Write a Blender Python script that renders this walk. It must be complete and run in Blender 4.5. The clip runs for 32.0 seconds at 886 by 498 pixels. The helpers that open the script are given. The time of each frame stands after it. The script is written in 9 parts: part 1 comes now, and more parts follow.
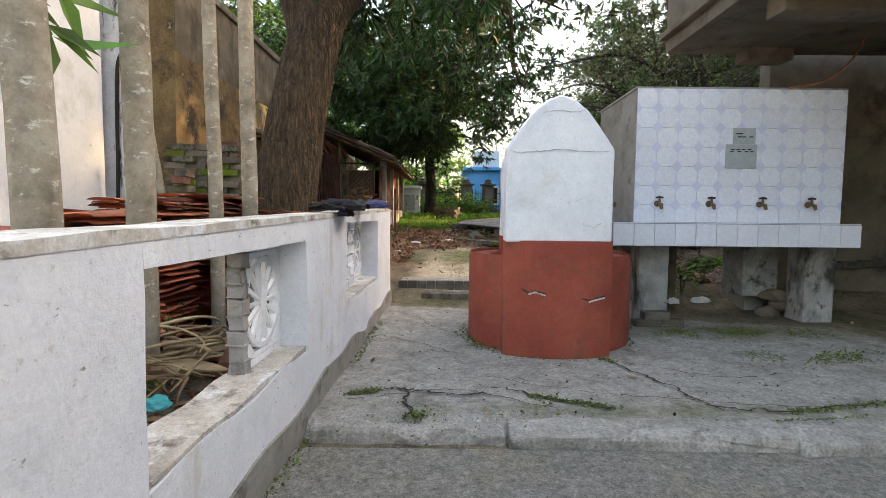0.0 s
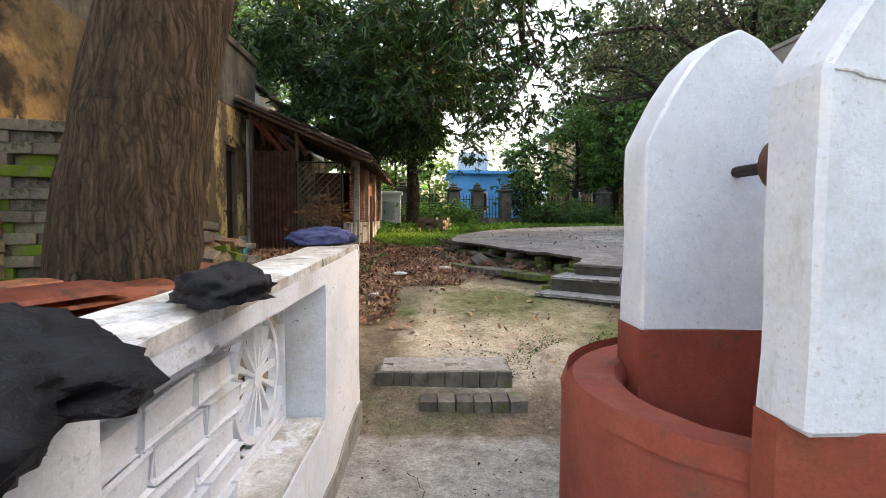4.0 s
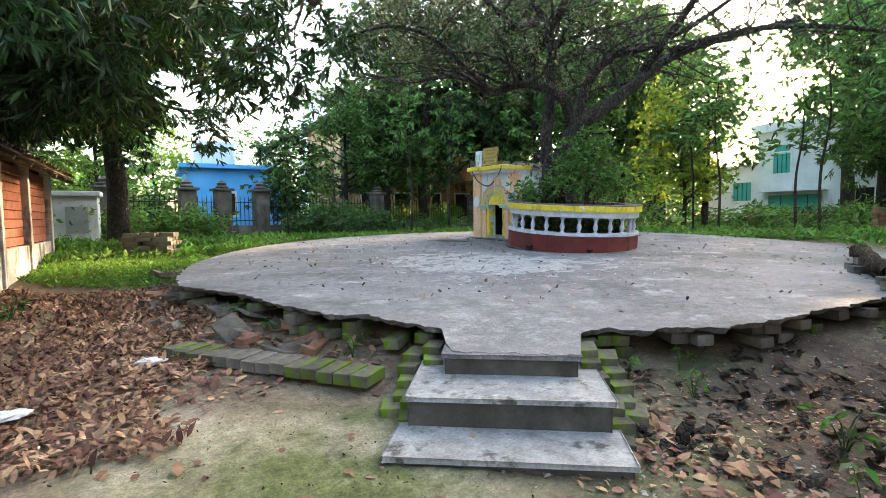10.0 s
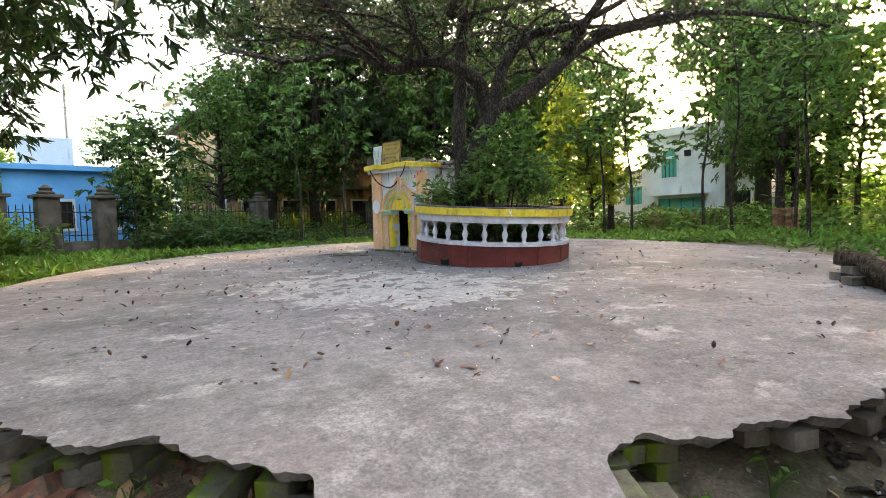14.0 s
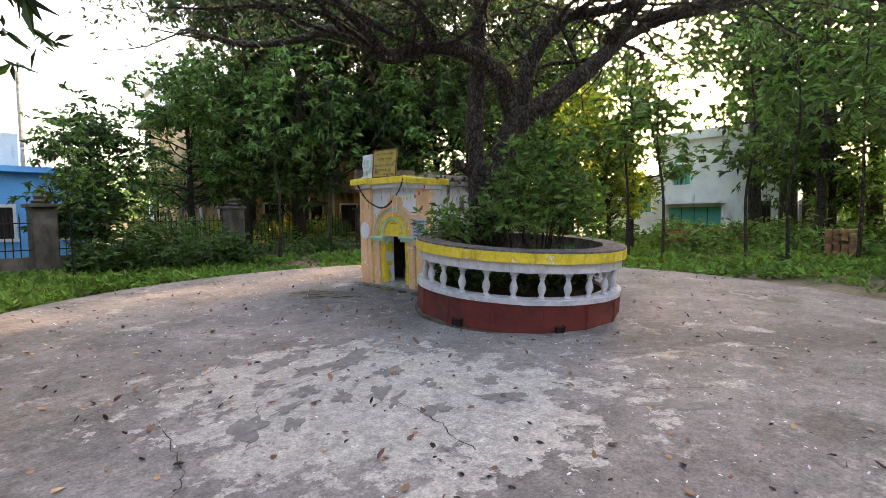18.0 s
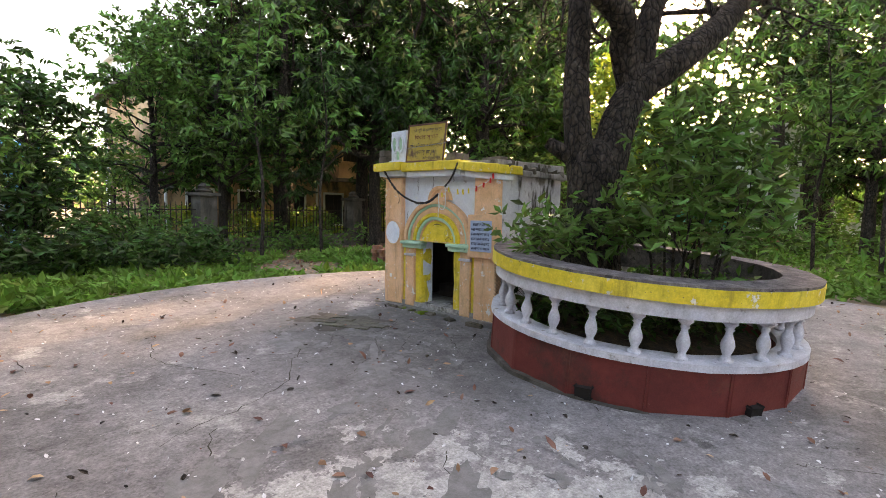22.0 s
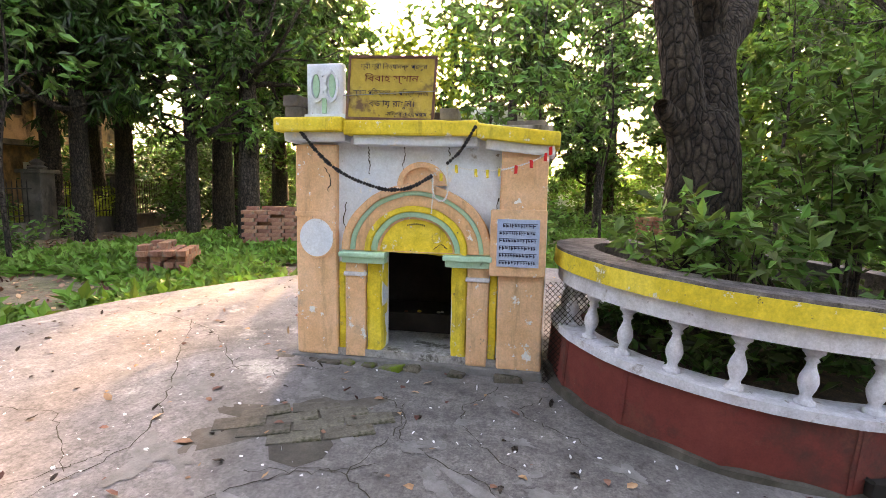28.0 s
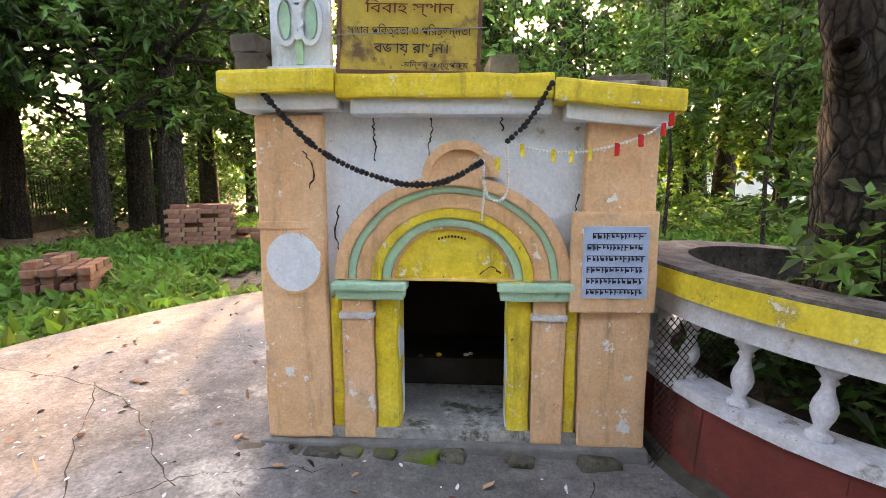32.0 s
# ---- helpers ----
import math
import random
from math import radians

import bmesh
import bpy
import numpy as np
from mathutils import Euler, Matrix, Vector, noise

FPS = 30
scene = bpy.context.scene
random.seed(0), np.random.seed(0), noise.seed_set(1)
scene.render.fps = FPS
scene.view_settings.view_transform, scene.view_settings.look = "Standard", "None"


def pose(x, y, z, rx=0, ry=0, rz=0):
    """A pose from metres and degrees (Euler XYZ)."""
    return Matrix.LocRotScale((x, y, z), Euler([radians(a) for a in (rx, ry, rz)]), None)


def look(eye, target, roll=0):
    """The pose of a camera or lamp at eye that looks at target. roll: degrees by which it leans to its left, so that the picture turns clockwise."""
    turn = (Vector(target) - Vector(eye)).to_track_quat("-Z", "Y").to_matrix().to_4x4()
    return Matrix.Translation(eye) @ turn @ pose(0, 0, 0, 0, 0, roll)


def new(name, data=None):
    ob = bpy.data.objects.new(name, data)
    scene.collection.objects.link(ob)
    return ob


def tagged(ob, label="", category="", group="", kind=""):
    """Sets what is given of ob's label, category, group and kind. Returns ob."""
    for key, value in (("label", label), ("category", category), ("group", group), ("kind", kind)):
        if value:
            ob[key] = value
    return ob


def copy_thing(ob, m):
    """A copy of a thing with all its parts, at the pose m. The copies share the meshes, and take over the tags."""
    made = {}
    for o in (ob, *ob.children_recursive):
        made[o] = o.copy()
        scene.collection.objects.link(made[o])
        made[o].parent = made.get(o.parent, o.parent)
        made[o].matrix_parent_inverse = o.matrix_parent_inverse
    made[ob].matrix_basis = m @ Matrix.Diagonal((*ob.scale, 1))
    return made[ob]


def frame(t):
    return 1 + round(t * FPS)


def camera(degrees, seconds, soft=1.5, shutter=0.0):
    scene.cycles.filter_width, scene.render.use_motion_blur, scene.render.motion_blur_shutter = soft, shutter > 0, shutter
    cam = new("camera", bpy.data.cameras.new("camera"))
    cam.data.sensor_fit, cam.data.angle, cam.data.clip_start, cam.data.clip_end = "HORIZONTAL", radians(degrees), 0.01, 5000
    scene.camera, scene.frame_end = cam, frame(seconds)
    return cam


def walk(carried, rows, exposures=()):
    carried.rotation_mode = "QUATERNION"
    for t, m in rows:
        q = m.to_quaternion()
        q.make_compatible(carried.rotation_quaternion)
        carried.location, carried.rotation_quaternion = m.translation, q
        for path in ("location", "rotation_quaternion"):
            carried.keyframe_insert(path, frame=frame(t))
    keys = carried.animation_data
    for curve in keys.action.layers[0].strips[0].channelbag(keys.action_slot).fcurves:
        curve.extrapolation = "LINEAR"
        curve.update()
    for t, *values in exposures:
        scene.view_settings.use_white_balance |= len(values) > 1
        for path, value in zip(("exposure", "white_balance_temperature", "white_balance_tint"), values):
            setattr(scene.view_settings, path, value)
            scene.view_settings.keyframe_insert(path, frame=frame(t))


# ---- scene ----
cam = camera(82.8, 32.0, soft=0.8)
EXPOSURES = [(0, 3.1, 8600, 13), (3.5, 3.2, 8300, 14), (6, 3.66, 8500, 9), (9, 3.9, 7300, 8), (11, 3.7, 7500, 8), (14, 3.7, 8700, 15), (20, 3.4, 8800, 20), (24, 4.06, 9300, 23), (28, 4.2, 9300, 24), (32, 4.1, 9100, 22)]
PATH = [
    (0, (0.024, 0.037, 1.071), (0.016, 2.232, 0.922), 0.54),
    (0.5, (0.014, 0.424, 1.121), (-0.022, 2.618, 0.968), 0.70),
    (1, (-0.043, 0.784, 1.118), (-0.084, 2.978, 0.963), 0.60),
    (1.5, (-0.104, 1.136, 1.158), (-0.141, 3.330, 1.004), 0.74),
    (2, (-0.135, 1.508, 1.166), (-0.170, 3.702, 1.012), 0.70),
    (2.5, (-0.147, 1.898, 1.166), (-0.190, 4.092, 1.016), 0.97),
    (3, (-0.211, 2.214, 1.220), (-0.221, 4.409, 1.066), 0.20),
    (3.5, (-0.238, 2.560, 1.245), (-0.191, 4.756, 1.103), 0.30),
    (5.5, (-0.194, 3.795, 1.416), (0.010, 5.983, 1.294), -0.64),
    (6, (-0.157, 4.131, 1.428), (0.135, 6.308, 1.304), -0.71),
    (6.5, (-0.149, 4.464, 1.414), (0.264, 6.621, 1.292), -1.02),
    (7, (-0.131, 4.754, 1.431), (0.390, 6.888, 1.312), -1.53),
    (7.5, (-0.082, 5.040, 1.424), (0.542, 7.146, 1.289), -1.77),
    (8, (-0.032, 5.304, 1.449), (0.702, 7.374, 1.315), -1.76),
    (8.5, (0.002, 5.599, 1.432), (0.851, 7.623, 1.295), -1.15),
    (9, (0.053, 5.865, 1.437), (0.998, 7.845, 1.285), -0.83),
    (9.5, (0.125, 6.136, 1.470), (1.128, 8.087, 1.309), -0.46),
    (10, (0.178, 6.374, 1.550), (1.263, 8.283, 1.408), -0.74),
    (10.5, (0.221, 6.618, 1.535), (1.389, 8.479, 1.436), -1.28),
    (11, (0.296, 6.816, 1.542), (1.539, 8.630, 1.479), -1.86),
    (11.5, (0.414, 7.011, 1.547), (1.711, 8.787, 1.490), -1.82),
    (12, (0.527, 7.193, 1.558), (1.863, 8.940, 1.503), -1.89),
    (12.5, (0.647, 7.374, 1.557), (2.037, 9.078, 1.481), -2.13),
    (13, (0.800, 7.550, 1.538), (2.229, 9.220, 1.438), -2.22),
    (13.5, (0.983, 7.721, 1.553), (2.422, 9.381, 1.434), -2.05),
    (14, (1.175, 7.927, 1.548), (2.617, 9.585, 1.430), -1.80),
    (14.5, (1.330, 8.098, 1.579), (2.769, 9.757, 1.461), -1.79),
    (16.5, (1.932, 8.878, 1.801), (3.392, 10.520, 1.686), -1.29),
    (17, (2.078, 9.051, 1.902), (3.545, 10.685, 1.773), -1.12),
    (17.5, (2.194, 9.245, 1.992), (3.663, 10.877, 1.863), -0.99),
    (18, (2.288, 9.503, 2.032), (3.757, 11.135, 1.900), -0.93),
    (18.5, (2.397, 9.738, 2.028), (3.867, 11.370, 1.895), -0.86),
    (19, (2.524, 9.997, 2.056), (3.993, 11.630, 1.925), -0.91),
    (19.5, (2.609, 10.265, 2.070), (4.087, 11.889, 1.936), -0.65),
    (20, (2.680, 10.527, 2.080), (4.173, 12.137, 1.946), -0.43),
    (20.5, (2.761, 10.772, 2.087), (4.256, 12.381, 1.953), -0.40),
    (21, (2.817, 11.039, 2.093), (4.331, 12.630, 1.957), 0.04),
    (21.5, (2.853, 11.307, 2.120), (4.381, 12.884, 1.978), 0.33),
    (22, (2.876, 11.566, 2.128), (4.435, 13.109, 1.961), 0.72),
    (22.5, (2.896, 11.873, 2.114), (4.518, 13.346, 1.910), 1.88),
    (23, (2.902, 12.171, 2.146), (4.590, 13.565, 1.927), 1.19),
    (23.5, (2.944, 12.426, 2.138), (4.701, 13.734, 1.929), 0.10),
    (24, (3.000, 12.721, 2.166), (4.832, 13.920, 1.957), -0.35),
    (24.5, (3.019, 12.976, 2.176), (4.914, 14.072, 1.955), -0.97),
    (26.5, (3.240, 13.866, 2.208), (5.247, 14.733, 1.964), 0.82),
    (27, (3.289, 14.091, 2.180), (5.354, 14.810, 1.938), 0.85),
    (27.5, (3.346, 14.332, 2.183), (5.459, 14.900, 1.948), 1.37),
    (28, (3.416, 14.538, 2.208), (5.561, 14.959, 1.952), 1.04),
    (28.5, (3.487, 14.718, 2.215), (5.648, 15.031, 1.949), 0.98),
    (29, (3.605, 14.861, 2.198), (5.774, 15.106, 1.921), 0.28),
    (29.5, (3.773, 14.968, 2.210), (5.944, 15.186, 1.928), 0.01),
    (30, (3.965, 15.071, 2.206), (6.138, 15.264, 1.926), -0.23),
    (30.5, (4.150, 15.158, 2.231), (6.325, 15.338, 1.947), -0.31),
    (31, (4.292, 15.202, 2.219), (6.466, 15.378, 1.935), -0.28),
    (31.5, (4.424, 15.217, 2.222), (6.598, 15.395, 1.933), -0.31),
    (32, (4.475, 15.237, 2.225), (6.649, 15.387, 1.924), -0.13),
]
walk(cam, [(t, look(eye, target, roll)) for t, eye, target, roll in PATH], EXPOSURES)

# ---- light ----
SUN_AZ, SUN_EL = radians(10.0), radians(19.0)
world = bpy.data.worlds.new("sky")
scene.world = world
world.use_nodes = True
wn = world.node_tree
sky = wn.nodes.new("ShaderNodeTexSky")
sky.sky_type, sky.sun_disc = "NISHITA", False
sky.sun_elevation, sky.sun_rotation = SUN_EL, radians(90.0) - SUN_AZ
sky.air_density, sky.dust_density, sky.ozone_density = 1.0, 4.0, 1.0
wn.links.new(sky.outputs[0], wn.nodes["Background"].inputs[0])
wn.nodes["Background"].inputs[1].default_value = 0.15
sun_data = bpy.data.lights.new("sun", "SUN")
sun_data.energy, sun_data.angle, sun_data.color = 1.75, radians(1.5), (1.0, 0.74, 0.46)
sun = new("sun", sun_data)
sun.matrix_world = look((0, 0, 0), (-math.cos(SUN_AZ) * math.cos(SUN_EL), -math.sin(SUN_AZ) * math.cos(SUN_EL), -math.sin(SUN_EL)))

# ---- materials ----
def ramp_node(nt, stops):
    r = nt.nodes.new("ShaderNodeValToRGB")
    el = r.color_ramp.elements
    while len(el) < len(stops):
        el.new(0.5)
    for e, (p, c) in zip(el, stops):
        e.position, e.color = p, (*c, 1) if len(c) == 3 else c
    return r


def noise_node(nt, co, scale, detail=5.0, rough=0.6, stretch=None):
    n = nt.nodes.new("ShaderNodeTexNoise")
    n.inputs["Scale"].default_value, n.inputs["Detail"].default_value, n.inputs["Roughness"].default_value = scale, detail, rough
    if stretch:
        mp = nt.nodes.new("ShaderNodeMapping")
        mp.inputs["Scale"].default_value = stretch
        nt.links.new(co, mp.inputs[0])
        co = mp.outputs[0]
    nt.links.new(co, n.inputs["Vector"])
    return n.outputs[0]


def surf(name, cols, scale=3.0, rough=0.85, bump=0.3, bscale=40.0, stains=(), vary=0.0, island=False, metal=0.0, stretch=None, translucent=0.0, gloss=0.3, bdist=0.01, grain=0.1, gscale=110.0):
    """cols: dark to light base colours mixed by noise; stains: (colour, scale, from, to, stretch) laid over by another noise."""
    m = bpy.data.materials.new(name)
    m.use_nodes = True
    nt = m.node_tree
    b = nt.nodes["Principled BSDF"]
    co = nt.nodes.new("ShaderNodeTexCoord").outputs["Object"]
    f = noise_node(nt, co, scale, 6.0, 0.65, stretch)
    n = len(cols)
    r = ramp_node(nt, [(0.3 + 0.4 * i / max(1, n - 1), c) for i, c in enumerate(cols)])
    nt.links.new(f, r.inputs[0])
    col = r.outputs[0]
    for i, (c, sc, lo, hi, st) in enumerate(stains):
        g = noise_node(nt, co, sc, 7.0, 0.68, st)
        k = ramp_node(nt, [(lo, (0, 0, 0)), (hi, (1, 1, 1))])
        nt.links.new(g, k.inputs[0])
        mx = nt.nodes.new("ShaderNodeMix")
        mx.data_type = "RGBA"
        nt.links.new(k.outputs[0], mx.inputs[0])
        nt.links.new(col, mx.inputs[6])
        mx.inputs[7].default_value = (*c, 1)
        col = mx.outputs[2]
    if grain and bump:
        for gs, amount in ((gscale, grain), (gscale * 0.23, grain * 0.7)):
            g = noise_node(nt, co, gs, 3.0, 0.7)
            mr = nt.nodes.new("ShaderNodeMapRange")
            mr.inputs[1].default_value, mr.inputs[2].default_value = 0.3, 0.7
            mr.inputs[3].default_value, mr.inputs[4].default_value = 1 - amount, 1 + amount
            nt.links.new(g, mr.inputs[0])
            h = nt.nodes.new("ShaderNodeHueSaturation")
            nt.links.new(mr.outputs[0], h.inputs["Value"])
            nt.links.new(col, h.inputs["Color"])
            col = h.outputs[0]
    if vary:
        h = nt.nodes.new("ShaderNodeHueSaturation")
        if island:
            src = nt.nodes.new("ShaderNodeNewGeometry").outputs["Random Per Island"]
        else:
            src = nt.nodes.new("ShaderNodeObjectInfo").outputs["Random"]
        mr = nt.nodes.new("ShaderNodeMapRange")
        mr.inputs[3].default_value, mr.inputs[4].default_value = 1 - vary, 1 + vary
        nt.links.new(src, mr.inputs[0])
        nt.links.new(mr.outputs[0], h.inputs["Value"])
        m2 = nt.nodes.new("ShaderNodeMapRange")
        m2.inputs[3].default_value, m2.inputs[4].default_value = 0.5 - 0.05 * vary, 0.5 + 0.04 * vary
        nt.links.new(src, m2.inputs[0])
        nt.links.new(m2.outputs[0], h.inputs["Hue"])
        nt.links.new(col, h.inputs["Color"])
        col = h.outputs[0]
    nt.links.new(col, b.inputs["Base Color"])
    b.inputs["Roughness"].default_value, b.inputs["Metallic"].default_value = rough, metal
    b.inputs["Specular IOR Level"].default_value = gloss
    if bump:
        g = noise_node(nt, co, bscale, 8.0, 0.7)
        bp = nt.nodes.new("ShaderNodeBump")
        bp.inputs["Strength"].default_value, bp.inputs["Distance"].default_value = bump, bdist
        nt.links.new(g, bp.inputs["Height"])
        nt.links.new(bp.outputs[0], b.inputs["Normal"])
    if translucent:
        tr = nt.nodes.new("ShaderNodeBsdfTranslucent")
        nt.links.new(col, tr.inputs[0])
        ms = nt.nodes.new("ShaderNodeMixShader")
        ms.inputs[0].default_value = translucent
        nt.links.new(b.outputs[0], ms.inputs[1])
        nt.links.new(tr.outputs[0], ms.inputs[2])
        nt.links.new(ms.outputs[0], nt.nodes["Material Output"].inputs[0])
    return m


DARK = (0.02, 0.02, 0.02)
M = dict(
    earth=surf("earth", [(0.10, 0.075, 0.05), (0.19, 0.145, 0.1), (0.25, 0.2, 0.145)], 1.2, 0.95, 0.7, 25, [((0.07, 0.1, 0.03), 0.8, 0.52, 0.68, None), ((0.09, 0.06, 0.04), 6, 0.55, 0.7, None), ((0.3, 0.27, 0.22), 18, 0.62, 0.7, None)], bdist=0.02, grain=0.4, gscale=70),
    yard=surf("yard", [(0.24, 0.2, 0.15), (0.34, 0.29, 0.23), (0.4, 0.35, 0.28)], 1.1, 0.9, 0.4, 30, [((0.12, 0.13, 0.05), 0.9, 0.53, 0.64, None), ((0.17, 0.14, 0.1), 3, 0.56, 0.7, None), ((0.5, 0.46, 0.4), 9, 0.62, 0.72, None), ((0.13, 0.11, 0.08), 22, 0.62, 0.68, None)], grain=0.34, gscale=55),
    asphalt=surf("asphalt", [(0.16, 0.15, 0.13), (0.235, 0.22, 0.19), (0.29, 0.27, 0.235)], 30, 0.9, 0.8, 160, [((0.26, 0.22, 0.16), 1.2, 0.5, 0.68, None), ((0.07, 0.065, 0.06), 50, 0.6, 0.66, None)], grain=0.4, gscale=95),
    path=surf("path_concrete", [(0.23, 0.21, 0.19), (0.32, 0.3, 0.27), (0.4, 0.37, 0.34)], 2.2, 0.85, 0.35, 60, [((0.15, 0.15, 0.09), 1.1, 0.56, 0.7, None), ((0.12, 0.11, 0.1), 5, 0.6, 0.72, None), ((0.1, 0.09, 0.07), 26, 0.63, 0.69, None), ((0.5, 0.47, 0.43), 9, 0.64, 0.7, None)], grain=0.34, gscale=60),
    plat=surf("platform_concrete", [(0.135, 0.126, 0.126), (0.195, 0.184, 0.184), (0.245, 0.232, 0.228)], 1.6, 0.75, 0.3, 70, [((0.12, 0.115, 0.112), 0.7, 0.5, 0.62, None), ((0.33, 0.32, 0.305), 2.5, 0.58, 0.66, None), ((0.12, 0.115, 0.11), 4.5, 0.62, 0.66, None), ((0.5, 0.48, 0.45), 40, 0.66, 0.7, None), ((0.08, 0.075, 0.07), 30, 0.66, 0.7, None)], gloss=0.15, grain=0.36, gscale=60),
    riser=surf("dark_cement", [(0.045, 0.04, 0.033), (0.08, 0.072, 0.06), (0.13, 0.12, 0.1)], 4, 0.9, 0.5, 50, [((0.04, 0.04, 0.03), 3, 0.54, 0.68, None)]),
    cement=surf("cement", [(0.2, 0.19, 0.17), (0.3, 0.285, 0.26), (0.36, 0.34, 0.31)], 3, 0.85, 0.4, 60, [((0.1, 0.095, 0.08), 4, 0.55, 0.7, None)]),
    cementw=surf("cement_worn_pale", [(0.2, 0.19, 0.18), (0.3, 0.29, 0.28), (0.4, 0.39, 0.375)], 5, 0.8, 0.3, 70, [((0.09, 0.085, 0.07), 6, 0.55, 0.64, None), ((0.5, 0.49, 0.47), 9, 0.62, 0.68, None)], grain=0.25, gscale=60),
    white=surf("whitewash", [(0.68, 0.71, 0.76), (0.76, 0.79, 0.84), (0.82, 0.84, 0.88)], 2.5, 0.9, 0.35, 45, [((0.55, 0.54, 0.5), 1.6, 0.58, 0.75, None), ((0.42, 0.41, 0.4), 7, 0.68, 0.71, None), ((0.5, 0.48, 0.45), 3, 0.64, 0.74, (1, 1, 0.4)), ((0.62, 0.62, 0.62), 60, 0.6, 0.66, None)], grain=0.06, bdist=0.02),
    flaked=surf("flaking_whitewash", [(0.68, 0.71, 0.76), (0.76, 0.79, 0.84), (0.82, 0.84, 0.88)], 2.5, 0.9, 0.35, 45, [((0.55, 0.54, 0.5), 1.6, 0.58, 0.75, None), ((0.5, 0.49, 0.47), 9, 0.64, 0.7, (1, 0.7, 1.2)), ((0.34, 0.32, 0.3), 24, 0.655, 0.675, (1, 0.6, 1.3)), ((0.58, 0.55, 0.5), 3, 0.6, 0.72, (1, 1, 0.3)), ((0.62, 0.62, 0.62), 60, 0.6, 0.66, None)], grain=0.06, bdist=0.02),
    walltop=surf("wall_top", [(0.34, 0.31, 0.27), (0.5, 0.47, 0.42), (0.72, 0.72, 0.7)], 4, 0.9, 0.5, 50, [((0.2, 0.17, 0.14), 9, 0.55, 0.66, None), ((0.74, 0.76, 0.78), 3.5, 0.52, 0.6, None)], grain=0.2),
    wellred=surf("brighter_red_oxide", [(0.24, 0.05, 0.034), (0.32, 0.07, 0.045), (0.37, 0.095, 0.06)], 3, 0.78, 0.4, 60, [((0.2, 0.08, 0.05), 5, 0.56, 0.7, None), ((0.14, 0.09, 0.06), 14, 0.64, 0.7, None), ((0.45, 0.33, 0.28), 10, 0.69, 0.72, None)], grain=0.12),
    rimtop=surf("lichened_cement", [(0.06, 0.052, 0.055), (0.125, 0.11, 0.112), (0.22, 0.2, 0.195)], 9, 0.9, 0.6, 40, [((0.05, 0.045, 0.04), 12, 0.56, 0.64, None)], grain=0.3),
    oxred=surf("red_oxide", [(0.12, 0.024, 0.02), (0.165, 0.032, 0.026), (0.2, 0.043, 0.034)], 3, 0.75, 0.3, 60, [((0.08, 0.03, 0.024), 2.2, 0.54, 0.66, None), ((0.16, 0.05, 0.035), 5, 0.56, 0.7, None), ((0.45, 0.33, 0.28), 10, 0.69, 0.72, None)]),
    yellow=surf("yellow_paint", [(0.6, 0.44, 0.03), (0.72, 0.55, 0.05), (0.78, 0.62, 0.09)], 4, 0.7, 0.3, 60, [((0.25, 0.19, 0.07), 6, 0.6, 0.72, None), ((0.45, 0.33, 0.04), 4, 0.55, 0.68, (2.5, 2.5, 0.45)), ((0.68, 0.66, 0.58), 12, 0.62, 0.64, None), ((0.12, 0.1, 0.06), 20, 0.66, 0.69, None)], grain=0.14, gscale=70),
    peach=surf("peach_paint", [(0.66, 0.37, 0.2), (0.74, 0.45, 0.26), (0.78, 0.5, 0.32)], 3, 0.8, 0.4, 40, [((0.4, 0.28, 0.2), 4, 0.6, 0.75, None), ((0.5, 0.3, 0.17), 4, 0.54, 0.68, (2.5, 2.5, 0.45)), ((0.73, 0.73, 0.71), 4.5, 0.645, 0.655, None), ((0.75, 0.74, 0.72), 10, 0.63, 0.645, None), ((0.3, 0.24, 0.2), 26, 0.66, 0.7, None)], grain=0.12, gscale=70),
    paleblue=surf("pale_blue_paint", [(0.55, 0.62, 0.7), (0.64, 0.7, 0.77), (0.7, 0.74, 0.78)], 3, 0.85, 0.4, 45, [((0.35, 0.34, 0.33), 5, 0.64, 0.72, None), ((0.75, 0.7, 0.6), 4, 0.62, 0.7, None), ((0.25, 0.24, 0.23), 18, 0.66, 0.69, None)], grain=0.1, gscale=70),
    mint=surf("mint_paint", [(0.28, 0.5, 0.36), (0.36, 0.6, 0.44), (0.42, 0.64, 0.5)], 5, 0.75, 0.3, 50, [((0.2, 0.25, 0.18), 7, 0.62, 0.72, None)]),
    oldplaster=surf("old_grey_plaster", [(0.2, 0.19, 0.18), (0.36, 0.35, 0.34), (0.52, 0.52, 0.52)], 2.5, 0.9, 0.6, 30, [((0.06, 0.055, 0.045), 2.2, 0.5, 0.62, (1, 1, 0.4)), ((0.1, 0.08, 0.06), 8, 0.58, 0.68, None)]),
    limewash=surf("streaked_limewash", [(0.42, 0.43, 0.46), (0.56, 0.57, 0.6), (0.66, 0.67, 0.69)], 3, 0.9, 0.5, 35, [((0.06, 0.055, 0.05), 5, 0.53, 0.6, (1, 1, 0.22)), ((0.2, 0.18, 0.15), 3, 0.58, 0.68, None), ((0.05, 0.045, 0.04), 16, 0.66, 0.7, None)], grain=0.15),
    ochre=surf("stained_ochre_plaster", [(0.42, 0.3, 0.12), (0.56, 0.42, 0.18), (0.62, 0.5, 0.27)], 1.4, 0.92, 0.6, 25, [((0.11, 0.085, 0.055), 1.4, 0.43, 0.54, (1, 1, 0.7)), ((0.04, 0.035, 0.028), 5, 0.55, 0.63, None), ((0.5, 0.46, 0.4), 3, 0.62, 0.7, None)]),
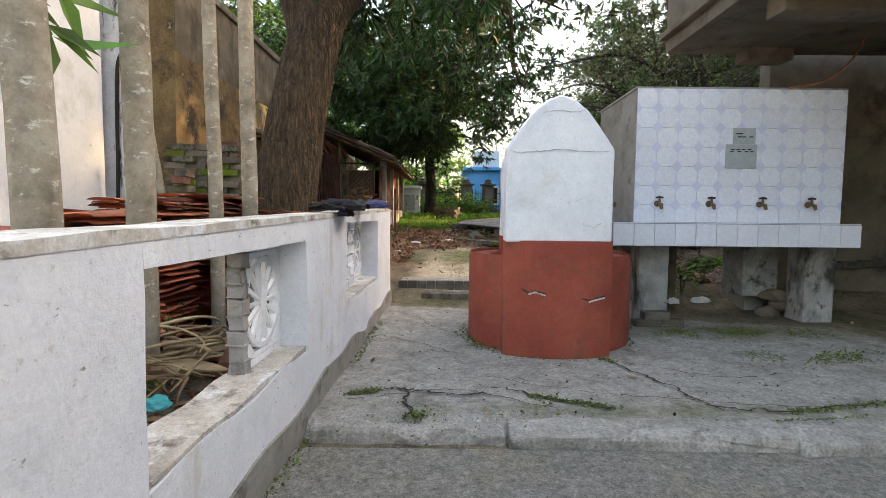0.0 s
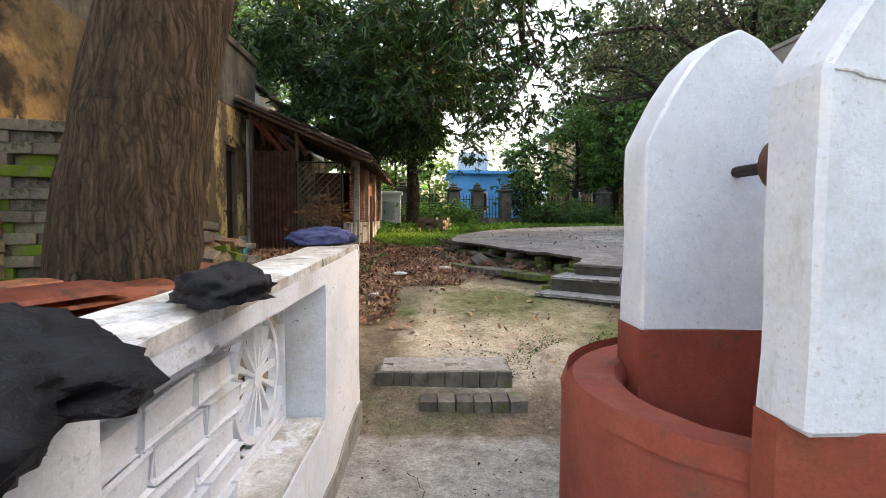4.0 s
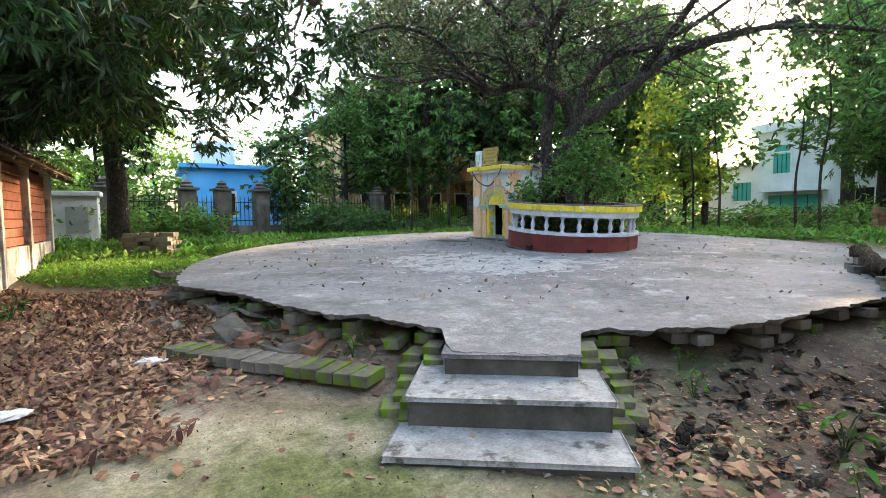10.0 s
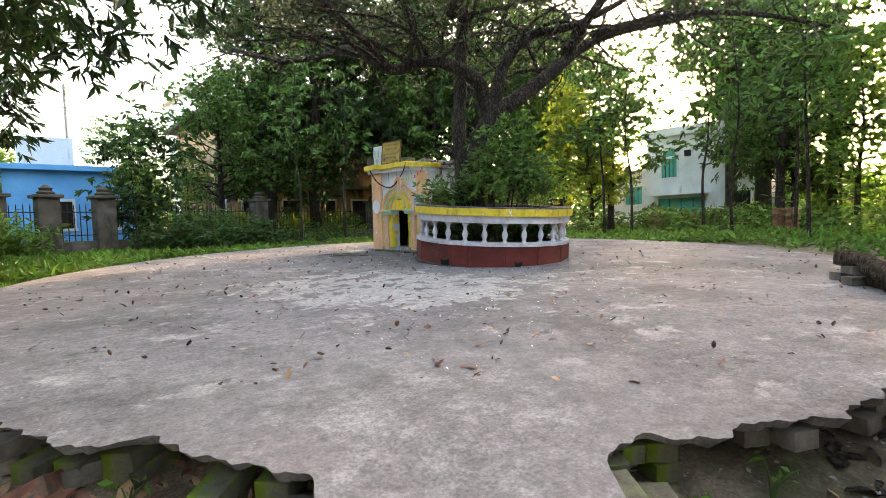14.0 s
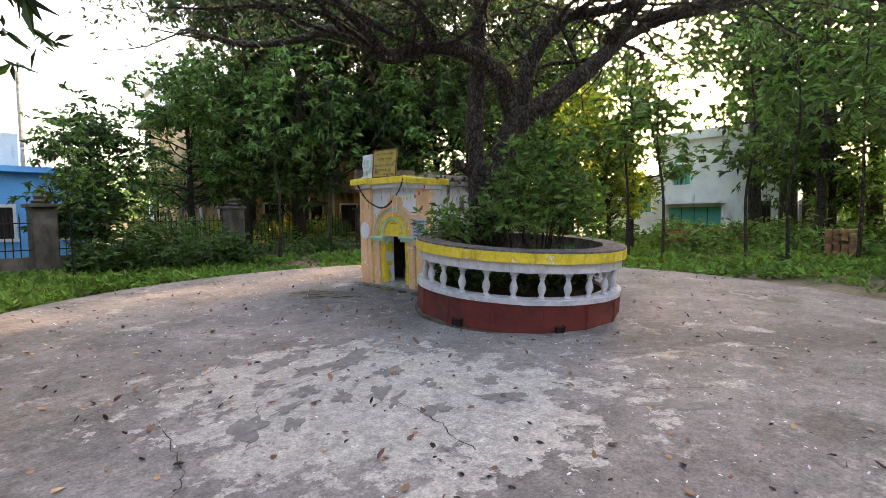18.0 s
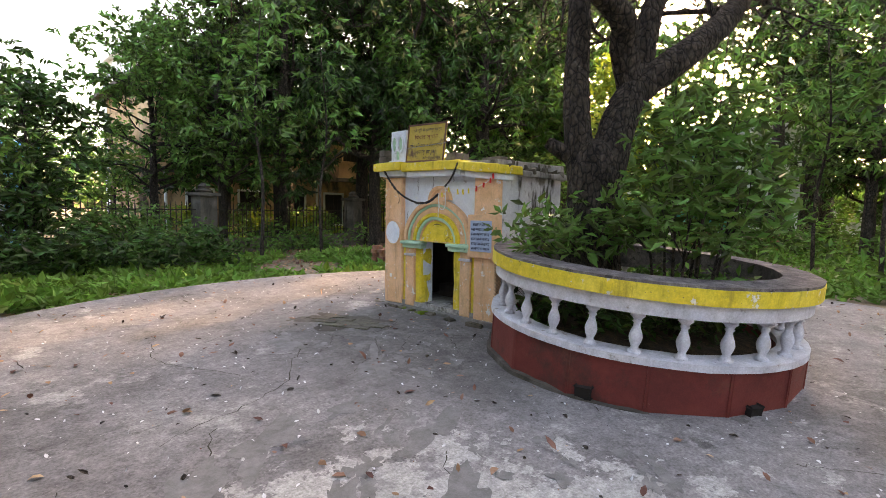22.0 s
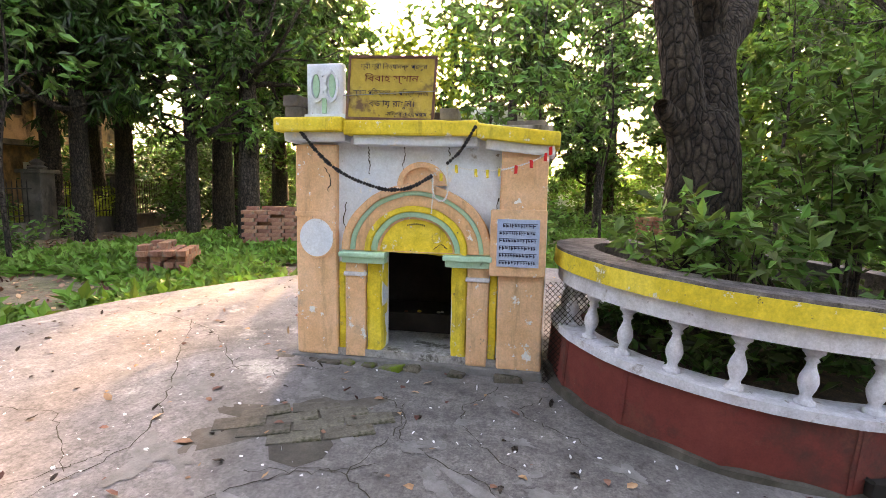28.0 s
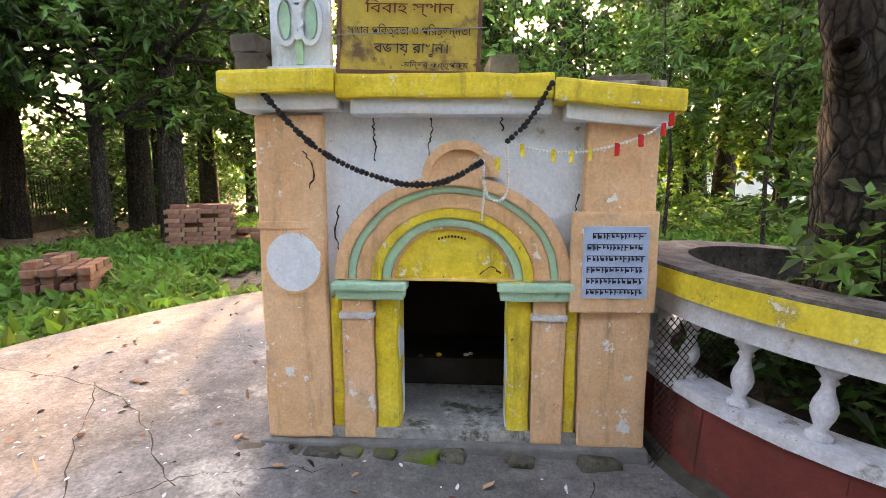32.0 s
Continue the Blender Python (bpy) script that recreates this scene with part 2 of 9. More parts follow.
    dampgrey=surf("damp_grey_plaster", [(0.05, 0.045, 0.038), (0.095, 0.085, 0.07), (0.165, 0.15, 0.13)], 2, 0.92, 0.6, 30, [((0.04, 0.036, 0.03), 3, 0.5, 0.64, (1, 1, 0.35))]),
    brick=surf("old_brick", [(0.16, 0.075, 0.045), (0.27, 0.125, 0.08), (0.34, 0.19, 0.13)], 8, 0.93, 0.5, 50, [((0.12, 0.11, 0.08), 6, 0.52, 0.66, None)], vary=0.25),
    # mossy brick, its base also darkened for shade under the platform edge
    mossbrick=surf("mossy_shaded_brick", [(0.075, 0.07, 0.05), (0.13, 0.12, 0.085), (0.2, 0.18, 0.14)], 6, 0.95, 0.6, 50, [((0.1, 0.16, 0.012), 5, 0.45, 0.56, None)], vary=0.3),
    greybrick=surf("weathered_brick", [(0.075, 0.066, 0.054), (0.14, 0.122, 0.1), (0.21, 0.18, 0.15)], 6, 0.93, 0.5, 50, [((0.1, 0.13, 0.03), 4, 0.58, 0.68, None)], vary=0.3),
    clay=surf("clay_tile", [(0.26, 0.08, 0.045), (0.36, 0.12, 0.07), (0.42, 0.17, 0.11)], 6, 0.85, 0.3, 50, [((0.1, 0.07, 0.05), 5, 0.56, 0.68, None)], vary=0.25),
    rooftile=surf("dark_roof_tile", [(0.06, 0.045, 0.035), (0.12, 0.08, 0.06), (0.18, 0.12, 0.09)], 6, 0.9, 0.4, 40, vary=0.3),
    rust=surf("rusty_sheet", [(0.09, 0.045, 0.034), (0.15, 0.075, 0.056), (0.21, 0.115, 0.085)], 5, 0.75, 0.3, 60, [((0.16, 0.15, 0.14), 3, 0.62, 0.75, None)], metal=0.25),
    iron=surf("dark_iron", [(0.025, 0.02, 0.018), (0.05, 0.04, 0.034)], 12, 0.65, 0.2, 80, metal=0.5),
    wood=surf("weathered_wood", [(0.06, 0.045, 0.035), (0.12, 0.09, 0.065), (0.19, 0.15, 0.11)], 9, 0.85, 0.4, 60, stretch=(3, 3, 0.4)),
    redwood=surf("red_brown_wood", [(0.1, 0.03, 0.02), (0.17, 0.055, 0.035), (0.22, 0.09, 0.06)], 9, 0.8, 0.3, 60),
    firewood=surf("split_firewood", [(0.2, 0.08, 0.03), (0.38, 0.17, 0.07), (0.5, 0.27, 0.12)], 12, 0.85, 0.3, 60, vary=0.3, island=True),
    bark=surf("dark_bark", [(0.03, 0.023, 0.018), (0.058, 0.045, 0.036), (0.1, 0.08, 0.064)], 7, 0.95, 1.0, 22, [((0.13, 0.12, 0.1), 14, 0.63, 0.69, None)], stretch=(2.2, 2.2, 0.5), bdist=0.05, grain=0.35, gscale=45),
    bark2=surf("brown_furrowed_bark", [(0.03, 0.02, 0.012), (0.085, 0.058, 0.037), (0.15, 0.108, 0.072)], 9, 0.95, 1.0, 20, [((0.24, 0.2, 0.16), 12, 0.67, 0.73, (1, 1, 0.5))], stretch=(3, 3, 0.4), bdist=0.06),
    stem=surf("lichen_grey_stem", [(0.15, 0.13, 0.1), (0.27, 0.24, 0.19), (0.36, 0.34, 0.29)], 8, 0.9, 0.5, 50, [((0.48, 0.47, 0.43), 16, 0.58, 0.64, (1, 1, 2.0)), ((0.09, 0.1, 0.05), 4, 0.58, 0.7, None)]),
    leafdark=surf("mango_leaf", [(0.02, 0.052, 0.012), (0.038, 0.088, 0.02), (0.07, 0.14, 0.032)], 2.5, 0.42, 0, vary=0.7, island=True, translucent=0.36, gloss=0.3),
    mangodeep=surf("deep_mango_leaf", [(0.014, 0.036, 0.009), (0.026, 0.062, 0.014), (0.05, 0.105, 0.024)], 2.5, 0.4, 0, vary=0.7, island=True, translucent=0.28, gloss=0.35),
    leafmid=surf("green_leaf", [(0.045, 0.11, 0.022), (0.08, 0.17, 0.034), (0.135, 0.24, 0.052)], 2.0, 0.5, 0, vary=0.7, island=True, translucent=0.4, gloss=0.45),
    # light green of fresh weeds; on grove trees it stands for sunlight
    leaflight=surf("fresh_and_sunlit_leaf", [(0.07, 0.16, 0.025), (0.12, 0.24, 0.04), (0.2, 0.31, 0.06)], 1.5, 0.5, 0, vary=0.4, island=True, translucent=0.45, gloss=0.4),
    # yellowed leaf colour that carries the sunlight of backlit foliage
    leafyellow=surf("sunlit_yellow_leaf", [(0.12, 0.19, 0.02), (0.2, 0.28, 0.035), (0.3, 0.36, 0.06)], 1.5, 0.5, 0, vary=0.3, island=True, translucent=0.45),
    leafgrey=surf("dusty_fine_leaf", [(0.05, 0.07, 0.035), (0.08, 0.1, 0.05), (0.12, 0.13, 0.07)], 2.0, 0.6, 0, vary=0.4, island=True, translucent=0.35),
    drybrown=surf("dry_leaf", [(0.1, 0.048, 0.03), (0.25, 0.13, 0.08), (0.44, 0.27, 0.18)], 3, 0.8, 0.2, 40, vary=0.6, island=True),
    frond=surf("dry_frond", [(0.2, 0.14, 0.08), (0.32, 0.23, 0.14), (0.42, 0.32, 0.2)], 5, 0.8, 0.2, 40, vary=0.35, island=True),
    grass=surf("ground_cover_leaf", [(0.06, 0.14, 0.02), (0.1, 0.22, 0.035), (0.17, 0.3, 0.06)], 0.6, 0.6, 0, vary=0.4, island=True, translucent=0.35),
    blue=surf("sky_blue_wall", [(0.06, 0.33, 0.68), (0.09, 0.42, 0.8), (0.12, 0.48, 0.86)], 1.0, 0.7, 0.1, 40),
    palewall=surf("pale_far_wall", [(0.5, 0.53, 0.53), (0.62, 0.65, 0.65), (0.7, 0.73, 0.73)], 1.0, 0.8, 0.2, 20, [((0.3, 0.3, 0.28), 1.6, 0.58, 0.72, (1, 1, 0.3))]),
    orange=surf("faded_orange_wall", [(0.32, 0.2, 0.11), (0.45, 0.29, 0.16), (0.54, 0.38, 0.24)], 0.9, 0.85, 0.2, 20, [((0.06, 0.05, 0.04), 0.7, 0.5, 0.6, (1, 1, 0.5)), ((0.12, 0.1, 0.08), 1.2, 0.52, 0.66, None)]),
    teal=surf("teal_paint", [(0.03, 0.28, 0.24), (0.05, 0.36, 0.3)], 3, 0.6, 0.1, 40),
    dark=surf("dark_inside", [(0.012, 0.011, 0.01), (0.025, 0.022, 0.02)], 3, 0.9, 0),
    bag=surf("black_plastic", [(0.005, 0.005, 0.007), (0.012, 0.012, 0.016)], 6, 0.5, 0.6, 14, gloss=0.25, bdist=0.03),
    bluecloth=surf("navy_cloth", [(0.015, 0.02, 0.06), (0.04, 0.05, 0.13), (0.09, 0.1, 0.2)], 14, 0.8, 0.5, 40),
    cyan=surf("turquoise_plastic", [(0.02, 0.4, 0.45), (0.03, 0.5, 0.55)], 4, 0.35, 0, gloss=0.5),
    galv=surf("galvanised_pipe", [(0.17, 0.19, 0.21), (0.28, 0.3, 0.32)], 12, 0.5, 0.2, 60, [((0.16, 0.1, 0.06), 6, 0.58, 0.7, None)], metal=0.4),
    pvc=surf("grey_white_pvc", [(0.6, 0.6, 0.58), (0.72, 0.72, 0.7)], 5, 0.45, 0.1, 40),
    brass=surf("old_brass", [(0.1, 0.06, 0.03), (0.22, 0.14, 0.07)], 20, 0.45, 0.1, 60, metal=0.7),
    tilew=surf("white_glazed_tile", [(0.68, 0.7, 0.78), (0.74, 0.76, 0.83)], 4, 0.25, 0.05, 30, gloss=0.5, vary=0.04),
    tileb=surf("lilac_tile_figure", [(0.52, 0.54, 0.68), (0.6, 0.62, 0.75)], 4, 0.3, 0, gloss=0.5),
    slate=surf("grey_plaque", [(0.3, 0.33, 0.34), (0.4, 0.43, 0.44)], 5, 0.6, 0.2, 60),
    plqblue=surf("blue_marble", [(0.28, 0.38, 0.55), (0.4, 0.5, 0.66)], 6, 0.6, 0.2, 60),
    ink=surf("dark_lettering", [(0.012, 0.012, 0.03), (0.02, 0.02, 0.05)], 8, 0.7, 0),
    redink=surf("dark_red_lettering", [(0.1, 0.012, 0.01), (0.16, 0.02, 0.015)], 8, 0.7, 0),
    signboard=surf("rusty_yellow_sign", [(0.32, 0.22, 0.03), (0.45, 0.32, 0.05), (0.52, 0.38, 0.09)], 3, 0.6, 0.2, 40, [((0.14, 0.08, 0.04), 4, 0.52, 0.64, None), ((0.07, 0.045, 0.03), 12, 0.62, 0.7, None)]),
    redcloth=surf("red_plastic", [(0.5, 0.01, 0.01), (0.7, 0.02, 0.02)], 5, 0.5, 0),
    litter=surf("pale_litter", [(0.55, 0.55, 0.55), (0.75, 0.75, 0.76)], 8, 0.5, 0.2, 30),
    darkgreen=surf("green_hose", [(0.01, 0.2, 0.14), (0.02, 0.28, 0.2)], 5, 0.5, 0),
    render=surf("brown_cement_render", [(0.13, 0.1, 0.075), (0.18, 0.145, 0.11), (0.23, 0.19, 0.15)], 2.5, 0.95, 0.5, 50, [((0.08, 0.06, 0.05), 2, 0.54, 0.68, None)]),
    mould=surf("dark_leaf_mould", [(0.02, 0.015, 0.01), (0.05, 0.036, 0.024), (0.1, 0.07, 0.045)], 12, 0.95, 0.8, 30, [((0.14, 0.09, 0.05), 20, 0.6, 0.66, None)], grain=0.4),
    lath=surf("grey_brown_lath", [(0.1, 0.07, 0.05), (0.18, 0.13, 0.1), (0.26, 0.2, 0.16)], 9, 0.85, 0.3, 60),
    oldochre=surf("brown_rotten_plaster", [(0.06, 0.042, 0.024), (0.125, 0.087, 0.046), (0.21, 0.15, 0.075)], 2.2, 0.93, 0.7, 22, [((0.03, 0.025, 0.02), 2.5, 0.5, 0.62, None), ((0.3, 0.26, 0.2), 5, 0.63, 0.68, None)], grain=0.25),
    dirtywhite=surf("grimy_white_paint", [(0.42, 0.42, 0.45), (0.56, 0.56, 0.6), (0.66, 0.66, 0.7)], 6, 0.8, 0.4, 60, [((0.25, 0.22, 0.2), 7, 0.6, 0.68, None), ((0.12, 0.1, 0.09), 16, 0.66, 0.7, None)], grain=0.15, gscale=80),
    mossleaf=surf("dull_moss", [(0.06, 0.095, 0.018), (0.1, 0.14, 0.03), (0.16, 0.185, 0.055)], 9, 0.9, 0, vary=0.4, island=True),
    # near-black plaster: the shade inside the shrine put into the colour
    doorshade=surf("shade_dark_plaster", [(0.012, 0.011, 0.01), (0.03, 0.027, 0.024), (0.05, 0.045, 0.04)], 4, 0.95, 0.3, 40),
    barebrick=surf("trodden_floor_brick", [(0.06, 0.055, 0.045), (0.11, 0.1, 0.08), (0.16, 0.145, 0.115)], 7, 0.93, 0.5, 50, [((0.05, 0.05, 0.03), 9, 0.52, 0.62, None)], vary=0.25, grain=0.2),
    patch=surf("dark_worn_patch", [(0.12, 0.115, 0.11), (0.17, 0.165, 0.16), (0.22, 0.215, 0.21)], 12, 0.8, 0.4, 80),
    crack=surf("crack", [(0.03, 0.028, 0.022), (0.06, 0.055, 0.04)], 20, 0.95, 0),
)

def plated(m, scale, stretch, depth=0.55, dist=0.05):
    """Splits a bark into plates: dark furrows between stretched cells, with relief."""
    nt = m.node_tree
    b = nt.nodes["Principled BSDF"]
    co = nt.nodes.new("ShaderNodeTexCoord").outputs["Object"]
    warp = nt.nodes.new("ShaderNodeMix")
    warp.data_type = "RGBA"
    warp.inputs[0].default_value = 0.09
    n = nt.nodes.new("ShaderNodeTexNoise")
    n.inputs["Scale"].default_value = 5.0
    nt.links.new(co, n.inputs["Vector"])
    nt.links.new(co, warp.inputs[6])
    nt.links.new(n.outputs[1], warp.inputs[7])
    mp = nt.nodes.new("ShaderNodeMapping")
    mp.inputs["Scale"].default_value = stretch
    nt.links.new(warp.outputs[2], mp.inputs[0])
    v = nt.nodes.new("ShaderNodeTexVoronoi")
    v.feature = "DISTANCE_TO_EDGE"
    v.inputs["Scale"].default_value = scale
    nt.links.new(mp.outputs[0], v.inputs["Vector"])
    k = ramp_node(nt, [(0.0, (1 - depth,) * 3), (0.16, (1, 1, 1)), (0.5, (1.25, 1.25, 1.25))])
    nt.links.new(v.outputs["Distance"], k.inputs[0])
    mx = nt.nodes.new("ShaderNodeMix")
    mx.data_type, mx.blend_type = "RGBA", "MULTIPLY"
    mx.inputs[0].default_value = 1.0
    nt.links.new(b.inputs["Base Color"].links[0].from_socket, mx.inputs[6])
    nt.links.new(k.outputs[0], mx.inputs[7])
    nt.links.new(mx.outputs[2], b.inputs["Base Color"])
    bp = nt.nodes.new("ShaderNodeBump")
    bp.inputs["Strength"].default_value, bp.inputs["Distance"].default_value = 0.9, dist
    nt.links.new(k.outputs[0], bp.inputs["Height"])
    nt.links.new(b.inputs["Normal"].links[0].from_socket, bp.inputs["Normal"])
    nt.links.new(bp.outputs[0], b.inputs["Normal"])


plated(M["bark"], 16.0, (1.6, 1.6, 0.7), 0.7, 0.03)
plated(M["bark2"], 20.0, (2.0, 2.0, 0.16), 0.4, 0.04)

# ---- mesh helpers ----
def mesh_obj(name, me, material, parent=None, label=""):
    if material:
        me.materials.append(material)
    ob = new(name, me)
    if parent:
        ob.parent = parent
    if label:
        tagged(ob, label)
    return ob


def part(name, bm, material, parent=None, label="", smooth=False):
    me = bpy.data.meshes.new(name)
    bm.normal_update()
    bm.to_mesh(me)
    bm.free()
    if smooth:
        me.polygons.foreach_set("use_smooth", [True] * len(me.polygons))
    return mesh_obj(name, me, material, parent, label)


def np_part(name, v, faces, material, parent=None, label="", smooth=False):
    """v: (n,3); faces: (m,k) array of indices, all of one size."""
    v, faces = np.asarray(v, np.float32), np.asarray(faces, np.int32)
    me = bpy.data.meshes.new(name)
    k = faces.shape[1]
    me.vertices.add(len(v))
    me.vertices.foreach_set("co", v.ravel())
    me.loops.add(faces.size)
    me.loops.foreach_set("vertex_index", faces.ravel())
    me.polygons.add(len(faces))
    me.polygons.foreach_set("loop_start", np.arange(0, faces.size, k, dtype=np.int32))
    me.polygons.foreach_set("use_smooth", np.full(len(faces), smooth))
    me.update(calc_edges=True)
    return mesh_obj(name, me, material, parent, label)


def thing(name, at=(0, 0, 0), label="", category="", group="", kind=""):
    e = new(name)
    e.location = at
    e.empty_display_size = 0.1
    return tagged(e, label, category, group, kind)


def box(bm, x0, y0, z0, x1, y1, z1, bevel=0.0, jitter=0.0, turn=None):
    r = bmesh.ops.create_cube(bm, size=1.0)
    vs = r["verts"]
    for v in vs:
        v.co = Vector(((v.co.x + 0.5) * (x1 - x0) + x0, (v.co.y + 0.5) * (y1 - y0) + y0, (v.co.z + 0.5) * (z1 - z0) + z0))
        if jitter:
            v.co += Vector([random.uniform(-jitter, jitter) for _ in range(3)])
        if turn:
            v.co = turn @ v.co
    if bevel:
        es = {e for v in vs for e in v.link_edges}
        bmesh.ops.bevel(bm, geom=list(es), offset=bevel, segments=2, affect="EDGES", profile=0.6)
    return bm


def boxm(*a, **k):
    return box(bmesh.new(), *a, **k)


def oriented(bm, centre, dx, dy, dz, size, bevel=0.0, jitter=0.0):
    """A box of that size whose axes are dx, dy, dz."""
    m = Matrix((dx, dy, dz)).transposed().to_4x4()
    m.translation = centre
    s = size
    return box(bm, -s[0] / 2, -s[1] / 2, -s[2] / 2, s[0] / 2, s[1] / 2, s[2] / 2, bevel, jitter, m)


def tube(path, radii, sides=8, wob=0.0, cap=True):
    """A bmesh tube along points with radii; for limbs, pipes and wires."""
    bm = bmesh.new()
    pts = [Vector(p) for p in path]
    if not hasattr(radii, "__len__"):
        radii = [radii] * len(pts)
    rings, prev = [], None
    for i, p in enumerate(pts):
        d = (pts[min(i + 1, len(pts) - 1)] - pts[max(i - 1, 0)]).normalized()
        a = prev if prev is not None else (Vector((1, 0, 0)) if abs(d.x) < 0.8 else Vector((0, 1, 0)))
        a = (a - d * a.dot(d)).normalized()
        prev = a
        b = d.cross(a)
        ring = []
        for k in range(sides):
            t = 2 * math.pi * k / sides
            r = radii[i] * (1 + (wob * noise.noise(p * 1.7 + Vector((math.cos(t), math.sin(t), 0)) * 1.3) if wob else 0))
            ring.append(bm.verts.new(p + a * math.cos(t) * r + b * math.sin(t) * r))
        rings.append(ring)
    for r0, r1 in zip(rings, rings[1:]):
        for k in range(sides):
            bm.faces.new((r0[k], r0[(k + 1) % sides], r1[(k + 1) % sides], r1[k]))
    if cap:
        bm.faces.new(rings[0][::-1])
        bm.faces.new(rings[-1])
    return bm


def smoothed(pts, n=6):
    """A Catmull-Rom line through the points."""
    p = [np.array(q, float) for q in pts]
    p = [2 * p[0] - p[1]] + p + [2 * p[-1] - p[-2]]
    out = []
    for i in range(1, len(p) - 2):
        for k in range(n):
            t = k / n
            out.append(0.5 * (2 * p[i] + (p[i + 1] - p[i - 1]) * t + (2 * p[i - 1] - 5 * p[i] + 4 * p[i + 1] - p[i + 2]) * t**2 + (3 * p[i] - p[i - 1] - 3 * p[i + 1] + p[i + 2]) * t**3))
    return out + [p[-2]]


def lathe(profile, sides=14, at=(0, 0, 0)):
    bm = bmesh.new()
    rings = []
    for r, z in profile:
        rings.append([bm.verts.new((at[0] + r * math.cos(2 * math.pi * k / sides), at[1] + r * math.sin(2 * math.pi * k / sides), at[2] + z)) for k in range(sides)])
    for r0, r1 in zip(rings, rings[1:]):
        for k in range(sides):
            bm.faces.new((r0[k], r0[(k + 1) % sides], r1[(k + 1) % sides], r1[k]))
    bm.faces.new(rings[0][::-1])
    bm.faces.new(rings[-1])
    return bm


def prism(outline, depth, m=None, bevel=0.0):
    """An outline in its x, z plane, pushed by depth along y, under the matrix m."""
    bm = bmesh.new()
    f = bm.faces.new([bm.verts.new((x, 0, z)) for x, z in outline])
    g = bmesh.ops.extrude_face_region(bm, geom=[f])
    for v in g["geom"]:
        if isinstance(v, bmesh.types.BMVert):
            v.co.y += depth
    bmesh.ops.recalc_face_normals(bm, faces=bm.faces[:])
    if bevel:
        bmesh.ops.bevel(bm, geom=bm.edges[:], offset=bevel, segments=1, affect="EDGES")
    if m is not None:
        bm.transform(m)
    return bm


def frame_prism(outer, inner, depth, m=None):
    """The band between two outlines of as many points, pushed by depth along y."""
    bm = bmesh.new()
    n = len(outer)
    rows = [[bm.verts.new((x, y, z)) for x, z in line] for y in (0, depth) for line in (outer, inner)]
    for k in range(n):
        j = (k + 1) % n
        bm.faces.new((rows[0][k], rows[0][j], rows[1][j], rows[1][k]))
        bm.faces.new((rows[2][k], rows[3][k], rows[3][j], rows[2][j]))
        bm.faces.new((rows[0][k], rows[2][k], rows[2][j], rows[0][j]))
        bm.faces.new((rows[1][k], rows[1][j], rows[3][j], rows[3][k]))
    bmesh.ops.recalc_face_normals(bm, faces=bm.faces[:])
    if m is not None:
        bm.transform(m)
    return bm


rng = np.random.default_rng(7)


def leaves(name, pos, size, material, parent=None, label="", droop=0.4, slim=0.42, updir=0.6, spread=0.35, oval=False, spray=0):
    """One mesh of folded leaves at the positions (n,3), pointing outwards at random."""
    if spray:
        axis_ = rng.normal(size=(len(pos) // spray + 1, 3)) * [1, 1, 0.5] + [0, 0, 0.1 - 0.6 * droop]
        axis_ = np.repeat(axis_ / np.linalg.norm(axis_, axis=1)[:, None], spray, 0)[: len(pos)]
        base = np.repeat(pos[:: spray], spray, 0)[: len(pos)]
        along = rng.random((len(pos), 1)) ** 0.6
        pos = base + axis_ * along * size * 1.1
    n = len(pos)
    d = rng.normal(size=(n, 3))
    d[:, 2] = d[:, 2] * 0.5 - droop
    if spray:
        d = d * 0.75 + axis_ * 0.9
    d /= np.linalg.norm(d, axis=1)[:, None]
    up = rng.normal(size=(n, 3)) * 0.6
    up[:, 2] += updir
    s = np.cross(d, up)
    s /= np.linalg.norm(s, axis=1)[:, None] + 1e-9
    nn = np.cross(s, d)
    L = (size * (1 + spread * rng.normal(size=n)).clip(0.4, 1.8))[:, None]
    w = L * slim * 0.5
    if oval:
        cup = nn * L * (0.12 * rng.normal(size=(n, 1)))
        a, b = pos + d * L * 0.28 + nn * w * 0.3, pos + d * L * 0.68 + nn * w * 0.3
        v = np.stack([pos, a + s * w * 0.9, b + s * w * 0.8, pos + d * L + cup, b - s * w * 0.8, a - s * w * 0.9], 1).reshape(-1, 3)
        i = np.arange(n)[:, None] * 6
        f = np.concatenate([i + [0, 1, 5], i + [1, 4, 5], i + [1, 2, 4], i + [2, 3, 4]], 1).reshape(-1, 3)
        return np_part(name, v, f, material, parent, label)
    mid = pos + d * L * 0.45
    v = np.stack([pos, mid + s * w + nn * w * 0.35, pos + d * L - nn * L * 0.08, mid - s * w + nn * w * 0.35], 1).reshape(-1, 3)
    i = np.arange(n)[:, None] * 4
    f = np.concatenate([i + [0, 1, 2], i + [0, 2, 3]], 1).reshape(-1, 3)
    return np_part(name, v, f, material, parent, label)


def clumps(n, centres, radius, flat=0.7, shell=0.5):
    """n points in blobs round the centres, thicker towards each blob's skin."""
    c = np.asarray(centres, float)
    k = rng.integers(0, len(c), n)
    d = rng.normal(size=(n, 3))
    d /= np.linalg.norm(d, axis=1)[:, None]
    r = radius if np.ndim(radius) == 0 else np.asarray(radius)[k][:, None]
    return c[k] + d * r * (rng.random((n, 1)) ** shell) * np.array([1, 1, flat])


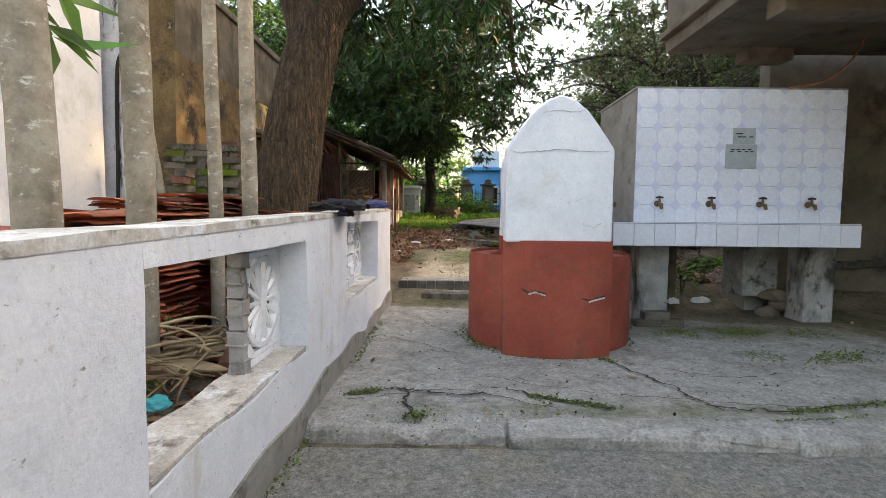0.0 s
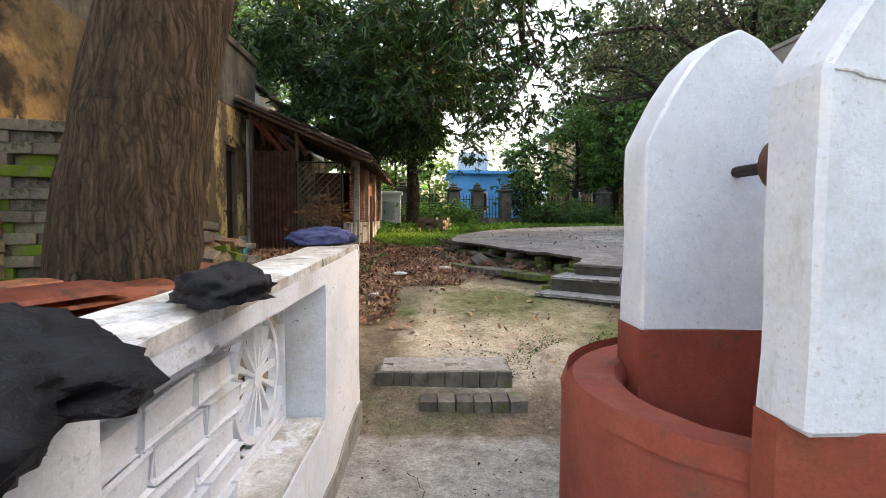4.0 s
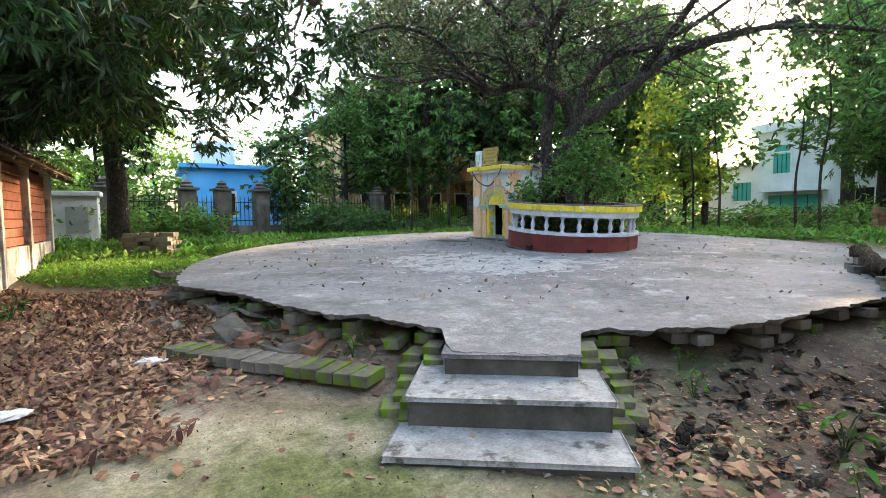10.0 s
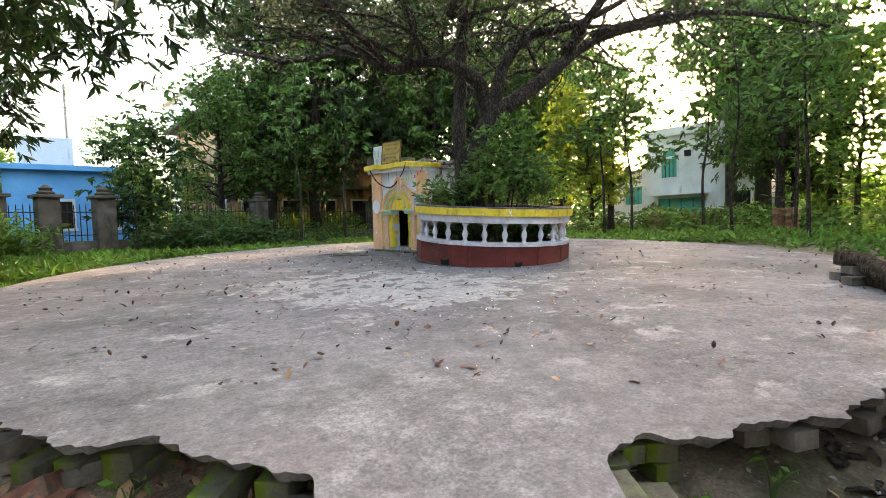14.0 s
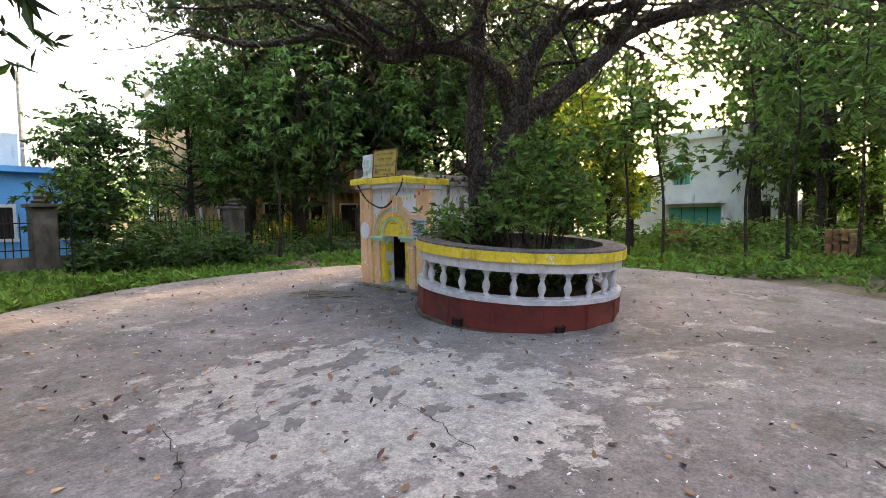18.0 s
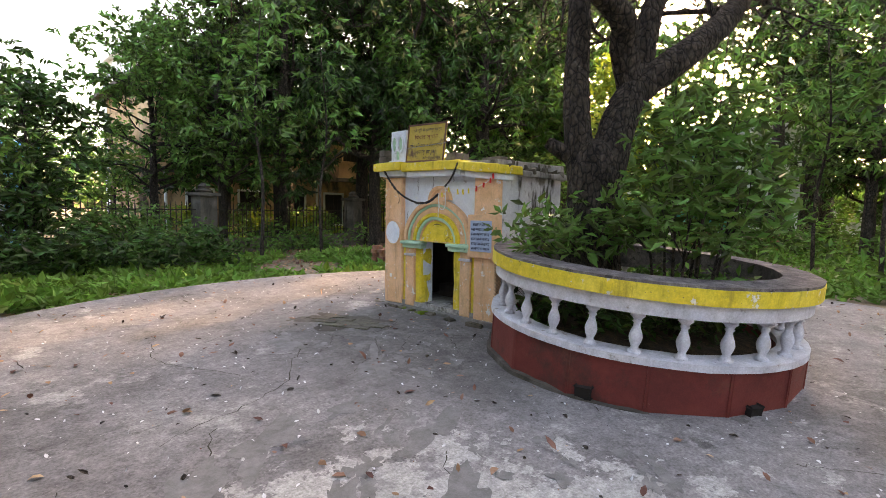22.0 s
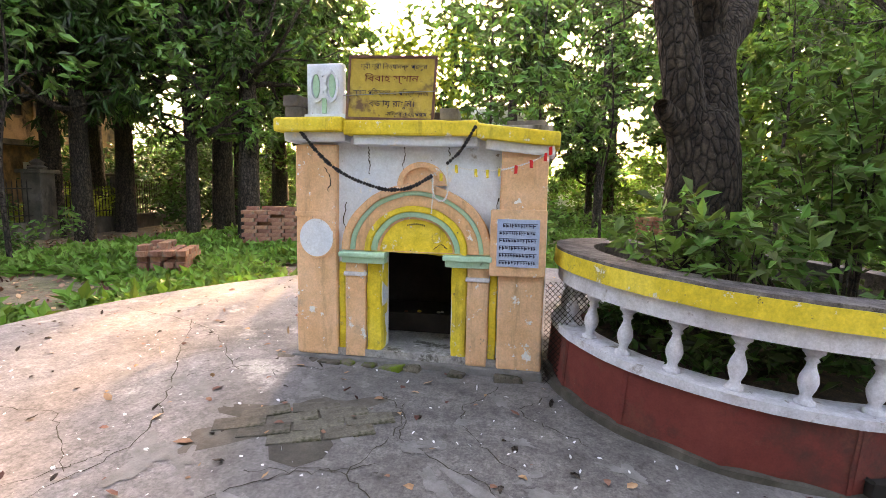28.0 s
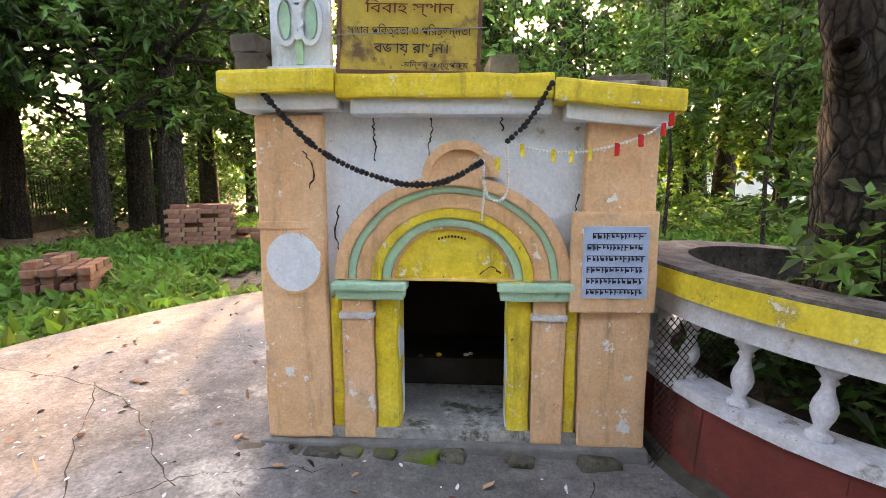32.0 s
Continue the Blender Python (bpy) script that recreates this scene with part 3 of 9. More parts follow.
def grow(start, heading, length, radius, depth, out, tips, bend=0.35, up=0.15, steps=6):
    """A limb with side limbs, as (points, radii) in out; ends of the thin ones in tips."""
    p, d = np.array(start, float), np.array(heading, float)
    d /= np.linalg.norm(d)
    pts, rad = [p.copy()], [radius]
    for i in range(steps):
        d = d + rng.normal(size=3) * bend * 0.5 + np.array([0, 0, up * 0.3])
        d /= np.linalg.norm(d)
        p = p + d * length / steps
        pts.append(p.copy())
        rad.append(radius * (1 - 0.75 * (i + 1) / steps))
        if depth > 0 and i >= 1 and rng.random() < 0.8:
            side = d + rng.normal(size=3) * 0.8
            grow(p, side, length * rng.uniform(0.4, 0.65), rad[-1] * 0.6, depth - 1, out, tips, bend, up, max(3, steps - 1))
        if depth == 0 and i >= 2:
            tips.append(p.copy())
    out.append((pts, rad))
    tips.append(p)


def limbs(name, runs, material, parent, sides=6, wob=0.0):
    """All runs of (points, radii) as one mesh."""
    V, F, base = [], [], 0
    for pts, rad in runs:
        pts = np.asarray(pts, float)
        n = len(pts)
        d = np.gradient(pts, axis=0)
        d /= np.linalg.norm(d, axis=1)[:, None] + 1e-9
        a = np.cross(d, [0.31, 0.77, 0.55])
        a /= np.linalg.norm(a, axis=1)[:, None] + 1e-9
        b = np.cross(d, a)
        t = np.arange(sides) * 2 * np.pi / sides
        rr = np.asarray(rad)[:, None] * (1 + wob * rng.normal(size=(n, sides)))
        ring = pts[:, None] + a[:, None] * (np.cos(t) * rr)[..., None] + b[:, None] * (np.sin(t) * rr)[..., None]
        V.append(ring.reshape(-1, 3))
        i = (np.arange(n - 1)[:, None] * sides + np.arange(sides)).ravel()
        j = (np.arange(n - 1)[:, None] * sides + (np.arange(sides) + 1) % sides).ravel()
        F.append(np.stack([i, j, j + sides, i + sides], 1) + base)
        base += n * sides
    return np_part(name, np.concatenate(V), np.concatenate(F), material, parent, smooth=True)


# ---- ground ----
PC, PR = (5.9, 13.4), 5.25
PLC = (6.85, 13.315)
sstep = lambda a, b, v: (lambda t: t * t * (3 - 2 * t))(np.clip((v - a) / (b - a), 0, 1))


def plat_z(x, y):
    z = 0.974 + 0.0143 * (x - PC[0]) + 0.0238 * (y - PC[1])
    z = z - 0.055 * np.exp(-((x - 2.6) ** 2 / 4.0 + (y - 8.6) ** 2 / 1.1))
    z = z - 0.035 * np.exp(-((x - 6.5) ** 2 / 2.2 + (y - 12.5) ** 2 / 1.3))
    return z - (z - 0.748) * np.exp(-(((x - 1.85) ** 2 + (y - 8.65) ** 2) / 0.32) ** 2)


def jag(th):
    """How far the broken edge of the platform stands out or in, by angle."""
    w = sstep(2.75, 3.0, th) * (1 - sstep(5.35, 5.6, th))
    broad = np.interp(th, [2.75, 3.1, 3.36, 3.42, 3.53, 3.65, 3.75, 3.776, 3.796, 3.816, 3.822, 3.861, 3.895, 3.93, 3.955, 4.078, 4.09, 4.128, 4.144, 4.17, 4.202, 4.234, 4.268, 4.291, 4.33, 4.45, 4.7, 5.5], [0, 0.2, 0.42, 0.3, 0.2, 0.34, 0.41, 0.45, 0.4, 0.31, 0.37, 0.43, 0.47, 0.52, 0.9, 0.9, 0.41, 0.27, 0.33, 0.35, 0.27, 0.31, 0.35, 0.28, 0.28, 0.1, -0.02, 0.0])
    tooth = lambda f, p: np.abs((th * f + p) % 1.0 - 0.5) * 2 - 0.5
    return broad + w * (0.02 * tooth(9.3, 0.1) + 0.02 * tooth(21.7, 0.4) + 0.02 * np.sin(57 * th + 2) * tooth(13.1, 0) + 0.016 * tooth(77.0, 0.2) + 0.012 * np.sin(211 * th))

def ground_z(x, y):
    x, y = np.asarray(x, float), np.asarray(y, float)
    yard = np.interp(y, [-60, -2, 2.52, 2.6, 5.85, 6.35, 8.5, 10.8, 12.9, 16.4, 18, 22, 300], [-0.1, -0.09, -0.07, 0, 0.02, 0.25, 0.42, 0.5, 0.53, 0.82, 0.9, 1.0, 1.0])
    left = np.interp(y, [-60, 0, 5, 8, 11, 14, 16.4, 22, 300], [0.1, 0.2, 0.3, 0.55, 0.69, 0.72, 0.82, 1.0, 1.0])
    z = yard + (left - yard) * sstep(-1.0, -2.2, x) * (y > -20)
    z = np.where(x < -0.8, np.maximum(z, left - 0.1 * sstep(-1.5, -0.85, x)), z)
    back = sstep(-3.0, 4.0, 0.75 * (x - 6.5) + 0.65 * (y - 11.5))
    z = z + (0.94 - z) * back
    d = np.hypot(x - PC[0], y - PC[1])
    bank = sstep(PR + 1.0, PR - 0.25, d)
    z = z + (np.maximum(z, plat_z(x, y) - 0.2) - z) * bank
    z = np.where(d < PR + 0.25, np.minimum(z, plat_z(x, y) - 0.09), z)
    step = (np.abs(0.806 * (x - 1.9) - 0.592 * (y - 8.66)) < 0.62) & (np.abs(-0.592 * (x - 1.9) - 0.806 * (y - 8.66)) < 0.75)
    z = np.where(step, np.minimum(z, 0.45), z)
    bump = 0.02 * np.sin(1.7 * x + 0.6 * y) * np.sin(1.3 * y - 0.8 * x) * sstep(0.3, 1.2, np.abs(y - 2.5) + np.abs(np.minimum(x + 0.6, 0)))
    return z + bump * (y > 3.2)


def axis(parts):
    out = []
    for a, b, s in parts:
        out += list(np.arange(a, b - 1e-6, s))
    return np.array(out + [parts[-1][1]])


gx = axis([(-320, -40, 40), (-40, -6, 2), (-6, -1.2, 0.2), (-1.2, 8, 0.07), (8, 16, 0.25), (16, 40, 2), (40, 320, 40)])
gy = axis([(-320, -40, 40), (-40, -3, 2), (-3, 2.3, 0.2), (2.3, 2.8, 0.04), (2.8, 14, 0.07), (14, 26, 0.25), (26, 42, 2), (42, 320, 40)])
X, Y = np.meshgrid(gx, gy)
Z = ground_z(X, Y)
rough = rng.normal(size=Z.shape) * 0.006 * ((Y > 6.2) & (np.abs(X) < 14))
Zg = Z + rough
idx = np.arange(X.size).reshape(X.shape)
quads = np.stack([idx[:-1, :-1], idx[:-1, 1:], idx[1:, 1:], idx[1:, :-1]], -1).reshape(-1, 4)
ground = np_part("ground", np.stack([X, Y, Zg], -1).reshape(-1, 3), quads, M["earth"], smooth=True)
tagged(ground, "brown earth with moss, litter and worn bare patches", "ground", kind="structure")


def sheet(name, x0, y0, x1, y1, step, lift, material, label, keep=None):
    """A thin skin over the ground."""
    xs, ys = np.arange(x0, x1 + step / 2, step), np.arange(y0, y1 + step / 2, step)
    xx, yy = np.meshgrid(xs, ys)
    zz = ground_z(xx, yy) + lift
    k = np.arange(xx.size).reshape(xx.shape)
    q = np.stack([k[:-1, :-1], k[:-1, 1:], k[1:, 1:], k[1:, :-1]], -1).reshape(-1, 4)
    if keep is not None:
        cx, cy = xx.ravel()[q].mean(1), yy.ravel()[q].mean(1)
        q = q[keep(cx, cy)]
    ob = np_part(name, np.stack([xx, yy, zz], -1).reshape(-1, 3), q, material, smooth=True)
    return tagged(ob, label, name.split("_")[0], kind="structure")


sheet("road", -8, -9, 14, 2.42, 0.1, 0.012, M["asphalt"], "worn grey asphalt with sandy dust")
# zones of the ground: trodden yard, cement path, leaf mould
def put_zone(ob, name, values):
    a = ob.data.attributes.new(name, "FLOAT", "POINT")
    a.data.foreach_set("value", np.asarray(values, np.float32).ravel())


yard_w = sstep(-0.75, 0.05, X - 0.12 * np.maximum(Y - 7, 0)) * (1 - sstep(-0.5, 0.5, X - (1.75 - 0.2 * (Y - 6.3)))) * sstep(5.9, 6.4, Y) * (1 - sstep(-0.4, 0.4, Y - (9.5 - 0.55 * (X - 0.3))))
path_w = sstep(-0.75, -0.65, X) * (1 - sstep(3.2, 4.6, X)) * sstep(2.4, 2.55, Y) * (1 - sstep(5.2, 6.2, Y + 0.25 * np.maximum(X - 0.6, 0)))
moss_w = np.exp(-((X - 0.6) ** 2 / 0.8 + (Y - 8.3) ** 2 / 0.9)) + 0.9 * np.exp(-((X - 1.7) ** 2 / 0.5 + (Y - 6.9) ** 2 / 0.4)) + 0.7 * np.exp(-((X - 2.6) ** 2 / 2.0 + (Y - 4.7) ** 2 / 0.12)) + 0.6 * np.exp(-((X - 2.4) ** 2 / 0.3 + (Y - 8.0) ** 2 / 0.3)) + 0.5 * np.exp(-((X - 1.2) ** 2 / 3 + (Y - 2.75) ** 2 / 0.02))
wet_w = np.exp(-((X - 3.6) ** 2 / 3.0 + (Y - 7.3) ** 2 / 1.4)) * 1.1
for nm, w in (("zone_wet", wet_w), ("zone_yard", yard_w), ("zone_path", path_w), ("zone_moss", moss_w)):
    put_zone(ground, nm, w)


def zone_mix(m, name, colours, scale, soft=0.12, ragged=0.55):
    """Mixes other colours into a ground material where the zone, made ragged by noise, is high."""
    nt = m.node_tree
    b = nt.nodes["Principled BSDF"]
    old = b.inputs["Base Color"].links[0].from_socket
    co = nt.nodes.new("ShaderNodeTexCoord").outputs["Object"]
    at = nt.nodes.new("ShaderNodeAttribute")
    at.attribute_name = name
    n1 = noise_node(nt, co, 4.0, 7.0, 0.7)
    mul = nt.nodes.new("ShaderNodeMath")
    mul.operation = "MULTIPLY_ADD"
    nt.links.new(n1, mul.inputs[0])
    mul.inputs[1].default_value, mul.inputs[2].default_value = 2 * ragged, -ragged
    add = nt.nodes.new("ShaderNodeMath")
    nt.links.new(at.outputs["Fac"], add.inputs[0])
    nt.links.new(mul.outputs[0], add.inputs[1])
    k = ramp_node(nt, [(0.5 - soft, (0, 0, 0)), (0.5 + soft, (1, 1, 1))])
    nt.links.new(add.outputs[0], k.inputs[0])
    c = ramp_node(nt, [(0.3 + 0.4 * i / (len(colours) - 1), q) for i, q in enumerate(colours)])
    nt.links.new(noise_node(nt, co, scale, 8.0, 0.7), c.inputs[0])
    fine = c.outputs[0]
    for gs, amount in ((75.0, 0.34), (26.0, 0.26), (9.0, 0.16)):
        mr = nt.nodes.new("ShaderNodeMapRange")
        mr.inputs[1].default_value, mr.inputs[2].default_value = 0.3, 0.7
        mr.inputs[3].default_value, mr.inputs[4].default_value = 1 - amount, 1 + amount
        nt.links.new(noise_node(nt, co, gs, 3.0, 0.7), mr.inputs[0])
        h = nt.nodes.new("ShaderNodeHueSaturation")
        nt.links.new(mr.outputs[0], h.inputs["Value"])
        nt.links.new(fine, h.inputs["Color"])
        fine = h.outputs[0]
    mx = nt.nodes.new("ShaderNodeMix")
    mx.data_type = "RGBA"
    nt.links.new(k.outputs[0], mx.inputs[0])
    nt.links.new(old, mx.inputs[6])
    nt.links.new(fine, mx.inputs[7])
    nt.links.new(mx.outputs[2], b.inputs["Base Color"])


zone_mix(M["earth"], "zone_wet", [(0.035, 0.026, 0.019), (0.075, 0.055, 0.042), (0.12, 0.095, 0.075)], 6.0, 0.25, 0.6)
zone_mix(M["earth"], "zone_yard", [(0.24, 0.19, 0.13), (0.4, 0.325, 0.245), (0.5, 0.425, 0.33), (0.35, 0.29, 0.21)], 2.5, 0.2, 0.5)
zone_mix(M["earth"], "zone_path", [(0.18, 0.165, 0.14), (0.29, 0.27, 0.24), (0.37, 0.345, 0.31), (0.26, 0.24, 0.21)], 3.0, 0.1, 0.5)
zone_mix(M["earth"], "zone_moss", [(0.06, 0.07, 0.025), (0.13, 0.14, 0.05), (0.2, 0.19, 0.1)], 5.0, 0.35, 0.6)

# ---- platform ----
th = np.concatenate([np.linspace(0, 2.7, 220)[:-1], np.linspace(2.7, 5.6, 1500)[:-1], np.linspace(5.6, 2 * np.pi, 60)[:-1]])
edge = PR + jag(th)
rr = np.concatenate([np.linspace(0, 0.94, 40), [0.97, 0.985, 1.0]])
px = PC[0] + np.cos(th)[None] * edge[None] * rr[:, None]
py = PC[1] + np.sin(th)[None] * edge[None] * rr[:, None]
pz = plat_z(px, py)
undercut = 0.035 + 0.03 * np.abs(np.sin(41 * th) * np.sin(97 * th + 1))
under = np.stack([PC[0] + np.cos(th) * (edge - undercut), PC[1] + np.sin(th) * (edge - undercut), pz[-1] - 0.03 - 0.02 * np.abs(np.sin(63 * th))], -1)
low = np.stack([PC[0] + np.cos(th) * (edge - 0.5), PC[1] + np.sin(th) * (edge - 0.5), pz[-1] - 0.08], -1)
verts = np.concatenate([np.stack([px, py, pz], -1).reshape(-1, 3), under, low])
nr, nt_ = len(rr) + 2, len(th)
i = np.arange(nr * nt_).reshape(nr, nt_)
q = np.stack([i[:-1], i[1:], np.roll(i[1:], -1, 1), np.roll(i[:-1], -1, 1)], -1).reshape(-1, 4)
platform = np_part("platform", verts, q, M["plat"], smooth=False)
tagged(platform, "round grey cement platform with a broken ragged edge", "platform", kind="structure")
put_zone(platform, "zone_wear", np.concatenate([(0.95 * np.exp(-((px - 3.95) ** 2 / 1.4 + (py - 12.45) ** 2 / 1.7)) + 0.35 * np.exp(-((px - 5.0) ** 2 / 3.0 + (py - 11.2) ** 2 / 1.2))).ravel(), np.zeros(2 * len(th))]))
put_zone(platform, "zone_tongue", np.concatenate([np.exp(-((px - 2.4) ** 2 + (py - 9.3) ** 2) / 0.9).ravel(), np.zeros(2 * len(th))]))
# darker cement between the planter and the shrine front
put_zone(platform, "zone_dark", np.exp(-((verts[:, 0] - 5.7) ** 2 / 1.1 + (verts[:, 1] - 14.7) ** 2 / 1.6)) * 1.05)
zone_mix(M["plat"], "zone_dark", [(0.085, 0.08, 0.076), (0.13, 0.123, 0.118), (0.18, 0.172, 0.165)], 5.0, 0.3, 0.5)
zone_mix(M["plat"], "zone_tongue", [(0.15, 0.14, 0.138), (0.21, 0.2, 0.196), (0.32, 0.31, 0.3)], 4.0, 0.4, 0.5)
zone_mix(M["plat"], "zone_wear", [(0.26, 0.25, 0.245), (0.36, 0.35, 0.335), (0.31, 0.3, 0.29)], 5.0, 0.02, 1.1)

UP = Vector((0, 0, 1))

# ---- steps to the platform ----
SW, SO = Vector((0.806, -0.592, 0)), Vector((-0.592, -0.806, 0))
steps = thing("platform_steps", (1.9, 8.66, 0.42), "three worn cement steps up to the platform", "steps")
steps_inv = Matrix.Translation((-1.9, -8.66, -0.42))


def local(bm, m):
    bm.transform(m)
    return bm


# risers and landing block get a darker cement than the treads
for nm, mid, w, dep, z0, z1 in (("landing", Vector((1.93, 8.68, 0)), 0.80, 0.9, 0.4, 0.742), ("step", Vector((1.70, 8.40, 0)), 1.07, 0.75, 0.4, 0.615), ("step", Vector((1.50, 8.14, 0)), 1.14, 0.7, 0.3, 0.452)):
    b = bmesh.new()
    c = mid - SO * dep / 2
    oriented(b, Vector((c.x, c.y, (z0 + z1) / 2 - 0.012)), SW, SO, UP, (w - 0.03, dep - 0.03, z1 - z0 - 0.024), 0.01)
    riser = part("riser" if nm == "step" else "landing_block", local(b, steps_inv), M["riser"], steps, "cement riser, darker than the treads")
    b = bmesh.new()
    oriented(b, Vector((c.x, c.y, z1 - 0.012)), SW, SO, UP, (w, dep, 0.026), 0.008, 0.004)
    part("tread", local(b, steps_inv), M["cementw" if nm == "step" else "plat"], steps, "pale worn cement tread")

# ---- low wall with pierced panels ----
wall_dir = Vector((0.08, 3.25, 0)).normalized()
wall_out = Vector((wall_dir.y, -wall_dir.x, 0))
W0 = Vector((-0.69, 2.62, 0))


def wall_point(y, back=0.0, z=0.0):
    """A point of the low wall's face at that y, back metres behind the face."""
    k = (y - W0.y) / wall_dir.y
    p = W0 + wall_dir * k - wall_out * back
    return Vector((p.x, p.y, z))


WALL_END = 5.84


def wall_top(y):
    """The wall's height, rounded off at its end."""
    drop = max(0.0, y - WALL_END + 0.1)
    return float(np.interp(y, [-4, 0.9, 2.5, 5.9], [0.98, 1.02, 1.06, 1.14])) - 0.1 + math.sqrt(max(0.0004, 0.01 - drop * drop))


lowwall = thing("low_wall", W0, "whitewashed masonry wall with pierced panel openings", "wall", kind="structure")
lw_inv = Matrix.Translation(-W0)


def wall_block(name, y0, y1, zf0, zf1, material, depth=0.2, back=0.0, n=None, label=""):
    """A length of wall between two heights given as functions of y, with slightly uneven faces."""
    bm = bmesh.new()
    n = n or max(2, int((y1 - y0) / 0.08))
    m = 8
    rows = []
    for i in range(n + 1):
        y = y0 + (y1 - y0) * i / n
        a, b_ = zf0(y), zf1(y)
        ring = []
        for j in range(m + 1):
            z = a + (b_ - a) * j / m
            wob = 0.006 * noise.noise((y * 4, z * 4, 1)) + 0.01 * noise.noise((y * 1.1, z * 1.3, 5))
            ring.append(bm.verts.new(wall_point(y, back - wob, z)))
        for j in range(m, -1, -1):
            z = a + (b_ - a) * j / m
            ring.append(bm.verts.new(wall_point(y, back + depth, z)))
        rows.append(ring)
    k = len(rows[0])
    for r0, r1 in zip(rows, rows[1:]):
        for j in range(k):
            bm.faces.new((r0[j], r0[(j + 1) % k], r1[(j + 1) % k], r1[j]))
    bm.faces.new(rows[0])
    bm.faces.new(rows[-1][::-1])
    bmesh.ops.recalc_face_normals(bm, faces=bm.faces[:])
    return part(name, local(bm, lw_inv), material, lowwall, label)


foot = lambda y: -0.15
T = lambda y: wall_top(y) - 0.03
wall_block("wall_pier", -4.0, 1.27, foot, T, M["flaked"])
wall_block("wall_pier", 2.62, 3.56, foot, T, M["flaked"])
wall_block("wall_pier", 4.93, WALL_END, foot, T, M["flaked"], n=48)
wall_block("wall_sill", 1.27, 2.62, foot, lambda y: 0.36 + 0.012 * math.sin(9 * y), M["flaked"])
wall_block("wall_sill", 3.56, 4.93, foot, lambda y: 0.44 + 0.01 * math.sin(9 * y), M["flaked"])
wall_block("wall_lintel", 1.27, 2.62, lambda y: 0.93, T, M["flaked"])
wall_block("wall_lintel", 3.56, 4.93, lambda y: 1.01, T, M["flaked"])
wall_block("coping", -4.0, WALL_END, T, lambda y: wall_top(y) + 0.008 * noise.noise((y * 3, 0, 0)), M["walltop"], depth=0.205, back=-0.003, n=420, label="worn grey cement coping")
wall_block("wall_foot", -4.0, WALL_END + 0.01, foot, lambda y: 0.12 + 0.03 * math.sin(2.3 * y) + 0.02 * math.sin(7 * y) + (0.05 if y > 4.4 else 0), M["cement"], depth=0.1, back=-0.012, label="damp cement foot of the wall")
for y0, y1, z in ((1.29, 2.6, 0.362), (3.58, 4.91, 0.442)):
    wall_block("sill_top", y0, y1, lambda y, z=z: z, lambda y, z=z: z + 0.02 + 0.008 * math.sin(13 * y), M["walltop"], depth=0.2, back=0.004, label="broken cement sill")


def wheel_panel(y0, y1, z0, z1, back, label):
    """A pierced cement panel: a frame with slots, a ring, spokes and a hub."""
    p = thing("pierced_panel", wall_point((y0 + y1) / 2, back, z0), label, "screen", "pierced panels in the low wall")
    inv = Matrix.Translation(-p.location)
    m = Matrix((wall_dir, -wall_out, UP)).transposed().to_4x4()
    m.translation = wall_point((y0 + y1) / 2, back, (z0 + z1) / 2)
    w, h = (y1 - y0) / 2, (z1 - z0) / 2
    R = min(w, h * 0.78)
    loc = lambda b: local(local(b, m), inv)
    for s in (-1, 1):
        part("frame_rail", loc(boxm(-w, 0, s * h - 0.015 - (0.015 if s > 0 else -0.015), w, 0.03, s * h + 0.015 - (0.015 if s > 0 else -0.015), 0.004)), M["flaked"], p)
        part("frame_rail", loc(boxm(-w, 0, s * (R + 0.012) - 0.012, w, 0.03, s * (R + 0.012) + 0.012, 0.004)), M["flaked"], p)
        part("frame_stile", loc(boxm(s * (w - 0.012) - 0.012, 0.002, -h, s * (w - 0.012) + 0.012, 0.028, h, 0.004)), M["flaked"], p)
        nslots = 9
        for k in range(nslots):
            x = -w + (k + 0.5) * 2 * w / nslots
            part("slot_bar", loc(boxm(x - 0.009, 0.004, min(s * R, s * h), x + 0.009, 0.024, max(s * R, s * h))), M["flaked"], p)
    nn = 28
    ring = lambda r: [(r * math.cos(2 * math.pi * k / nn), r * math.sin(2 * math.pi * k / nn)) for k in range(nn)]
    part("wheel_ring", loc(frame_prism(ring(R), ring(R * 0.88), 0.03)), M["flaked"], p)
    part("wheel_hub", loc(prism(ring(R * 0.17), 0.034)), M["flaked"], p)
    for k in range(14):
        a = 2 * math.pi * k / 14
        t = Matrix.Rotation(-a, 4, "Y")
        b = prism([(R * 0.15, -0.006), (R * 0.55, -0.008), (R * 0.89, -0.012), (R * 0.89, 0.012), (R * 0.55, 0.008), (R * 0.15, 0.006)], 0.02, Matrix.Translation((0, 0.004, 0)) @ t)
        part("spoke", loc(b), M["flaked"], p)
    for sx in (-1, 1):
        for sz in (-1, 1):
            b = prism([(sx * w, sz * R), (sx * w * 0.5, sz * R), (sx * w * 0.72, sz * R * 0.78), (sx * w, sz * R * 0.5)], 0.024, Matrix.Translation((0, 0.003, 0)))
            part("corner_leaf", loc(b), M["flaked"], p)
    return p


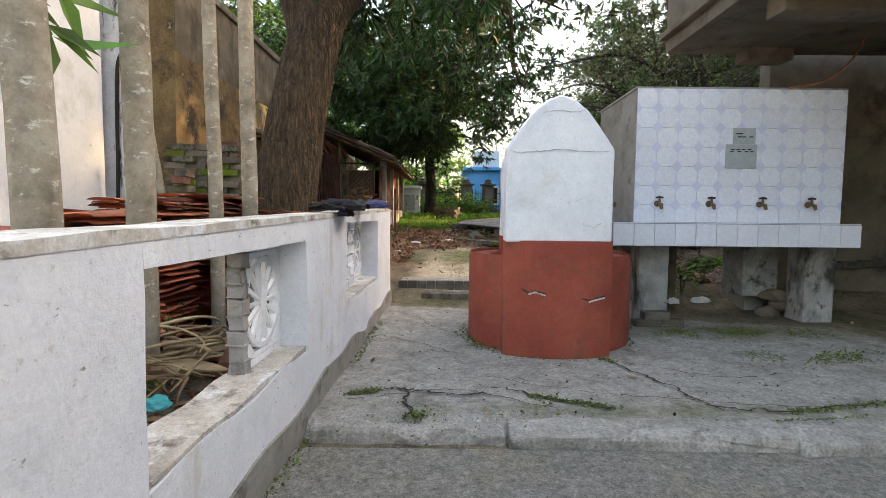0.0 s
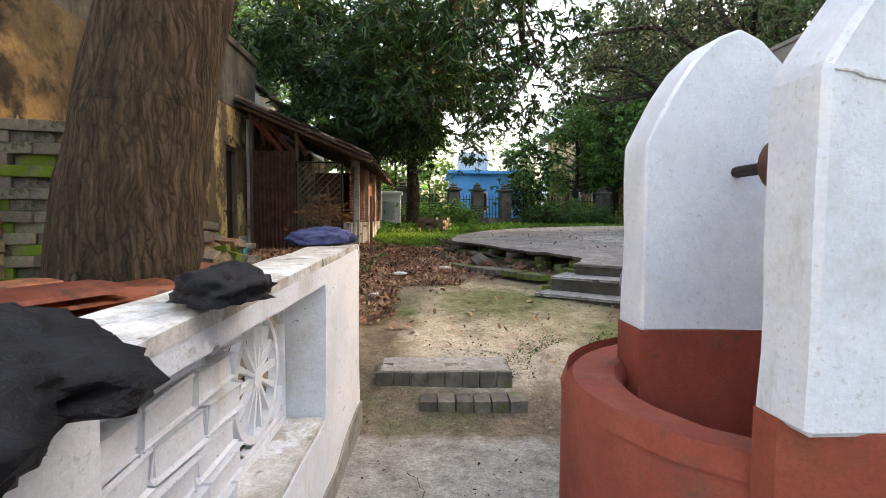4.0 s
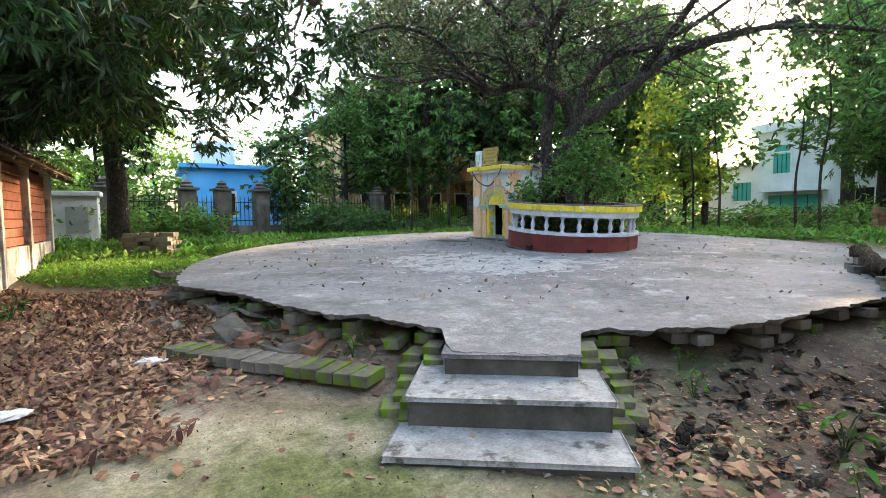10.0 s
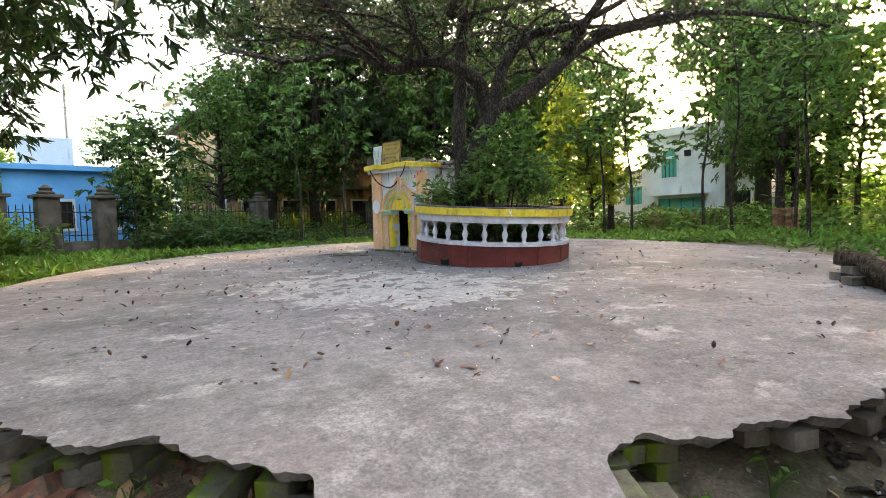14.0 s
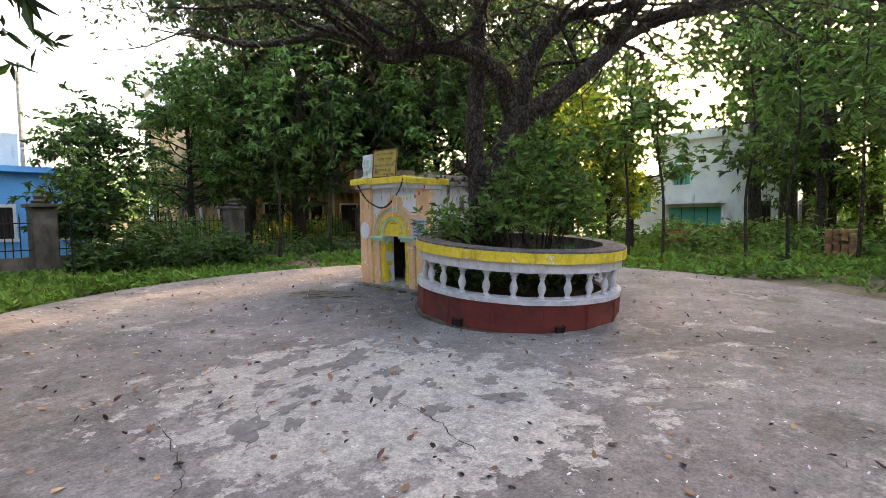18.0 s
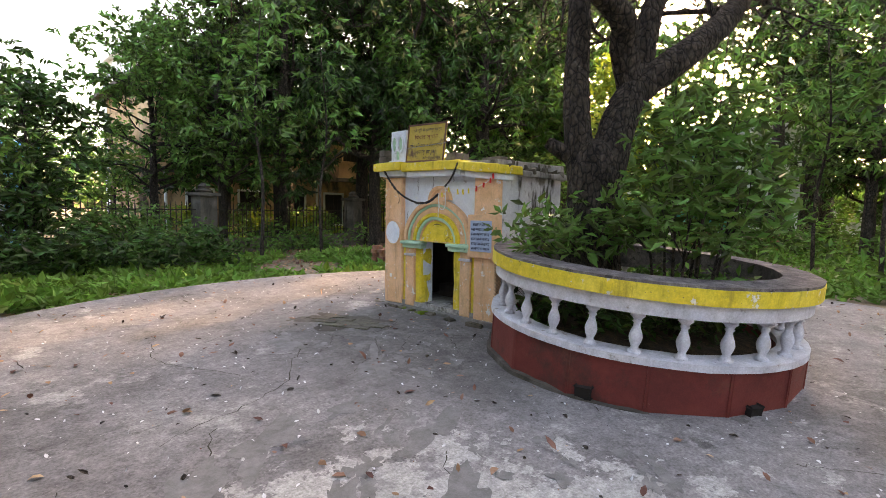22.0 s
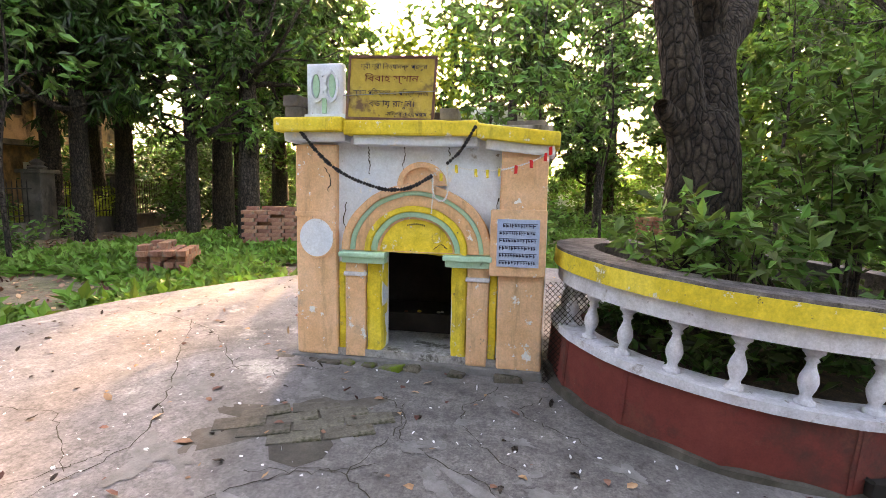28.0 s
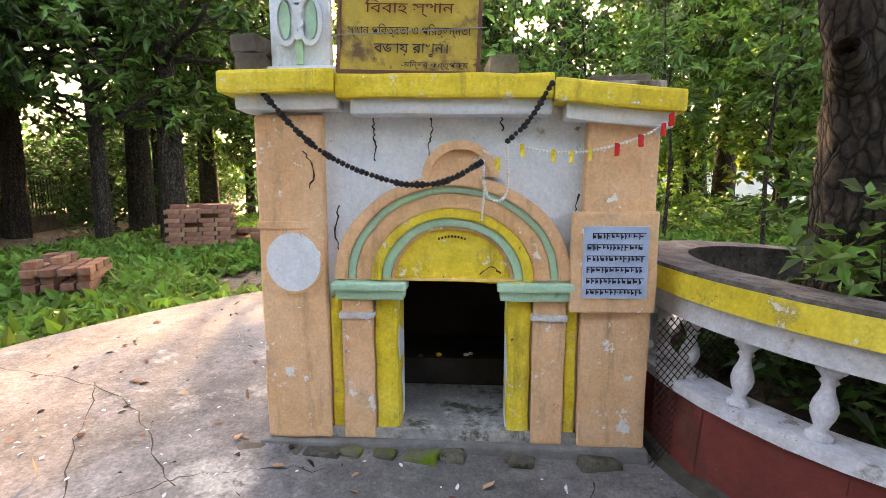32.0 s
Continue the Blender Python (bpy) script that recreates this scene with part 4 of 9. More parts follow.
wheel_panel(2.17, 2.61, 0.38, 0.93, 0.135, "pierced cement wheel panel, white and broken at one side")
wheel_panel(4.28, 4.9, 0.46, 1.01, 0.15, "pierced cement wheel panel painted white")
broken = thing("panel_stub", wall_point(3.9, 0.1, 0.45), "whitewashed broken brick infill beside the wheel panel", "screen")
inv = Matrix.Translation(-broken.location)
for r in range(6):
    for c in range(3):
        y = 3.6 + c * 0.225 + (0.04 if r % 2 else 0)
        b = bmesh.new()
        oriented(b, wall_point(y + 0.1, 0.14 + random.uniform(-0.01, 0.01), 0.51 + r * 0.093), wall_dir, wall_out, UP, (0.2, 0.08, 0.07), 0.008, 0.006)
        part("brick", local(b, inv), M["flaked"], broken)
random.seed(33)
rest = thing("panel_remnant", wall_point(2.135, 0.15, 0.38), "broken dark edge of the pierced panel", "screen")
for k in range(8):
    b = bmesh.new()
    oriented(b, wall_point(2.135 + 0.012 * random.random(), 0.15, 0.41 + k * 0.066), wall_dir, wall_out, UP, (0.05 + 0.03 * random.random(), 0.06, 0.058), 0.006, 0.008)
    part("broken_piece", local(b, Matrix.Translation(-rest.location)), M["oldplaster"], rest)
rest = thing("panel_remnant", wall_point(1.31, 0.12, 0.4), "grey broken edge of a lost panel", "screen")
for k in range(6):
    b = bmesh.new()
    oriented(b, wall_point(1.31 + 0.012 * (k % 2), 0.12, 0.42 + k * 0.09), wall_dir, wall_out, UP, (0.07 + 0.03 * random.random(), 0.06, 0.08), 0.006, 0.008)
    part("broken_piece", local(b, Matrix.Translation(-rest.location)), M["oldplaster"], rest)

# ---- well with two white pillars ----
WC = Vector((0.93, 4.46, 0))
well = thing("well", WC, "old well, red-painted drum with two white arched pillars", "well")
winv = Matrix.Translation(-WC)


def ring_wall(r0, r1, z0, z1, sides=40, wob=0.006):
    bm = bmesh.new()
    prof = [(r1 + 0.02, z0), (r1, z0 + 0.06), (r1, z0 + (z1 - z0) * 0.5), (r1, z1 - 0.02), (r1 - 0.02, z1), (r0 + 0.02, z1), (r0, z1 - 0.02), (r0, z0)]
    rings = []
    for r, z in prof:
        rings.append([bm.verts.new(((r + wob * noise.noise((6 * math.cos(a), 6 * math.sin(a), z * 5))) * math.cos(a), (r + wob * noise.noise((6 * math.cos(a), 6 * math.sin(a), z * 5))) * math.sin(a), z + wob * noise.noise((9 * math.cos(a), 9 * math.sin(a), 3)))) for a in [2 * math.pi * k / sides for k in range(sides)]])
    for k in range(sides):
        for a, b in zip(rings, rings[1:] + rings[:1]):
            bm.faces.new((a[k], a[(k + 1) % sides], b[(k + 1) % sides], b[k]))
    bmesh.ops.recalc_face_normals(bm, faces=bm.faces[:])
    return bm


part("drum", ring_wall(0.48, 0.69, -0.05, 0.72), M["wellred"], well, smooth=True)
part("drum_top", ring_wall(0.49, 0.675, 0.70, 0.735), M["wellred"], well, "worn cement rim, red at the edge")
part("well_bottom", lathe([(0.5, -0.02), (0.5, 0.02)], 24), M["dark"], well)


def well_pillar(yc, thick, half, label):
    """A slab with a pointed arched head: red below, white above."""
    def outline(z0, z1, head):
        if not head:
            return [(-half, z0), (half, z0), (half, z1), (-half, z1)]
        pts = [(-half, z0), (half, z0)]
        for k in range(0, 13):
            a = math.pi * k / 12
            x = half * math.cos(a)
            pts.append((x, z1 - 0.40 * abs(math.cos(a)) ** 1.75))
        return pts
    m = Matrix.Translation((-0.06, yc, 0))
    back = yc + thick
    arcs = [(x_, -math.sqrt(0.775**2 - x_**2) if yc < 0 else yc) for x_ in np.linspace(-half - 0.06, half - 0.06, 13)]
    low = bmesh.new()
    face = low.faces.new([low.verts.new((x_, y_, 0.0)) for x_, y_ in arcs] + [low.verts.new((half - 0.06, back, 0.0)), low.verts.new((-half - 0.06, back, 0.0))])
    for v_ in [g for g in bmesh.ops.extrude_face_region(low, geom=[face])["geom"] if isinstance(g, bmesh.types.BMVert)]:
        v_.co.z = 0.885
    bmesh.ops.recalc_face_normals(low, faces=low.faces[:])
    up = prism(outline(0.88, 1.955, True), thick, m @ Matrix.Translation((0, 0.004, 0)) @ Matrix.Diagonal((0.985, 0.98, 1, 1)), 0.01)
    for b in (up,):
        bmesh.ops.subdivide_edges(b, edges=[e for e in b.edges if e.calc_length() > 0.15], cuts=5, use_grid_fill=True)
        for v in b.verts:
            v.co += v.normal * 0.012 * noise.noise(v.co * 3.1)
    part("pillar_foot", low, M["wellred"], well, "red-painted pillar foot")
    part("pillar", up, M["white"], well, label)


def surface_crack(pts, width, material, label, front):
    """A thin wandering crack on the well's near side; front gives y for x, z."""
    q_ = smoothed([(u_, 0, v_) for u_, v_ in pts], 7)
    q_ = [(p[0] + random.uniform(-0.006, 0.006), front(p[0]), p[2] + random.uniform(-0.004, 0.004)) for p in q_]
    part("crack", tube(q_, [width * random.uniform(0.4, 1.3) for _ in q_], 5), material, well, label)


random.seed(12)
drum_front = lambda x_: -math.sqrt(max(0.01, 0.7755**2 - x_ * x_))
for pts in ([(-0.33, 0.53), (-0.28, 0.5), (-0.24, 0.515), (-0.16, 0.5)], [(0.1, 0.47), (0.16, 0.455), (0.22, 0.47), (0.28, 0.48)]):
    surface_crack(pts, 0.006, M["crack"], "dark crack in the red paint", drum_front)
    surface_crack([(u_, v_ - 0.012) for u_, v_ in pts[1:]], 0.008, M["walltop"], "bare edge of flaked plaster", drum_front)
for pts in ([(-0.44, 1.55), (-0.36, 1.53), (-0.3, 1.54), (-0.2, 1.545), (-0.05, 1.56), (0.1, 1.545), (0.3, 1.55)], [(-0.2, 1.82), (-0.1, 1.84), (0.05, 1.83), (0.12, 1.85)], [(-0.06, 1.2), (0.02, 1.17), (0.1, 1.2)], [(0.1, 1.02), (0.18, 0.99), (0.25, 1.02)]):
    surface_crack(pts, 0.003, M["walltop"], "thin crack in the whitewash", lambda x_: -0.7005)


well_pillar(-0.70, 0.15, 0.40, "whitewashed pillar with an arched head, cracked")
well_pillar(0.17, 0.2, 0.33, "whitewashed pillar with an arched head")
part("axle", tube([(-0.06, -0.4, 1.45), (-0.06, 0.25, 1.45)], 0.02, 8), M["iron"], well, "rusty iron axle")
pulley = part("pulley", local(lathe([(0.03, -0.04), (0.09, -0.03), (0.06, -0.01), (0.06, 0.01), (0.09, 0.03), (0.03, 0.04)], 20), Matrix.Translation((-0.06, -0.1, 1.45)) @ Matrix.Rotation(math.pi / 2, 4, "X")), M["rust"], well, "rusty pulley wheel")

# ---- tiled water tank with taps ----
TX0, TX1, TY, TZ0, TZ1 = 1.86, 3.87, 4.95, 1.02, 2.3
tank = thing("water_tank", (2.86, 5.5, 0), "water tank faced with white patterned tiles, taps below", "tank")
tinv = Matrix.Translation((-2.86, -5.5, 0))
tp = lambda nm, b, mt, lb="", par=tank: part(nm, local(b, tinv), mt, par, lb)
tp("tank_body", boxm(TX0, TY + 0.012, TZ0, TX1, 6.1, TZ1 - 0.004, 0.006), M["cement"], "plain grey cement tank")
tp("tank_rim", boxm(TX0 - 0.01, TY + 0.014, TZ1 - 0.003, TX1 + 0.01, 6.12, TZ1 + 0.02, 0.004), M["cement"])
slabp = tp("slab", boxm(1.585, 4.72, 0.80, 3.885, 6.1, 1.012, 0.006), M["cement"], "thick slab edged with white tiles")
for k in range(12):
    x0 = 1.587 + k * 0.1914
    part("edge_tile", local(boxm(x0 + 0.002, 4.708, 0.803, x0 + 0.1895, 4.719, 1.008, 0.002), tinv), M["tilew"], slabp)
part("shelf_skin", local(boxm(1.589, 4.71, 1.013, 3.88, TY + 0.004, 1.02, 0.002), tinv), M["tilew"], slabp)
for x in (1.99, 3.66):
    tp("leg", boxm(x, 5.1, -0.1, x + 0.3, 5.36, 0.8, 0.012, 0.006), M["oldplaster"], "cement leg with flaking whitewash")
tp("back_leg", boxm(3.45, 5.75, -0.05, 3.8, 6.05, 0.8, 0.012, 0.006), M["cement"])
tp("back_leg", boxm(2.1, 5.8, -0.05, 2.4, 6.1, 0.8, 0.012, 0.006), M["cement"])
tw, thh = (TX1 - TX0) / 10, (TZ1 - TZ0 - 0.1) / 6
for r in range(7):
    for c in range(10):
        z0 = TZ1 - (r + 1) * 0.185 if r < 6 else TZ0
        z1 = TZ1 - r * 0.185
        x0 = TX0 + c * tw
        b = boxm(x0 + 0.0015, TY, z0 + 0.0015, x0 + tw - 0.0015, TY + 0.01, z1 - 0.0015, 0.0015)
        tp("tile", b, M["tilew"])
for r in range(7):
    for c in range(11):
        x, z = TX0 + c * tw, TZ1 - r * 0.185
        hx = 0.055
        pts = [(-hx, 0), (0, -hx), (hx, 0), (0, hx)]
        pts = [(min(max(px_, TX0 - x + 0.003), TX1 - x - 0.003), min(pz_, TZ1 - z - 0.003)) for px_, pz_ in pts]
        if len(set(pts)) < 3:
            continue
        tp("tile_figure", prism(pts, 0.0015, Matrix.Translation((x, TY - 0.0014, z))), M["tileb"])


def tap(x, y, z, turn=0.0, label="old brass bib tap"):
    tpt = part("tap", tube([(0, 0.0, 0), (0, -0.06, 0), (0, -0.1, -0.012), (0, -0.115, -0.05)], [0.016, 0.016, 0.018, 0.014], 8), M["brass"], tank, label)
    tpt.location, tpt.rotation_euler = Vector((x, y, z)) + tinv.translation, (0, 0, turn)
    part("tap_flange", local(lathe([(0.03, 0), (0.03, 0.008), (0.018, 0.014)], 10), Matrix.Rotation(math.pi / 2, 4, "X")), M["brass"], tpt)
    part("tap_handle", tube([(-0.035, -0.06, 0.055), (0, -0.06, 0.062), (0.035, -0.06, 0.055)], [0.009, 0.011, 0.009], 6), M["iron"], tpt)
    part("tap_stem", tube([(0, -0.06, 0.01), (0, -0.06, 0.06)], [0.014, 0.008], 8), M["brass"], tpt)


for k, x in enumerate((2.08, 2.58, 3.07, 3.54)):
    tap(x, TY, 1.2)
tap(TX0, 5.5, 1.2, -math.pi / 2)
plq = tp("plaque", boxm(2.72, TY - 0.012, 1.545, 3.02, TY - 0.002, 1.775, 0.002), M["slate"], "grey stone tablet with worn lettering")
plq2 = tp("plaque", boxm(2.785, TY - 0.012, 1.777, 3.0, TY - 0.002, 1.93, 0.002), M["slate"], "small grey stone tablet")
for z, xs in ((1.72, (2.77, 2.82, 2.87, 2.93)), (1.7, (2.76, 2.83, 2.9, 2.95)), (1.87, (2.81, 2.84)), (1.84, (2.83, 2.87, 2.94))):
    for x in xs:
        part("writing", local(boxm(x, TY - 0.0145, z, x + 0.035, TY - 0.0122, z + 0.01), tinv), M["ink"], plq if z < 1.8 else plq2)

# ---- concrete structure over the tank ----
hall = thing("concrete_hall", (5.6, 5.4, 0), "brown cement-rendered building with an overhanging stair slab and an added unseen sun-blocking wall", "building", kind="structure")
hinv = Matrix.Translation((-5.6, -5.4, 0))
hp = lambda nm, b, lb="": part(nm, local(b, hinv), M["render"], hall, lb)
hp("side_wall", boxm(3.9, 6.2, -0.2, 9.0, 6.4, 6.0), "rough brown cement wall")
hp("end_wall", boxm(8.8, 6.4, -0.2, 9.0, 7.4, 6.0))
# unseen wall along the road, added to keep sun off the low wall
hp("front_wall", boxm(5.5, -6.0, -0.2, 5.7, 6.2, 6.0))
hp("rear_wall", boxm(5.7, -6.2, -0.2, 9.0, -6.0, 6.0))
hp("floor_slab", boxm(2.55, 1.0, 2.95, 5.5, 6.0, 3.08, 0.01), "cement balcony slab")
hp("parapet", boxm(2.56, 1.0, 3.08, 2.68, 6.0, 3.95, 0.01))
hp("drip_ledge", boxm(2.48, 1.0, 3.1, 2.56, 6.02, 3.17, 0.01))
hp("slab_beam", boxm(3.35, 5.72, 2.82, 3.85, 5.98, 2.95, 0.01))
hp("slab_beam", boxm(2.8, 4.3, 2.78, 5.5, 4.55, 2.95, 0.01))
hp("slab_beam", boxm(2.68, 2.6, 2.78, 5.5, 2.85, 2.95, 0.01))
for k in range(5):
    x = 4.6 + k * 0.24
    part("brick", local(boxm(x, 6.1, 0.45 + 0.02 * k, x + 0.23, 6.2, 0.53 + 0.02 * k, 0.008, 0.006), hinv), M["greybrick"], hall)
# ---- brick steps on the path ----
bsteps = thing("brick_steps", (-0.1, 6.1, 0.0), "two low brick-edged steps at the end of the path", "steps")
binv = Matrix.Translation((0.1, -6.1, 0))
part("tread", local(boxm(-0.52, 6.2, 0.1, 0.36, 6.55, 0.262, 0.01, 0.004), binv), M["path"], bsteps)
for row, (y, z, x0, x1) in enumerate(((6.17, 0.262, -0.54, 0.36), (5.97, 0.135, -0.25, 0.38))):
    x = x0
    while x < x1:
        w = 0.115
        b = boxm(x, y - 0.0, z - 0.12, x + w - 0.008, y + 0.22, z, 0.008, 0.004)
        part("brick", local(b, binv), M["greybrick"], bsteps)
        x += w

# ---- planter round the tree ----
planter = thing("tree_planter", (*PLC, 1.0), "round planter with red base, white balusters and yellow rim", "planter")
NP = 15
pz0 = 0.962
A0 = radians(16.3)


def band(r0, r1, z0, z1, sides, a0=0.0, wob=0.0):
    bm = bmesh.new()
    rows = []
    for r, z in ((r0, z0), (r1, z0), (r1, z1), (r0, z1)):
        rows.append([bm.verts.new(((r + wob * noise.noise((5 * math.cos(a), 5 * math.sin(a), z * 6))) * math.cos(a), (r + wob * noise.noise((5 * math.cos(a), 5 * math.sin(a), z * 6))) * math.sin(a), z + wob * 0.6 * noise.noise((8 * math.cos(a), 8 * math.sin(a), z)))) for a in [a0 + 2 * math.pi * k / sides for k in range(sides)]])
    for k in range(sides):
        for a, b in zip(rows, rows[1:] + rows[:1]):
            bm.faces.new((a[k], a[(k + 1) % sides], b[(k + 1) % sides], b[k]))
    bmesh.ops.recalc_face_normals(bm, faces=bm.faces[:])
    return bm


part("kerb", band(1.05, 1.175, -0.1, 0.012, 90, 0, 0.035), M["riser"], planter, "crumbling cement kerb")
part("base_wall", band(0.98, 1.155, 0.0, 0.305, NP, A0), M["oxred"], planter, "red-painted faceted base")
for k in range(NP):
    a = A0 + 2 * math.pi * k / NP
    b = bmesh.new()
    oriented(b, Vector((1.15 * math.cos(a), 1.15 * math.sin(a), 0.15)), Vector((-math.sin(a), math.cos(a), 0)), Vector((math.cos(a), math.sin(a), 0)), UP, (0.02, 0.014, 0.3), 0.004)
    part("base_rib", b, M["oxred"], planter)
part("white_ledge", band(0.97, 1.165, 0.30, 0.345, NP * 3, A0, 0.006), M["dirtywhite"], planter, "white ledge with chipped paint")
part("white_band", band(0.99, 1.15, 0.605, 0.705, 96, 0, 0.003), M["dirtywhite"], planter)
part("rim", band(1.0, 1.19, 0.702, 0.8, 96, 0, 0.005), M["yellow"], planter, "yellow rim")
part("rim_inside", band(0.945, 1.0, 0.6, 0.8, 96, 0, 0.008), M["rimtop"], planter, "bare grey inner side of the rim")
# solid near-black blocks stand in for the shade in the drain holes
for hx, hy, hw in ((5.593, 13.095, 0.045), (6.22, 12.156, 0.04)):
    a = math.atan2(hy - PLC[1], hx - PLC[0])
    b = bmesh.new()
    oriented(b, Vector((1.118 * math.cos(a), 1.118 * math.sin(a), 0.045)), Vector((-math.sin(a), math.cos(a), 0)), Vector((math.cos(a), math.sin(a), 0)), UP, (hw * 2, 0.1, 0.075), 0.012, 0.01)
    part("drain_hole", b, M["dark"], planter, "dark block standing in for a shaded drain hole")
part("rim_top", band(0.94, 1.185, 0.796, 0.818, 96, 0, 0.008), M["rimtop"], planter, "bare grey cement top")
prof = [(0.042, 0), (0.042, 0.025), (0.03, 0.03), (0.022, 0.05), (0.036, 0.085), (0.041, 0.11), (0.036, 0.138), (0.022, 0.175), (0.019, 0.195), (0.03, 0.207), (0.022, 0.217), (0.034, 0.235), (0.044, 0.242), (0.044, 0.272)]
bal = None
NB = 25
for k in range(NB):
    a = A0 + 2 * math.pi * k / NB
    if bal is None:
        bal = part("baluster", lathe(prof, 12), M["dirtywhite"], planter, "turned white cement baluster", True)
        o = bal
    else:
        o = new("baluster", bal.data)
        o.parent = planter
        o["label"] = "turned white cement baluster"
    o.location, o.rotation_euler = (1.075 * math.cos(a), 1.075 * math.sin(a), 0.335), (0, 0, random.uniform(0, 6))
soil = part("soil", lathe([(1.0, 0.0), (1.0, 0.24), (0.6, 0.3), (0.02, 0.34)], 40), M["mould"], planter, "dark soil with dry leaves")
planter.location.z = pz0
planter.rotation_euler = (radians(4.3), 0, 0)

# ---- shrine ----
SX, SY0, SY1, SZ = 6.57, 14.515, 16.175, 1.065
shrine = thing("shrine", (SX, (SY0 + SY1) / 2, SZ), "small brick shrine painted peach, pale blue and yellow", "shrine")
SCY = (SY0 + SY1) / 2
# front frame: u runs to the viewer's right (towards -y), v up, depth into +x
SM = Matrix(((0, 1, 0, 0), (-1, 0, 0, 0), (0, 0, 1, 0), (0, 0, 0, 1)))
sp = lambda nm, b, mt, lb="", sm=False: part(nm, local(b, SM), mt, shrine, lb, sm)
HW, DEP, HH = 0.83, 1.08, 1.50
DW, DH, SPR = 0.237, 0.725, 0.70
# walls behind the front
sp("side_wall", boxm(HW - 0.16, 0.074, 0, HW, DEP, HH - 0.06), M["limewash"], "limewashed side wall with black streaks")
sp("side_wall", boxm(-HW, 0.074, 0, -HW + 0.16, DEP, HH - 0.06), M["oldplaster"])
sp("back_wall", boxm(-HW + 0.16, DEP - 0.14, 0, HW - 0.16, DEP, HH), M["oldplaster"])
sp("floor_slab", boxm(-HW + 0.1, 0.02, 0.0, HW - 0.1, DEP - 0.1, 0.05), M["cementw"], "pale cement floor with fallen leaves")
# altar and added lining are coloured near-black for the shade behind the door
sp("altar", boxm(-0.45, 0.52, 0.05, 0.45, DEP - 0.15, 0.2, 0.01), M["doorshade"], "cement altar step, darkened for the shade inside")
sp("inner_lining", boxm(-HW + 0.16, 0.21, 0.05, -HW + 0.17, DEP - 0.15, HH - 0.03), M["doorshade"], "added near-black lining that puts the doorway's shade into colour")
sp("inner_lining", boxm(HW - 0.17, 0.21, 0.05, HW - 0.16, DEP - 0.15, HH - 0.03), M["doorshade"])
sp("inner_lining", boxm(-HW + 0.17, DEP - 0.15, 0.05, HW - 0.17, DEP - 0.14, HH - 0.03), M["doorshade"])
sp("inner_lining", boxm(-HW + 0.17, 0.205, HH - 0.04, HW - 0.17, DEP - 0.15, HH - 0.03), M["doorshade"])
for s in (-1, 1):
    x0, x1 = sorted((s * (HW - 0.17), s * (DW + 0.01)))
    sp("inner_lining", boxm(x0, 0.201, 0.05, x1, 0.21, HH - 0.04), M["doorshade"])
sp("inner_lining", boxm(-DW - 0.01, 0.201, DH + 0.01, DW + 0.01, 0.21, HH - 0.04), M["doorshade"])
sp("roof_slab", boxm(-HW - 0.02, 0.0, HH - 0.02, HW + 0.02, DEP + 0.03, HH + 0.05, 0.01, 0.004), M["oldplaster"], "mossy grey roof slab")
# front wall with door opening and blind arch
NA = 24


def arc(r, z0, n=NA, sx=1.0):
    return [(r * sx * math.cos(math.pi * k / n), z0 + r * math.sin(math.pi * k / n)) for k in range(n + 1)]


sp("front_wall", boxm(-HW + 0.006, 0.06, 0, -DW, 0.2, HH - 0.02), M["paleblue"], "pale blue front wall with cracks")
sp("front_wall", boxm(DW, 0.06, 0, HW - 0.006, 0.2, HH - 0.02), M["paleblue"])
sp("front_wall", boxm(-DW, 0.06, DH, DW, 0.2, HH - 0.02), M["paleblue"])
def wavy(b, amount, scale=6.0):
    """Uneven hand-made plaster: cuts long edges and shifts the points a little."""
    bmesh.ops.subdivide_edges(b, edges=[e for e in b.edges if e.calc_length() > 0.12], cuts=5, use_grid_fill=True)
    for v in b.verts:
        v.co += Vector((noise.noise(v.co * scale), 0.7 * noise.noise(v.co * scale + Vector((7, 0, 0))), noise.noise(v.co * scale + Vector((0, 9, 0))))) * amount
    return b


for s in (-1, 1):
    x0, x1 = sorted((s * (HW + 0.003), s * (HW - 0.285)))
    sp("pilaster", wavy(boxm(x0, 0.0, 0.0, x1, 0.075, HH - 0.07, 0.014), 0.009), M["peach"], "peach corner pilaster, chipped at the foot")
    x0, x1 = sorted((s * (HW - 0.292), s * (HW - 0.342)))
    sp("yellow_strip", wavy(boxm(x0, 0.03, 0.0, x1, 0.07, SPR - 0.05, 0.012), 0.006, 9), M["yellow"])
    x0, x1 = sorted((s * (HW - 0.344), s * (HW - 0.484)))
    sp("jamb_pilaster", wavy(boxm(x0, 0.012, 0.0, x1, 0.07, SPR - 0.05, 0.012), 0.006, 9), M["peach"])
    sp("pilaster_cap", wavy(boxm(x0 - 0.008, 0.0, SPR - 0.14, x1 + 0.008, 0.07, SPR - 0.112, 0.008), 0.005, 14), M["dirtywhite"], "chipped cap of the jamb pilaster")
    x0, x1 = sorted((s * (HW - 0.486), s * DW))
    sp("door_jamb", wavy(boxm(x0, 0.03, 0.0, x1, 0.2, SPR - 0.03, 0.03), 0.009, 8), M["yellow"], "yellow rounded door jamb")
    x0, x1 = sorted((s * 0.512, s * 0.192))
    sp("capital", wavy(boxm(x0, -0.045, SPR - 0.005, x1, 0.07, SPR + 0.03, 0.01), 0.007, 11), M["mint"], "mint green capital moulding")
    sp("capital", wavy(boxm(x0 + 0.012, -0.02, SPR - 0.05, x1 - 0.012, 0.07, SPR - 0.004, 0.01), 0.005, 11), M["mint"])
